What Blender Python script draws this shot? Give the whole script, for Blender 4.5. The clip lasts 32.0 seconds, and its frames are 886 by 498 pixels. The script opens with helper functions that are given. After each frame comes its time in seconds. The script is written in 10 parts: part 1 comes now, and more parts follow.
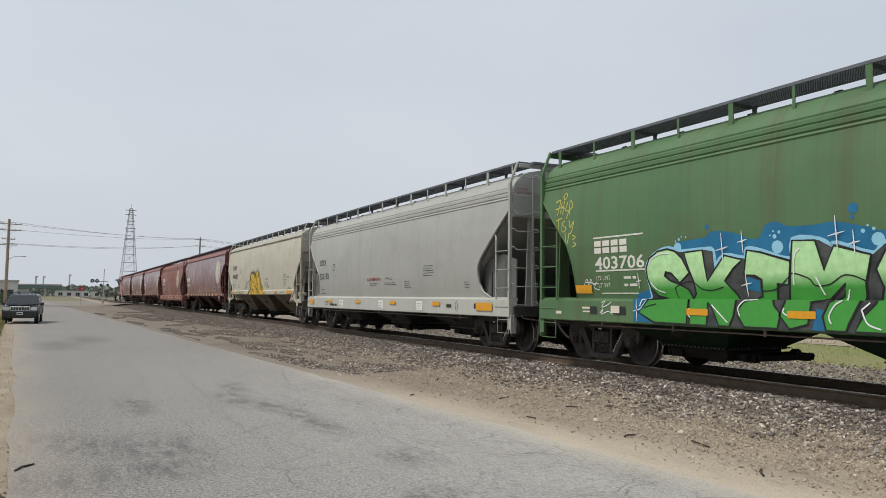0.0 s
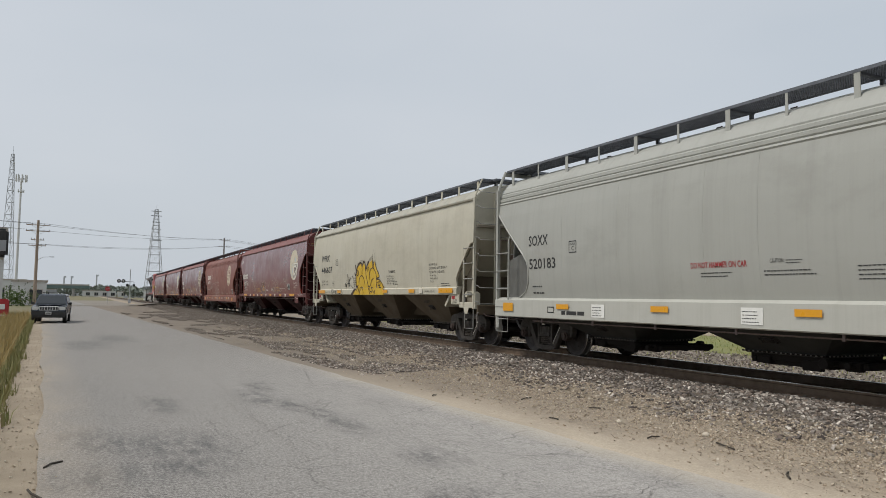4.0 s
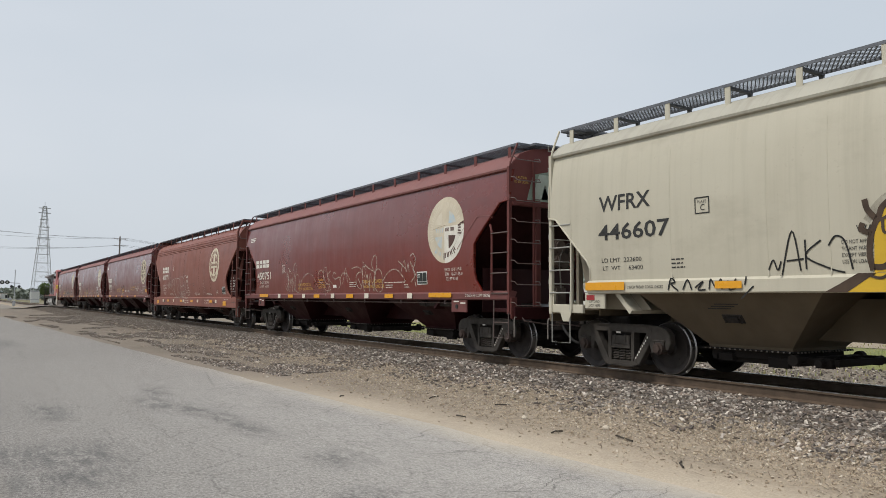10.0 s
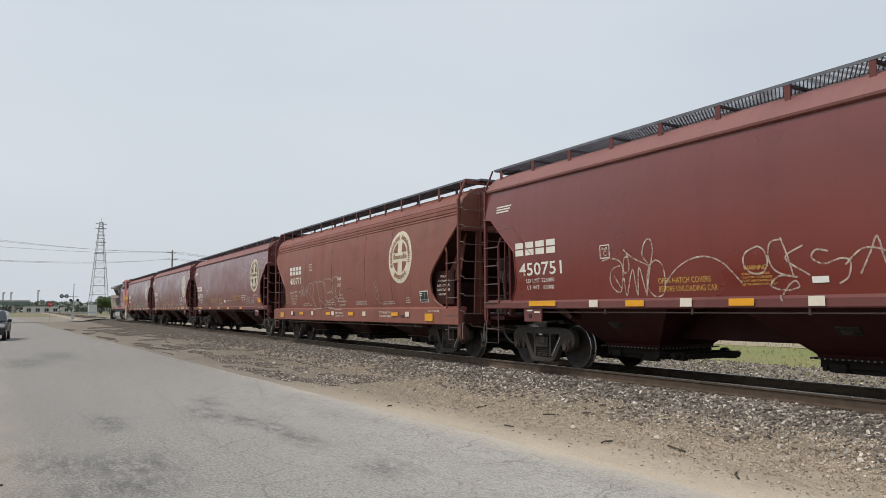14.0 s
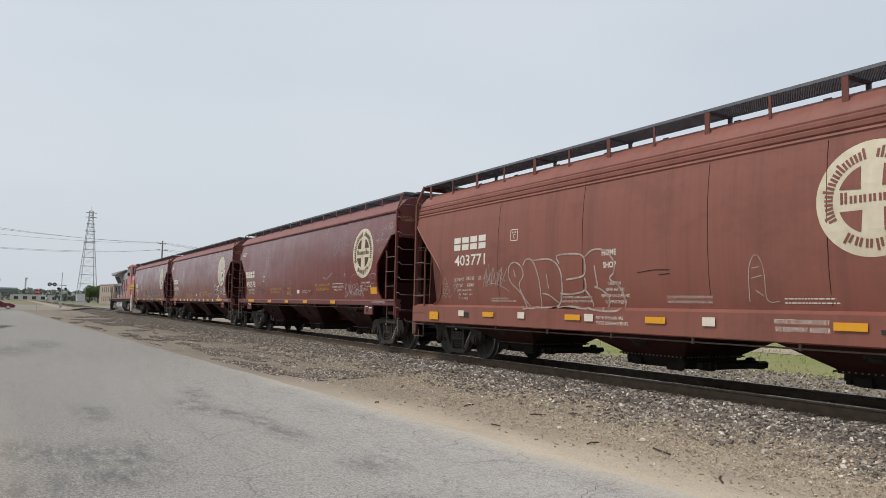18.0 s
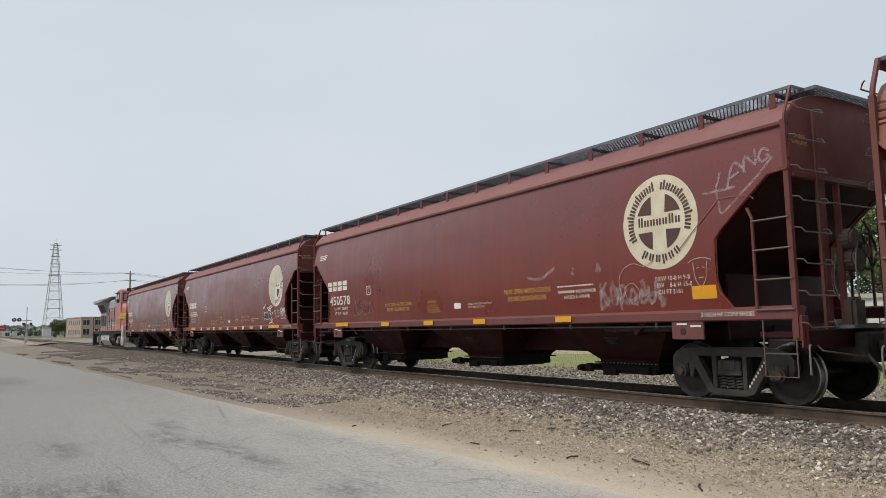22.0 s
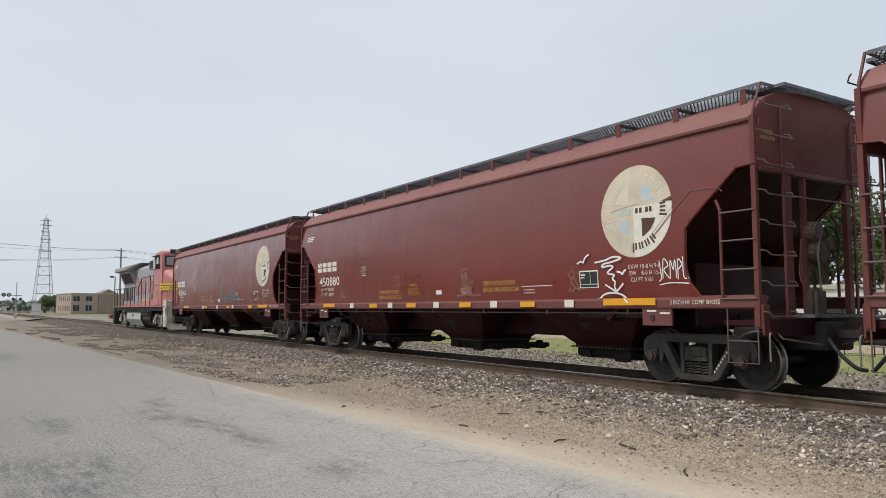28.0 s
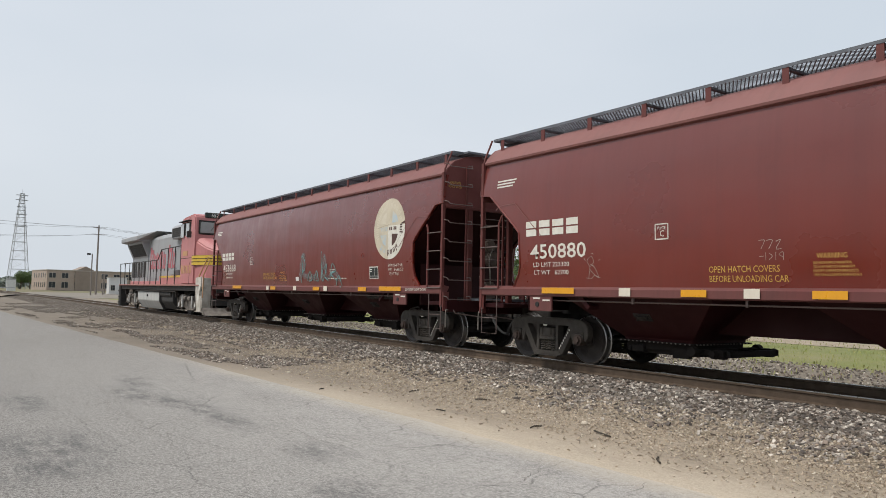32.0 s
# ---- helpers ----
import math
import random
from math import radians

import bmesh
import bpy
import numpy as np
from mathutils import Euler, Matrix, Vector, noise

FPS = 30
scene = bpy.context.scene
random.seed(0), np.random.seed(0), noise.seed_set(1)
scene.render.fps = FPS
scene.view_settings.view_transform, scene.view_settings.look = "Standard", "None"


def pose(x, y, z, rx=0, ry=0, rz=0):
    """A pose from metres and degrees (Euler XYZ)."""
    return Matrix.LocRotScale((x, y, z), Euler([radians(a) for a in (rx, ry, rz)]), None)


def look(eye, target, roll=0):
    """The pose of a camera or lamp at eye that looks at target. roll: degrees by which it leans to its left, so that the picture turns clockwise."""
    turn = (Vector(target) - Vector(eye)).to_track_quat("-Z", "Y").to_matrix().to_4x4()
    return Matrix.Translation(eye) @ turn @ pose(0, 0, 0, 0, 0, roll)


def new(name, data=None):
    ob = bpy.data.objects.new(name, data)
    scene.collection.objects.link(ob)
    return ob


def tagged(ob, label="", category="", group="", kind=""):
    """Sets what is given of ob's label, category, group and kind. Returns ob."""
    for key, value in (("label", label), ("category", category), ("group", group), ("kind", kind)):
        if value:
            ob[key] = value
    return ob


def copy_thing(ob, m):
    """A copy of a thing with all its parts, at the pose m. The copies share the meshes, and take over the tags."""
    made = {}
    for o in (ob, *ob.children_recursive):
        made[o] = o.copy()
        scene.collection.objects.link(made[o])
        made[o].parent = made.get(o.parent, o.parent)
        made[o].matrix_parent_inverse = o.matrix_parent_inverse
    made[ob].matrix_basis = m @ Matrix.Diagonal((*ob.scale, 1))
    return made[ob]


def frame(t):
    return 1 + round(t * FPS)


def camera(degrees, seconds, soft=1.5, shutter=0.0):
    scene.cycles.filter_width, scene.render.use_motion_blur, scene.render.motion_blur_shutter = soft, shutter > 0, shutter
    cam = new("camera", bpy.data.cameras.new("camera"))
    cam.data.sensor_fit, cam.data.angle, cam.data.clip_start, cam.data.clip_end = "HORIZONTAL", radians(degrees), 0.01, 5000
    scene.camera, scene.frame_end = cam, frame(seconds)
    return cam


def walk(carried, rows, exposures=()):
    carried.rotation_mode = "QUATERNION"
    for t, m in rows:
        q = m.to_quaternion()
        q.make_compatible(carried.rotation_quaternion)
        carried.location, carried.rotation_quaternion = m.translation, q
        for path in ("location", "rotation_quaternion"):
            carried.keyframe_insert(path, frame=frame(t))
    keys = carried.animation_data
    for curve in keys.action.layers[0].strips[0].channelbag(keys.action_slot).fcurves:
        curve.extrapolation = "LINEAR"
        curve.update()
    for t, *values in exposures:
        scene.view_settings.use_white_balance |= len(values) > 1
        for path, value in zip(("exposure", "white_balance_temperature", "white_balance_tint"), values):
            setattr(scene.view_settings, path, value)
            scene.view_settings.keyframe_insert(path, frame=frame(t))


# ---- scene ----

# ---------------------------------------------------------------- camera
cam = camera(62.3, 32.0, soft=0.6)
EYE = (0.0, 0.0, 1.75)
# seconds, tilt, lean, turn
VIEW = [
    (0.0, 93.93, -0.76, -27.52), (0.5, 94.04, -0.66, -27.25), (1.0, 94.26, -0.70, -26.89), (1.5, 94.47, -0.84, -26.55),
    (2.0, 94.60, -0.90, -26.46), (2.5, 94.63, -1.02, -26.46), (3.0, 94.54, -1.00, -26.47), (3.5, 94.29, -0.97, -26.21),
    (4.0, 93.93, -0.83, -25.81), (4.5, 93.50, -0.68, -25.40), (6.5, 92.93, 0.11, -28.15), (7.0, 93.37, 0.19, -29.13),
    (7.5, 94.02, 0.25, -30.33), (8.0, 94.26, 0.39, -31.40), (8.5, 94.14, 0.39, -32.16), (9.0, 93.90, 0.03, -32.80),
    (9.5, 93.82, -0.23, -33.09), (10.0, 93.97, -0.40, -32.97), (10.5, 94.52, -0.38, -32.40), (11.0, 94.95, -0.08, -31.26),
    (11.5, 95.19, -0.01, -30.33), (12.0, 95.18, -0.04, -29.76), (12.5, 95.01, 0.03, -29.63), (13.0, 94.90, 0.15, -29.59),
    (13.5, 94.76, 0.20, -29.52), (14.0, 94.69, 0.17, -29.39), (14.5, 94.65, 0.24, -29.24), (16.5, 94.67, -0.40, -31.59),
    (17.0, 94.73, -0.73, -31.54), (17.5, 94.67, -1.00, -30.89), (18.0, 94.53, -1.24, -30.18), (18.5, 94.29, -1.39, -29.91),
    (19.0, 93.97, -1.40, -30.03), (19.5, 93.80, -1.09, -30.61), (20.0, 93.87, -0.71, -31.21), (20.5, 94.20, -0.26, -31.80),
    (21.0, 94.75, 0.21, -32.09), (21.5, 95.45, 0.62, -32.21), (22.0, 96.03, 1.07, -32.16), (22.5, 96.49, 1.39, -31.96),
    (23.0, 96.76, 1.68, -31.57), (23.5, 96.82, 1.63, -31.29), (24.0, 96.75, 1.28, -31.32), (24.5, 96.50, 0.88, -31.56),
    (25.0, 96.08, 0.72, -31.86), (25.5, 95.64, 0.54, -32.12), (27.5, 94.71, 0.08, -32.51), (28.0, 94.68, 0.05, -32.85),
    (28.5, 94.75, 0.02, -33.18), (29.0, 94.69, -0.13, -33.28), (29.5, 94.56, -0.35, -33.01), (30.0, 94.23, -0.61, -32.50),
    (30.5, 93.86, -1.01, -32.38), (31.0, 93.68, -1.28, -32.81), (31.5, 93.58, -1.34, -33.58), (32.0, 93.54, -1.22, -34.40)]

TRAVEL = [
    (0.0, -0.00), (0.5, -1.80), (1.0, -3.58), (1.5, -5.35), (2.0, -7.09), (2.5, -8.88), (3.0, -10.68), (3.5, -12.50),
    (4.0, -14.34), (4.5, -16.16), (6.5, -23.82), (7.0, -25.73), (7.5, -27.66), (8.0, -29.57), (8.5, -31.45), (9.0, -33.33),
    (9.5, -35.22), (10.0, -37.10), (10.5, -38.98), (11.0, -40.82), (11.5, -42.68), (12.0, -44.50), (12.5, -46.29), (13.0, -48.10),
    (13.5, -49.91), (14.0, -51.66), (14.5, -53.43), (16.5, -60.58), (17.0, -62.31), (17.5, -64.02), (18.0, -65.74), (18.5, -67.44),
    (19.0, -69.13), (19.5, -70.81), (20.0, -72.49), (20.5, -74.14), (21.0, -75.75), (21.5, -77.30), (22.0, -78.90), (22.5, -80.48),
    (23.0, -82.05), (23.5, -83.61), (24.0, -85.17), (24.5, -86.71), (25.0, -88.24), (25.5, -89.76), (27.5, -95.77), (28.0, -97.24),
    (28.5, -98.69), (29.0, -100.12), (29.5, -101.53), (30.0, -102.92), (30.5, -104.30), (31.0, -105.66), (31.5, -107.02), (32.0, -108.41)]
walk(cam, [(t, pose(*EYE, a, b, c)) for t, a, b, c in VIEW],
     [(0.0, 0.03), (2.0, -0.03), (4.5, -0.08), (7.0, 0.0), (13.0, 0.1), (17.0, 0.09), (25.0, 0.12), (28.0, 0.17), (32.0, 0.19)])

# ---------------------------------------------------------------- light
SUN_ELEVATION, SUN_AZIMUTH = 58.0, 276.0      # degrees; azimuth clockwise from +y
world = bpy.data.worlds.new("sky")
scene.world = world
world.use_nodes = True
wn, wl = world.node_tree.nodes, world.node_tree.links
wn.clear()
w_out = wn.new("ShaderNodeOutputWorld")
w_bg = wn.new("ShaderNodeBackground")
w_sky = wn.new("ShaderNodeTexSky")
w_sky.sky_type, w_sky.sun_disc = "NISHITA", False
w_sky.sun_elevation, w_sky.sun_rotation = radians(SUN_ELEVATION), radians(SUN_AZIMUTH)
w_sky.air_density, w_sky.dust_density, w_sky.ozone_density = 1.2, 5.0, 1.0
w_dim = wn.new("ShaderNodeMix")
w_dim.data_type, w_dim.blend_type = "RGBA", "MULTIPLY"
w_dim.inputs[0].default_value = 1.0
w_dim.inputs[7].default_value = (0.1, 0.1, 0.1, 1)
wl.new(w_sky.outputs[0], w_dim.inputs[6])
# thin high cloud over the whole sky
w_co = wn.new("ShaderNodeTexCoord")
w_map = wn.new("ShaderNodeMapping")
w_map.inputs["Scale"].default_value = (1.0, 1.0, 2.6)
w_noise = wn.new("ShaderNodeTexNoise")
w_noise.inputs["Scale"].default_value, w_noise.inputs["Detail"].default_value = 1.7, 4
w_noise.inputs["Roughness"].default_value = 0.45
w_ramp = wn.new("ShaderNodeValToRGB")
w_ramp.color_ramp.elements[0].position, w_ramp.color_ramp.elements[1].position = 0.3, 0.72
w_ramp.color_ramp.elements[0].color = (0.600, 0.660, 0.725, 1)
w_ramp.color_ramp.elements[1].color = (0.685, 0.728, 0.782, 1)
wl.new(w_co.outputs["Generated"], w_map.inputs[0])
wl.new(w_map.outputs[0], w_noise.inputs[0])
wl.new(w_noise.outputs[0], w_ramp.inputs[0])
w_mix = wn.new("ShaderNodeMix")
w_mix.data_type = "RGBA"
w_mix.inputs[0].default_value = 0.86
wl.new(w_dim.outputs[2], w_mix.inputs[6])
wl.new(w_ramp.outputs[0], w_mix.inputs[7])
wl.new(w_mix.outputs[2], w_bg.inputs[0])
w_bg.inputs[1].default_value = 1.0
wl.new(w_bg.outputs[0], w_out.inputs[0])

sun_data = bpy.data.lights.new("sun", "SUN")
sun_data.energy, sun_data.angle, sun_data.color = 2.4, radians(14), (1.0, 0.955, 0.89)
sun = new("sun", sun_data)
sa, se = radians(SUN_AZIMUTH), radians(SUN_ELEVATION)
sun.matrix_world = look((math.sin(sa) * math.cos(se) * 50, math.cos(sa) * math.cos(se) * 50, math.sin(se) * 50), (0, 0, 0))

# ---------------------------------------------------------------- materials
def nodes_of(name):
    m = bpy.data.materials.new(name)
    m.use_nodes = True
    n, l = m.node_tree.nodes, m.node_tree.links
    return m, n, l, n["Principled BSDF"]


def mix_node(n, l, fac, a, b, kind="MIX"):
    """A colour mix; fac, a and b are sockets or values."""
    k = n.new("ShaderNodeMix")
    k.data_type, k.blend_type = "RGBA", kind
    for sock, v in ((k.inputs[0], fac), (k.inputs[6], a), (k.inputs[7], b)):
        if hasattr(v, "is_output"):
            l.new(v, sock)
        elif isinstance(v, (int, float)):
            sock.default_value = v
        else:
            sock.default_value = (*v, 1)
    return k.outputs[2]


def noise_node(n, l, scale, detail=4, stretch=(1, 1, 1), rough=0.55, lo=0.35, hi=0.65):
    """Noise on the object's own coordinates, spread to 0..1."""
    co = n.new("ShaderNodeTexCoord")
    mp = n.new("ShaderNodeMapping")
    mp.inputs["Scale"].default_value = stretch
    t = n.new("ShaderNodeTexNoise")
    t.inputs["Scale"].default_value, t.inputs["Detail"].default_value = scale, detail
    t.inputs["Roughness"].default_value = rough
    r = n.new("ShaderNodeMapRange")
    r.inputs[1].default_value, r.inputs[2].default_value = lo, hi
    l.new(co.outputs["Object"], mp.inputs[0])
    l.new(mp.outputs[0], t.inputs[0])
    l.new(t.outputs[0], r.inputs[0])
    return r.outputs[0]


def times_node(n, l, a, k):
    m = n.new("ShaderNodeMath")
    m.operation = "MULTIPLY"
    l.new(a, m.inputs[0])
    m.inputs[1].default_value = k
    return m.outputs[0]


def bump_node(n, l, height, strength, distance, bsdf):
    b = n.new("ShaderNodeBump")
    b.inputs["Strength"].default_value, b.inputs["Distance"].default_value = strength, distance
    l.new(height, b.inputs["Height"])
    l.new(b.outputs[0], bsdf.inputs["Normal"])


def surface(name, base, second, rough=0.7, metal=0.0, scale=3.0, amount=0.6, grain=60.0, grain_amount=0.12,
            bump=0.15, stretch=(1, 1, 1), vary=0.0, spec=0.4):
    """A worn surface: two colours in large patches, fine grain, relief; vary: shade from object to object."""
    m, n, l, b = nodes_of(name)
    big = noise_node(n, l, scale, 6, stretch)
    fine = noise_node(n, l, grain, 3, (1, 1, 1), 0.6, 0.25, 0.75)
    c = mix_node(n, l, times_node(n, l, big, amount), base, second)
    dark = tuple(v * 0.55 for v in base)
    c = mix_node(n, l, times_node(n, l, fine, grain_amount), c, dark)
    if vary:
        info = n.new("ShaderNodeObjectInfo")
        c = mix_node(n, l, times_node(n, l, info.outputs["Random"], vary), c, tuple(v * 0.4 for v in base))
    l.new(c, b.inputs["Base Color"])
    b.inputs["Metallic"].default_value = metal
    b.inputs["Specular IOR Level"].default_value = spec
    r = n.new("ShaderNodeMapRange")
    r.inputs[3].default_value, r.inputs[4].default_value = max(0.05, rough - 0.1), min(1, rough + 0.12)
    l.new(big, r.inputs[0])
    l.new(r.outputs[0], b.inputs["Roughness"])
    if bump:
        bump_node(n, l, fine, bump, 0.01, b)
    return m


def car_paint(name, base, fade, grime, streak=0.35, rough=0.42, fade_amount=0.5, rust=(0.12, 0.05, 0.025), rust_amount=0.25, top_sheen=None, coat=0.0):
    """Railcar paint: chalky fading in clouds, thin run-off streaks down the sides, specks of rust and road dirt."""
    m, n, l, b = nodes_of(name)
    cloud = noise_node(n, l, 0.45, 5, (1, 1, 1.4), 0.6, 0.34, 0.68)
    run = noise_node(n, l, 1.0, 5, (0.5, 3.4, 0.13), 0.65, 0.5, 0.8)
    thin = noise_node(n, l, 1.0, 4, (1, 13.0, 0.35), 0.6, 0.52, 0.85)
    speck = noise_node(n, l, 14.0, 5, (1, 1, 1), 0.7, 0.62, 0.75)
    fine = noise_node(n, l, 90.0, 2, (1, 1, 1), 0.5, 0.2, 0.8)
    c = mix_node(n, l, times_node(n, l, cloud, fade_amount), base, fade)
    if top_sheen:
        # sky sheen painted into the colour of the upper half, with a cloudy lower edge
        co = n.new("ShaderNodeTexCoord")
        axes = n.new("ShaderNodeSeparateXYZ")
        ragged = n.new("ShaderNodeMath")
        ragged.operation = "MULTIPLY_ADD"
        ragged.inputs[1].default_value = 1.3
        sheen_mask = n.new("ShaderNodeMapRange")
        sheen_mask.inputs[1].default_value, sheen_mask.inputs[2].default_value = 3.0, 4.5
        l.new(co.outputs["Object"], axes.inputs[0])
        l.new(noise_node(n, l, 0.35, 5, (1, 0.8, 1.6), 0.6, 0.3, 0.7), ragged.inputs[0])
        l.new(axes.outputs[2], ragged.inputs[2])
        l.new(ragged.outputs[0], sheen_mask.inputs[0])
        c = mix_node(n, l, times_node(n, l, sheen_mask.outputs[0], 0.75), c, top_sheen)
    c = mix_node(n, l, times_node(n, l, run, streak), c, grime)
    smudge = noise_node(n, l, 0.8, 7, (1, 0.7, 1.2), 0.68, 0.52, 0.78)
    c = mix_node(n, l, times_node(n, l, smudge, min(0.55, streak * 1.4)), c, grime)
    c = mix_node(n, l, times_node(n, l, thin, streak * 0.6), c, grime)
    c = mix_node(n, l, times_node(n, l, speck, rust_amount), c, rust)
    c = mix_node(n, l, times_node(n, l, fine, 0.10), c, tuple(v * 0.6 for v in base))
    l.new(c, b.inputs["Base Color"])
    r = n.new("ShaderNodeMapRange")
    r.inputs[3].default_value, r.inputs[4].default_value = rough, rough + 0.25
    l.new(cloud, r.inputs[0])
    l.new(r.outputs[0], b.inputs["Roughness"])
    b.inputs["Coat Weight"].default_value, b.inputs["Coat Roughness"].default_value = coat, 0.22
    # slight buckles of the sheets, taller than wide
    wave = noise_node(n, l, 1.0, 3, (1, 1.7, 0.45), 0.45, 0.2, 0.8)
    bump_node(n, l, wave, 0.4, 0.035, b)
    return m


def plain(name, base, rough=0.6, metal=0.0, grain=0.1, spec=0.5):
    return surface(name, base, tuple(v * 0.75 for v in base), rough, metal, 4.0, 0.4, 40.0, grain, 0.05, spec=spec)


M = {}
M["red"] = car_paint("oxide_red_paint", (0.150, 0.0175, 0.010), (0.183, 0.032, 0.021), (0.08, 0.017, 0.014), 0.3, 0.22, top_sheen=(0.142, 0.037, 0.032), coat=0.5)
M["red_roof"] = car_paint("dusty_red_roof_paint", (0.20, 0.075, 0.067), (0.25, 0.12, 0.108), (0.10, 0.05, 0.045), 0.3, 0.5)
M["red_sill"] = car_paint("dusty_maroon_sill_paint", (0.125, 0.034, 0.031), (0.165, 0.07, 0.062), (0.06, 0.02, 0.018), 0.5, 0.5)
M["red_wall"] = surface("dull_maroon_end_sheet", (0.175, 0.058, 0.053), (0.12, 0.042, 0.039), 0.7, scale=1.5, bump=0.08, spec=0.2)
# the underside colours are darker copies: shade below the body painted in
M["red_under"] = surface("shaded_red_underside", (0.034, 0.0055, 0.0065), (0.021, 0.005, 0.0055), 0.6, scale=1.2, bump=0.1, spec=0.2)
M["brown"] = car_paint("faded_brown_red_paint", (0.215, 0.073, 0.052), (0.25, 0.10, 0.074), (0.085, 0.03, 0.022), 0.45, 0.42)
M["brown_under"] = surface("shaded_brown_underside", (0.046, 0.014, 0.011), (0.026, 0.010, 0.009), 0.75, scale=1.2, bump=0.1, spec=0.2)
M["grey"] = car_paint("light_grey_paint", (0.385, 0.388, 0.355), (0.335, 0.338, 0.312), (0.22, 0.215, 0.19), 0.3, 0.4, rust_amount=0.1)
M["grey_sill"] = car_paint("lighter_grey_sill_paint", (0.47, 0.47, 0.425), (0.41, 0.41, 0.37), (0.25, 0.24, 0.2), 0.3, 0.4, rust_amount=0.1)
M["grey_under"] = surface("shaded_grey_underside", (0.055, 0.055, 0.05), (0.026, 0.026, 0.024), 0.75, scale=1.2, bump=0.1, spec=0.2)
M["cream"] = car_paint("weathered_cream_grey_paint", (0.50, 0.472, 0.38), (0.44, 0.41, 0.325), (0.22, 0.19, 0.14), 0.25, 0.42, rust_amount=0.2)
M["cream_roof"] = car_paint("sooty_cream_roof_paint", (0.40, 0.385, 0.32), (0.33, 0.31, 0.26), (0.17, 0.155, 0.12), 0.5, 0.5, rust_amount=0.2)
M["cream_under"] = surface("shaded_dusty_cream_underside", (0.125, 0.096, 0.062), (0.078, 0.060, 0.039), 0.8, scale=1.2, bump=0.1)
M["cream_end"] = surface("dusty_tan_end_paint", (0.30, 0.265, 0.205), (0.20, 0.172, 0.13), 0.75, scale=1.8, bump=0.1)
M["green"] = car_paint("faded_green_paint", (0.064, 0.152, 0.060), (0.115, 0.195, 0.088), (0.09, 0.078, 0.036), 0.75, 0.4, 0.6, (0.16, 0.075, 0.035), 0.45)
M["green_under"] = surface("shaded_green_underside", (0.010, 0.028, 0.014), (0.009, 0.014, 0.010), 0.75, scale=1.2, bump=0.1, spec=0.2)
M["red_end"] = surface("grimy_maroon_end_paint", (0.135, 0.036, 0.031), (0.09, 0.028, 0.025), 0.6, scale=2.0, bump=0.08)
M["brown_end"] = surface("darker_brown_end_paint", (0.15, 0.048, 0.036), (0.10, 0.035, 0.027), 0.65, scale=2.0, bump=0.08)
M["grey_web"] = surface("dusty_grey_web_paint", (0.30, 0.30, 0.28), (0.22, 0.22, 0.20), 0.7, scale=1.5, bump=0.08)
# grey darkened for the shade inside the end opening
M["grey_shade"] = surface("shaded_grey_end_panel", (0.15, 0.15, 0.14), (0.10, 0.10, 0.092), 0.7, scale=1.5, bump=0.08)
M["frame_iron"] = surface("dusty_cast_side_frame", (0.062, 0.054, 0.046), (0.036, 0.031, 0.027), 0.7, 0.1, 5.0, 0.7, 50, 0.3, 0.3)
M["spring_steel"] = surface("dusty_spring_steel", (0.11, 0.095, 0.08), (0.06, 0.05, 0.044), 0.6, 0.3, 6.0, 0.6)
M["journal_brown"] = surface("rusty_brown_casting", (0.062, 0.042, 0.034), (0.04, 0.03, 0.026), 0.75, 0.1, 6.0, 0.7)
M["truck_iron"] = surface("cast_steel_grimy", (0.040, 0.034, 0.030), (0.022, 0.019, 0.018), 0.75, 0.2, 5.0, 0.7, 50, 0.3, 0.3)
M["wheel_steel"] = surface("wheel_rust_brown", (0.038, 0.031, 0.028), (0.024, 0.021, 0.020), 0.55, 0.3, 7.0, 0.7, 60, 0.25, 0.15)
M["tread"] = plain("polished_wheel_tread", (0.27, 0.26, 0.25), 0.32, 0.85)
M["grating"] = surface("galvanised_grating", (0.15, 0.16, 0.18), (0.09, 0.097, 0.112), 0.6, 0.25, 6.0, 0.6)
M["white_paint"] = surface("stencil_white", (0.72, 0.70, 0.63), (0.55, 0.52, 0.45), 0.6, 0, 8.0, 0.5, 70, 0.15, 0.0)
M["cream_paint"] = surface("emblem_cream", (0.66, 0.60, 0.46), (0.52, 0.44, 0.32), 0.6, 0, 4.0, 0.7, 60, 0.15, 0.0)
M["patch_grime"] = plain("brown_grime_line", (0.22, 0.16, 0.12), 0.8)
M["cream_worn"] = surface("worn_emblem_cream", (0.60, 0.54, 0.42), (0.46, 0.40, 0.30), 0.6, 0, 3.0, 0.7, 60, 0.15, 0.0)
M["ghost_pale"] = surface("pale_ghost_of_print", (0.63, 0.58, 0.475), (0.58, 0.52, 0.405), 0.6, 0, 5.0, 0.8, 60, 0.1, 0.0)
M["patch_blue"] = surface("peeled_blue_patch", (0.36, 0.50, 0.60), (0.58, 0.53, 0.42), 0.6, 0, 7.0, 0.9, 60, 0.1, 0.0)
M["black_paint"] = surface("stencil_black", (0.025, 0.025, 0.025), (0.05, 0.05, 0.048), 0.6, 0, 8.0, 0.5, 70, 0.1, 0.0)
M["red_letter"] = surface("stencil_red", (0.34, 0.03, 0.035), (0.25, 0.03, 0.03), 0.6, 0, 8.0, 0.5, 70, 0.1, 0.0)
M["yellow_letter"] = surface("stencil_yellow", (0.60, 0.375, 0.085), (0.46, 0.27, 0.06), 0.6, 0, 8.0, 0.5, 70, 0.1, 0.0)
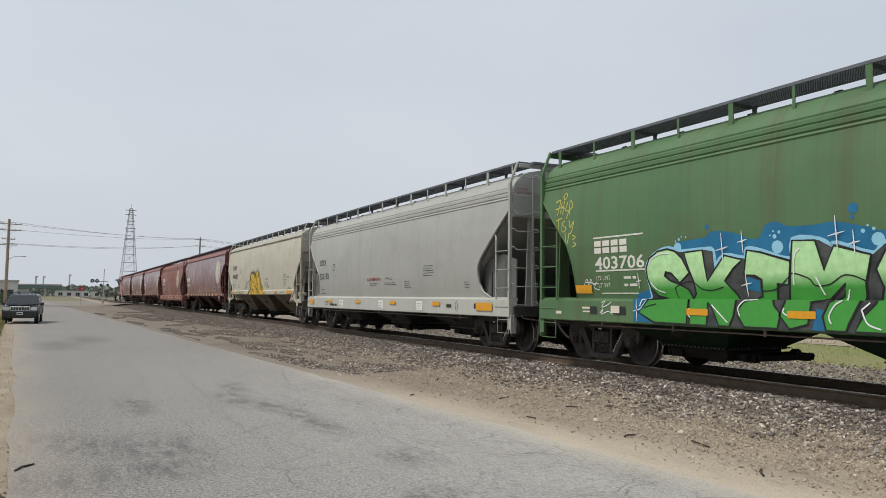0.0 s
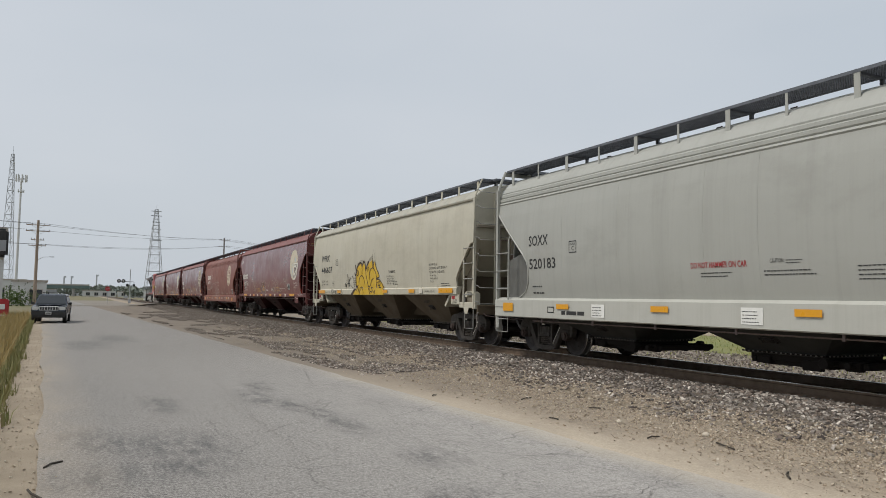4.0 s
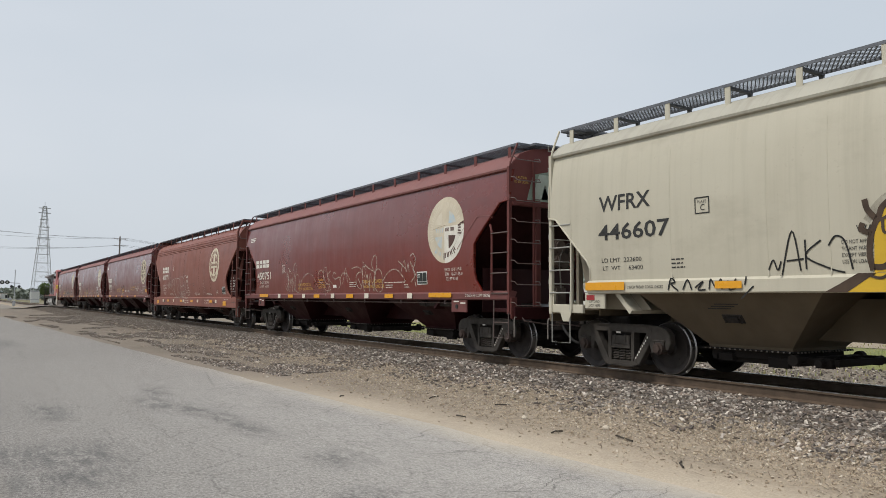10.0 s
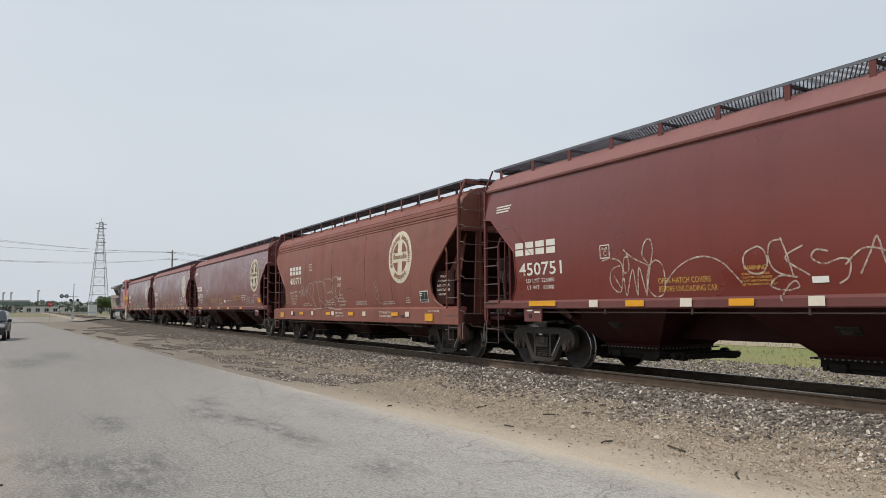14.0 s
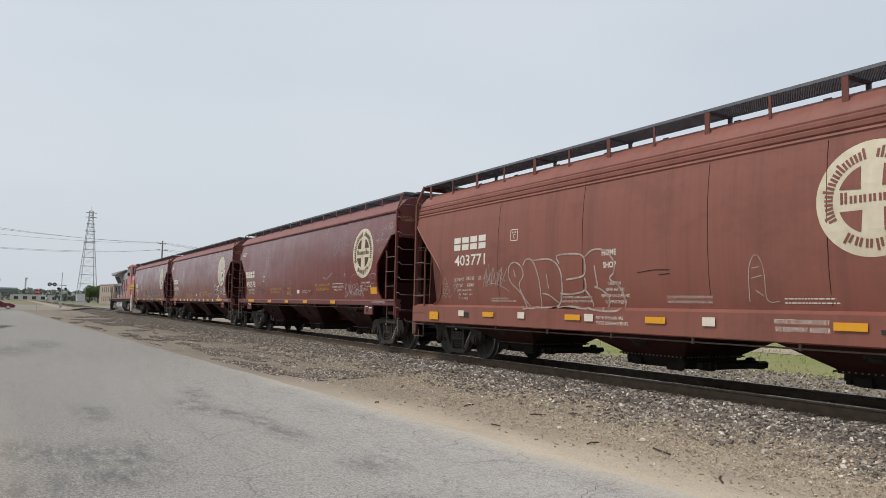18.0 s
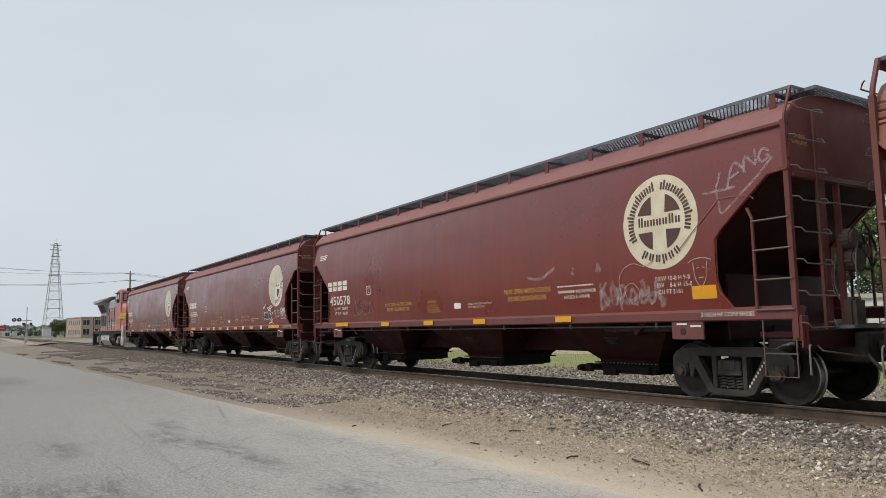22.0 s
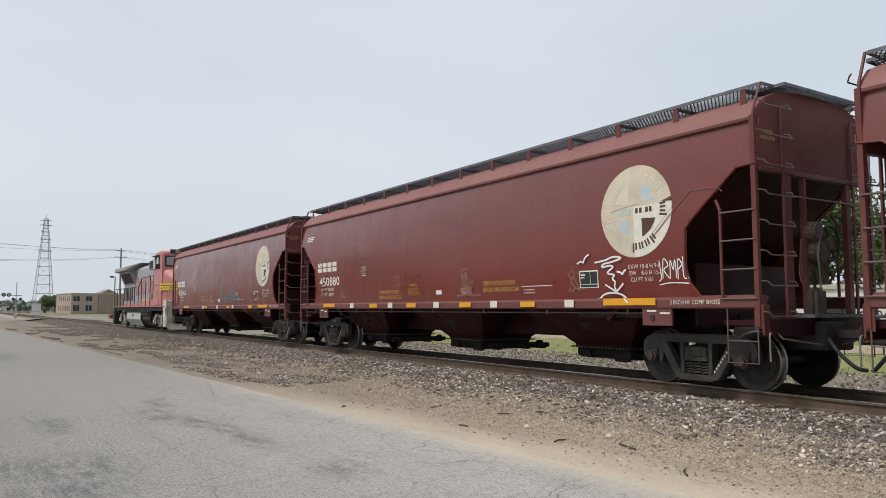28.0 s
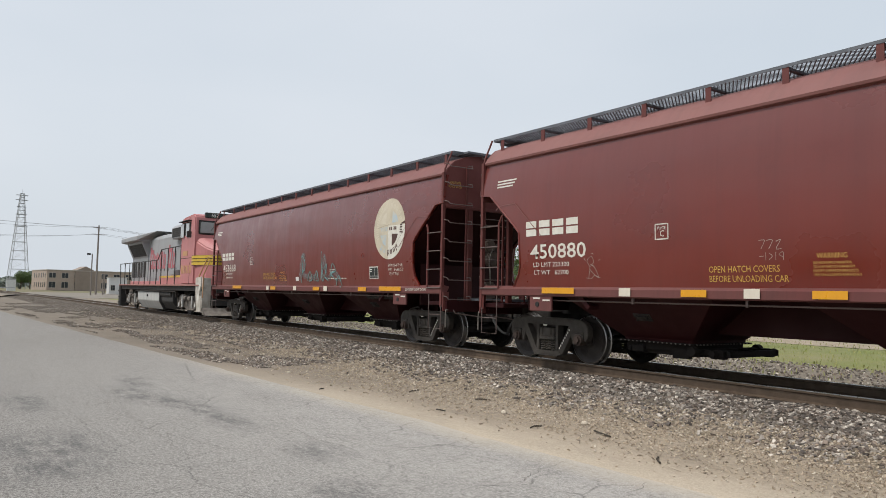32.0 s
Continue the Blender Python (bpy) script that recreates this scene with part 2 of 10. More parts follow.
M["reflector"] = surface("amber_reflective_tape", (0.72, 0.34, 0.02), (0.60, 0.27, 0.02), 0.35, 0, 8.0, 0.4, 300, 0.2, 0.02)
M["reflector_white"] = surface("white_reflective_tape", (0.70, 0.65, 0.55), (0.58, 0.50, 0.40), 0.35, 0, 8.0, 0.4, 300, 0.2, 0.02)
M["ladder_steel"] = plain("worn_steel_rung", (0.16, 0.12, 0.11), 0.5, 0.4)
M["gate_iron"] = surface("greasy_black_gate_iron", (0.016, 0.014, 0.013), (0.03, 0.025, 0.022), 0.85, 0.0, 5.0, 0.6, 50, 0.3, 0.2, spec=0.12)
M["gear_dust"] = surface("dusty_brown_gear_case", (0.115, 0.085, 0.068), (0.07, 0.05, 0.042), 0.8, 0, 5.0, 0.7)
M["bright_pipe"] = plain("galvanised_bright_pipe", (0.55, 0.56, 0.57), 0.28, 0.9)
M["bolt_dust"] = plain("dusty_pale_bolt_heads", (0.20, 0.18, 0.16), 0.7, 0.2)
M["black_rubber"] = plain("black_rubber", (0.02, 0.02, 0.02), 0.7)
M["rail_side"] = surface("rusty_rail", (0.125, 0.088, 0.060), (0.082, 0.058, 0.042), 0.75, 0.1, 6.0, 0.7, 60, 0.2, 0.15)
M["rail_top"] = plain("polished_rail_head", (0.38, 0.37, 0.36), 0.28, 0.9)
M["tie_wood"] = surface("creosoted_tie", (0.06, 0.047, 0.038), (0.10, 0.085, 0.07), 0.9, 0, 3.0, 0.6, 40, 0.3, 0.4, (6, 1, 1), 0.5)


# ---------------------------------------------------------------- mesh helpers
def mesh_of(bm, name, smooth=None):
    bmesh.ops.recalc_face_normals(bm, faces=bm.faces)
    me = bpy.data.meshes.new(name)
    bm.to_mesh(me)
    bm.free()
    if smooth is not None:
        me.shade_smooth()
        me.set_sharp_from_angle(angle=radians(smooth))
    return me


def part(name, bm, material, parent=None, label="", smooth=None, at=None):
    """Links a bmesh or a finished mesh as one object under a thing or part."""
    me = bm if isinstance(bm, bpy.types.Mesh) else mesh_of(bm, name, smooth)
    if material is not None and not me.materials:
        me.materials.append(material)
    ob = new(name, me)
    ob.parent = parent
    if at is not None:
        ob.matrix_basis = at
    if label:
        ob["label"] = label
    return ob


def thing(name, label, category, at=None, group="", kind=""):
    ob = new(name)
    ob.empty_display_size = 0.3
    if at is not None:
        ob.matrix_basis = at
    return tagged(ob, label, category, group, kind)


def box(bm, c, s, m=None):
    """A box with centre c and full sizes s."""
    v = []
    for i in (-0.5, 0.5):
        for j in (-0.5, 0.5):
            for k in (-0.5, 0.5):
                p = Vector((c[0] + i * s[0], c[1] + j * s[1], c[2] + k * s[2]))
                v.append(bm.verts.new(m @ p if m else p))
    for f in ((0, 1, 3, 2), (4, 6, 7, 5), (0, 4, 5, 1), (2, 3, 7, 6), (0, 2, 6, 4), (1, 5, 7, 3)):
        bm.faces.new([v[i] for i in f])
    return bm


def boxes(*items):
    bm = bmesh.new()
    for c, s in items:
        box(bm, c, s)
    return bm


def soft(bm, width=0.01, segments=1):
    bmesh.ops.bevel(bm, geom=[e for e in bm.edges], offset=width, segments=segments, affect="EDGES", clamp_overlap=True)
    return bm


def prism(bm, outline, a, b, axis="x"):
    """A closed outline in the two other axes, drawn out along axis from a to b."""
    def at(u, v, w):
        return {"x": (w, u, v), "y": (u, w, v), "z": (u, v, w)}[axis]
    lo = [bm.verts.new(at(u, v, a)) for u, v in outline]
    hi = [bm.verts.new(at(u, v, b)) for u, v in outline]
    n = len(outline)
    for i in range(n):
        bm.faces.new((lo[i], lo[(i + 1) % n], hi[(i + 1) % n], hi[i]))
    bm.faces.new(lo)
    bm.faces.new(hi)
    return bm


def loft(bm, rings, close=True, cap=True):
    """Faces between rings of points; close: the rings are loops."""
    rows = [[bm.verts.new(p) for p in r] for r in rings]
    n = len(rows[0])
    for a, b in zip(rows, rows[1:]):
        for i in range(n if close else n - 1):
            bm.faces.new((a[i], a[(i + 1) % n], b[(i + 1) % n], b[i]))
    if cap and close:
        bm.faces.new(rows[0])
        bm.faces.new(rows[-1])
    return bm


def tube(bm, points, r, sides=6):
    """A round bar along a line of points."""
    pts = [Vector(p) for p in points]
    rings = []
    for i, p in enumerate(pts):
        d = (pts[min(i + 1, len(pts) - 1)] - pts[max(i - 1, 0)]).normalized()
        a = d.orthogonal().normalized() if i == 0 else (side - d * side.dot(d)).normalized()
        side = a
        b = d.cross(a)
        rings.append([p + (a * math.cos(2 * math.pi * k / sides) + b * math.sin(2 * math.pi * k / sides)) * r for k in range(sides)])
    return loft(bm, rings)


def disc(bm, c, r, h, axis="x", sides=20, r2=None):
    """A cylinder or cone centred on c."""
    r2 = r if r2 is None else r2
    rings = []
    for e, q in ((-h / 2, r), (h / 2, r2)):
        ring = []
        for k in range(sides):
            u, v = math.cos(2 * math.pi * k / sides) * q, math.sin(2 * math.pi * k / sides) * q
            ring.append({"x": (c[0] + e, c[1] + u, c[2] + v), "y": (c[0] + u, c[1] + e, c[2] + v), "z": (c[0] + u, c[1] + v, c[2] + e)}[axis])
        rings.append(ring)
    return loft(bm, rings)


def sheet(bm, grid, out, thickness):
    """A plate: a grid of points in front, the same points moved back by thickness against out(point), and a rim."""
    front = [[bm.verts.new(p) for p in row] for row in grid]
    back = [[bm.verts.new(Vector(p) - Vector(out(p)) * thickness) for p in row] for row in grid]
    nr, nc = len(grid), len(grid[0])
    for i in range(nr - 1):
        for j in range(nc - 1):
            bm.faces.new((front[i][j], front[i][j + 1], front[i + 1][j + 1], front[i + 1][j]))
            bm.faces.new((back[i][j], back[i + 1][j], back[i + 1][j + 1], back[i][j + 1]))
    rim = [(0, j) for j in range(nc)] + [(i, nc - 1) for i in range(1, nr)] + [(nr - 1, j) for j in range(nc - 2, -1, -1)] + [(i, 0) for i in range(nr - 2, 0, -1)]
    for (a, b), (c, d) in zip(rim, rim[1:] + rim[:1]):
        bm.faces.new((front[a][b], back[a][b], back[c][d], front[c][d]))
    return bm


def lerp_table(table, z):
    """A value from rows (z, value), straight between them."""
    for (z0, v0), (z1, v1) in zip(table, table[1:]):
        if z <= z1:
            return v0 + (v1 - v0) * max(0, (z - z0)) / (z1 - z0)
    return table[-1][1]

# ---------------------------------------------------------------- ground, road and track
TRACK_X, RAIL_Z = 11.1, 0.48


def road_left(y):
    return 0.05 - 0.049 * y + 0.12 * noise.noise((y * 0.25, 3.1, 0)) + 0.05 * noise.noise((y * 1.3, 1.7, 0))


def road_right(y):
    return 5.97 - 0.0452 * y + 0.05 * noise.noise((y * 0.3, 9.0, 0)) + 0.05 * noise.noise((y * 1.1, 5.2, 0)) + 0.03 * noise.noise((y * 4.0, 2.2, 0))


def land(name, x_of, ys, z_of, material, label, columns=12, category="ground"):
    """A strip of land: x_of(y) gives its two edges; z_of(x, y) its height."""
    bm = bmesh.new()
    rows = []
    for y in ys:
        a, b = x_of(y)
        rows.append([(a + (b - a) * k / columns, y, z_of(a + (b - a) * k / columns, y)) for k in range(columns + 1)])
    loft(bm, rows, close=False, cap=False)
    me = mesh_of(bm, name, 40)
    if me.polygons[0].normal.z < 0:
        me.flip_normals()
    return tagged(part(name, me, material), label, category, kind="structure")


def spaced(a, b, first, growth=1.0):
    out, step = [a], first
    while out[-1] < b:
        out.append(min(b, out[-1] + step))
        step *= growth
    return out


def edge_node(n, l, x0, slope, reach, sign=1):
    """1 on the line x = x0 + slope * y, falling to 0 at reach metres to its right (sign 1) or left (-1)."""
    co = n.new("ShaderNodeTexCoord")
    dot = n.new("ShaderNodeVectorMath")
    dot.operation = "DOT_PRODUCT"
    dot.inputs[1].default_value = (sign, -sign * slope, 0)
    r = n.new("ShaderNodeMapRange")
    r.inputs[1].default_value, r.inputs[2].default_value, r.inputs[3].default_value, r.inputs[4].default_value = sign * x0, sign * x0 + reach, 1.0, 0.0
    l.new(co.outputs["Object"], dot.inputs[0])
    l.new(dot.outputs["Value"], r.inputs[0])
    return r.outputs[0]


def product_node(n, l, a, b, bias=0.0):
    m = n.new("ShaderNodeMath")
    m.operation, m.use_clamp = "MULTIPLY_ADD", True
    l.new(a, m.inputs[0])
    l.new(b, m.inputs[1])
    m.inputs[2].default_value = bias
    return m.outputs[0]


def ground_material(name, a, b, c, scale=1.2, patch=0.25, bump=0.5, grain=40.0, rough=0.95, tan=None):
    m, n, l, p = nodes_of(name)
    big = noise_node(n, l, patch, 6, (1, 1, 1), 0.6, 0.38, 0.62)
    mid = noise_node(n, l, scale, 6, (1, 1, 1), 0.65, 0.35, 0.65)
    fine = noise_node(n, l, grain, 4, (1, 1, 1), 0.7, 0.3, 0.7)
    col = mix_node(n, l, big, a, b)
    col = mix_node(n, l, times_node(n, l, mid, 0.6), col, c)
    if tan:
        col = mix_node(n, l, edge_node(n, l, 8.2, 0.0, 1.4), col, tan)
    col = mix_node(n, l, times_node(n, l, fine, 0.35), col, tuple(v * 0.5 for v in a))
    l.new(col, p.inputs["Base Color"])
    p.inputs["Roughness"].default_value = rough
    p.inputs["Specular IOR Level"].default_value = 0.2
    bump_node(n, l, fine, bump, 0.03, p)
    return m


M["field"] = ground_material("dry_field", (0.19, 0.17, 0.105), (0.14, 0.15, 0.07), (0.26, 0.22, 0.15), 0.6, 0.06)
M["dirt"] = ground_material("sandy_dirt", (0.46, 0.385, 0.29), (0.38, 0.315, 0.235), (0.30, 0.25, 0.19), 1.6, 0.5, 0.6, 60)
M["gravel_bed"] = ground_material("fine_gravel", (0.32, 0.275, 0.22), (0.36, 0.31, 0.24), (0.19, 0.165, 0.135), 3.0, 0.5, 1.0, 26)


def shoulder_material():
    """A band of pale sand along the asphalt, then brown gravelly dirt towards the track."""
    m, n, l, p = nodes_of("gravelly_shoulder_dirt")
    band = edge_node(n, l, 5.95, -0.0452, 1.25)
    drift = noise_node(n, l, 0.8, 7, (1, 0.3, 1), 0.65, 0.3, 0.7)
    mid = noise_node(n, l, 2.4, 8, (1, 0.5, 1), 0.72, 0.38, 0.64)
    clod = noise_node(n, l, 11.0, 8, (1, 0.7, 1), 0.75, 0.42, 0.62)
    fine = noise_node(n, l, 42.0, 6, (1, 1, 1), 0.8, 0.38, 0.62)
    add = n.new("ShaderNodeMath")
    l.new(band, add.inputs[0])
    l.new(times_node(n, l, drift, 0.45), add.inputs[1])
    sand = n.new("ShaderNodeMapRange")
    sand.inputs[1].default_value, sand.inputs[2].default_value = 0.40, 1.15
    l.new(add.outputs[0], sand.inputs[0])
    # the dirt's colour follows y: paler up close, darker further away
    flat = n.new("ShaderNodeTexCoord")
    split = n.new("ShaderNodeSeparateXYZ")
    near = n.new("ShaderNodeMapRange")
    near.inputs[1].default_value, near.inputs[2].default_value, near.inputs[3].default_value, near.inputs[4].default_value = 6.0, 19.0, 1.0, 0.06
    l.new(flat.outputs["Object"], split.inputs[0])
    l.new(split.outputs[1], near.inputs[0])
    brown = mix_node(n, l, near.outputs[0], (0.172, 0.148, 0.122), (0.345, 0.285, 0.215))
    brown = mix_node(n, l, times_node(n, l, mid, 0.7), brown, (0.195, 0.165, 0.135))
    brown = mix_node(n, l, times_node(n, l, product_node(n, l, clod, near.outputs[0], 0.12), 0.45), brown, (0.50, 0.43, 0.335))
    # dark patches come in with distance along y
    patchy = noise_node(n, l, 0.5, 9, (1, 0.35, 1), 0.75, 0.46, 0.62)
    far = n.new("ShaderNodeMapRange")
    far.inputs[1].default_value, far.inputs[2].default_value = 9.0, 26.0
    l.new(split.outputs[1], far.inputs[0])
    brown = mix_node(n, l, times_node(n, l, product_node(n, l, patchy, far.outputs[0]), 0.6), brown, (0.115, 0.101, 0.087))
    col = mix_node(n, l, product_node(n, l, sand.outputs[0], near.outputs[0]), brown, (0.57, 0.49, 0.385))
    col = mix_node(n, l, times_node(n, l, fine, 0.38), col, (0.16, 0.13, 0.10))
    l.new(col, p.inputs["Base Color"])
    p.inputs["Roughness"].default_value = 0.95
    p.inputs["Specular IOR Level"].default_value = 0.2
    bump_node(n, l, fine, 0.32, 0.02, p)
    return m


M["shoulder"] = shoulder_material()
M["lot"] = ground_material("grey_gravel_lot", (0.24, 0.215, 0.185), (0.195, 0.175, 0.15), (0.30, 0.27, 0.23), 0.5, 0.06, 0.5, 8)
# bed darker than the gravel: the shade between stones is in its colour
M["ballast_fines"] = ground_material("gap_shaded_ballast_fines", (0.15, 0.13, 0.108), (0.18, 0.155, 0.13), (0.095, 0.082, 0.069), 3.0, 0.5, 1.0, 26, tan=(0.37, 0.31, 0.235))
M["pasture"] = ground_material("green_pasture", (0.20, 0.235, 0.07), (0.27, 0.265, 0.11), (0.31, 0.28, 0.17), 0.5, 0.10, 0.8, 22)


def asphalt_material():
    """Old bleached asphalt: aggregate specks at three sizes, dark oily stains, a web of hairline cracks, sand at both edges."""
    m, n, l, p = nodes_of("worn_asphalt")
    big = noise_node(n, l, 0.22, 5, (1, 0.5, 1), 0.55, 0.35, 0.65)
    mid = noise_node(n, l, 1.6, 10, (1, 0.35, 1), 0.78, 0.40, 0.66)
    stone = noise_node(n, l, 30.0, 6, (1, 0.8, 1), 0.85, 0.42, 0.58)
    pit = noise_node(n, l, 13.0, 8, (1, 0.6, 1), 0.85, 0.50, 0.60)
    blot = noise_node(n, l, 3.6, 10, (1.5, 0.5, 1), 0.85, 0.43, 0.57)
    col = mix_node(n, l, big, (0.175, 0.162, 0.147), (0.14, 0.13, 0.119))
    # asphalt is mixed paler by the right edge, fading out by y 26
    place = n.new("ShaderNodeTexCoord")
    axes = n.new("ShaderNodeSeparateXYZ")
    pale = n.new("ShaderNodeMapRange")
    pale.inputs[1].default_value, pale.inputs[2].default_value, pale.inputs[3].default_value, pale.inputs[4].default_value = 7.0, 26.0, 1.0, 0.0
    l.new(place.outputs["Object"], axes.inputs[0])
    l.new(axes.outputs[1], pale.inputs[0])
    col = mix_node(n, l, product_node(n, l, edge_node(n, l, 5.95, -0.0452, 5.2, -1), pale.outputs[0]), col, (0.44, 0.417, 0.39))
    col = mix_node(n, l, times_node(n, l, mid, 0.5), col, (0.175, 0.166, 0.155))
    total = None
    for x, y, rx, ry in ((0.0, 10.0, 0.30, 0.55), (0.32, 9.5, 0.36, 0.55), (0.05, 7.9, 0.5, 0.5), (0.8, 9.2, 0.34, 0.7), (1.2, 9.0, 0.36, 0.85), (0.9, 8.05, 0.5, 0.5), (2.72, 12.9, 0.26, 0.95), (3.05, 12.0, 0.22, 0.85), (3.24, 11.0, 0.2, 0.85),
                         (3.27, 9.9, 0.2, 0.75), (3.05, 14.6, 0.2, 0.8), (1.15, 12.7, 0.22, 0.9), (0.0, 28.5, 0.6, 2.2), (1.0, 32.0, 0.6, 2.5), (3.5, 7.5, 0.26, 0.4), (3.1, 5.9, 0.3, 0.32)):
        mp = n.new("ShaderNodeMapping")
        mp.inputs["Location"].default_value = (-x / rx, -y / ry, 0)
        mp.inputs["Scale"].default_value = (1 / rx, 1 / ry, 0)
        ln = n.new("ShaderNodeVectorMath")
        ln.operation = "LENGTH"
        fall = n.new("ShaderNodeMapRange")
        fall.inputs[1].default_value, fall.inputs[2].default_value, fall.inputs[3].default_value, fall.inputs[4].default_value = 0.4, 1.7, 1.0, 0.0
        l.new(place.outputs["Object"], mp.inputs[0])
        l.new(mp.outputs[0], ln.inputs[0])
        l.new(ln.outputs["Value"], fall.inputs[0])
        if total is None:
            total = fall.outputs[0]
        else:
            mx = n.new("ShaderNodeMath")
            mx.operation = "MAXIMUM"
            l.new(total, mx.inputs[0])
            l.new(fall.outputs[0], mx.inputs[1])
            total = mx.outputs[0]
    # hairline cracks: the edges of large warped cells, broken up
    warp = n.new("ShaderNodeTexNoise")
    warp.inputs["Scale"].default_value, warp.inputs["Detail"].default_value = 2.2, 5
    shift = n.new("ShaderNodeMix")
    shift.data_type = "VECTOR"
    shift.inputs[0].default_value = 0.22
    l.new(place.outputs["Object"], warp.inputs[0])
    l.new(place.outputs["Object"], shift.inputs[4])
    l.new(warp.outputs["Color"], shift.inputs[5])
    cell = n.new("ShaderNodeTexVoronoi")
    cell.feature = "DISTANCE_TO_EDGE"
    cell.inputs["Scale"].default_value = 1.15
    l.new(shift.outputs[1], cell.inputs["Vector"])
    hair = n.new("ShaderNodeMapRange")
    hair.inputs[1].default_value, hair.inputs[2].default_value, hair.inputs[3].default_value, hair.inputs[4].default_value = 0.004, 0.016, 1.0, 0.0
    l.new(cell.outputs[0], hair.inputs[0])
    web = product_node(n, l, hair.outputs[0], noise_node(n, l, 0.7, 4, (1, 0.6, 1), 0.6, 0.43, 0.55))
    col = mix_node(n, l, times_node(n, l, web, 0.72), col, (0.075, 0.07, 0.066))
    col = mix_node(n, l, times_node(n, l, pit, 0.62), col, (0.11, 0.104, 0.097))
    col = mix_node(n, l, times_node(n, l, stone, 0.52), col, (0.60, 0.575, 0.54))
    grit = noise_node(n, l, 75.0, 3, (1, 0.8, 1), 0.8, 0.46, 0.58)
    col = mix_node(n, l, times_node(n, l, grit, 0.45), col, (0.11, 0.107, 0.102))
    col = mix_node(n, l, times_node(n, l, product_node(n, l, total, blot), 0.66), col, (0.080, 0.080, 0.083))
    # sand blown over both edges
    drift = noise_node(n, l, 0.9, 7, (1, 0.4, 1), 0.7, 0.25, 0.7)
    col = mix_node(n, l, product_node(n, l, edge_node(n, l, -0.05, -0.049, 0.9), drift), col, (0.36, 0.31, 0.25))
    col = mix_node(n, l, product_node(n, l, product_node(n, l, edge_node(n, l, 5.95, -0.0452, 0.5, -1), drift), pale.outputs[0]), col, (0.50, 0.44, 0.355))
    l.new(col, p.inputs["Base Color"])
    p.inputs["Roughness"].default_value = 0.9
    p.inputs["Specular IOR Level"].default_value = 0.15
    bump_node(n, l, stone, 0.4, 0.01, p)
    return m


M["asphalt"] = asphalt_material()


def ripple(x, y, k):
    return k * (noise.noise((x * 0.7, y * 0.7, 0.3)) + 0.5 * noise.noise((x * 2.3, y * 2.3, 4.1)))


land("ground", lambda y: (-2500, 2500), [-600, -200, -60, -20, 0, 30, 80, 160, 400, 1000, 2600], lambda x, y: -0.10, M["field"],
     "flat dry field running out to the horizon", 40)
ROWS = spaced(-14, 60, 0.35, 1.012)
land("road", lambda y: (road_left(y), road_right(y)), ROWS + spaced(60, 122, 2.0), lambda x, y: 0.012 * noise.noise((x * 0.4, y * 0.25, 0)),
     M["asphalt"], "worn grey asphalt road with dark stains and cracks", 16, "road")
land("roadside_dirt", lambda y: (road_left(y) - 0.9, road_left(y) + 0.25), ROWS + spaced(60, 122, 2.0), lambda x, y: -0.022 + ripple(x, y, 0.008),
     M["dirt"], "strip of sandy dirt beside the asphalt", 8)
land("verge", lambda y: (-60, road_left(y) - 0.7), spaced(-14, 130, 1.0), lambda x, y: -0.035 + ripple(x, y, 0.01),
     M["field"], "dry grassy verge beside the road", 14)


def shoulder_z(x, y):
    k = (x - road_right(y)) / 2.3
    return -0.02 + 0.07 * max(0, min(1, k)) + ripple(x, y, 0.012)


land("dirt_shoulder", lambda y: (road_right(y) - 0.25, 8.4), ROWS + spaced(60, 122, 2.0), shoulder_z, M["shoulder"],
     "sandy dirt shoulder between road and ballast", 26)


def ballast_z(x, y):
    d = abs(x - TRACK_X)
    z = 0.27 if d < 1.6 else 0.27 - (d - 1.6) * 0.14
    return max(z, -0.05) + ripple(x, y, 0.018)


land("ballast_bed", lambda y: (7.25 + 0.35 * noise.noise((y * 0.4, 0, 7.7)), 15.2), ROWS + spaced(60, 700, 3.0, 1.05), ballast_z, M["ballast_fines"],
     "grey gravel ballast bed under the track", 40)
land("gravel_yard", lambda y: (14.6, 20.5 + noise.noise((y * 0.2, 2, 0))), spaced(-30, 130, 1.0), lambda x, y: -0.03 + ripple(x, y, 0.012),
     M["gravel_bed"], "flat gravel beyond the track", 8)
land("pasture", lambda y: (20 + noise.noise((y * 0.2, 2, 0)), 75), spaced(-40, 125, 2.0), lambda x, y: -0.04 + ripple(x, y, 0.02),
     M["pasture"], "green and yellow rough grass beyond the track", 30)
land("sandy_path", lambda y: (30.0 + noise.noise((y * 0.15, 5, 0)), 36 + noise.noise((y * 0.2, 9, 0))), spaced(-40, 122, 2.0), lambda x, y: -0.022 + ripple(x, y, 0.012),
     M["dirt"], "pale sandy path beyond the grass", 8)
land("cross_road", lambda y: (-70, 90), [124, 127, 130, 134], lambda x, y: 0.0 if abs(x - TRACK_X) > 6 else 0.42 * (1 - max(0, abs(x - TRACK_X) - 2.5) / 3.5),
     M["lot"], "grey dusty cross road over the level crossing", 120, "road")
land("far_road", lambda y: (road_left(y), road_right(y)), [133.9, 150, 180, 230, 300], lambda x, y: -0.012, M["asphalt"], "grey road running on beyond the crossing", 6, "road")
land("gravel_lot", lambda y: (-12, 60), [134, 150, 180, 230], lambda x, y: -0.03, M["lot"], "pale gravel lot beyond the crossing", 20)


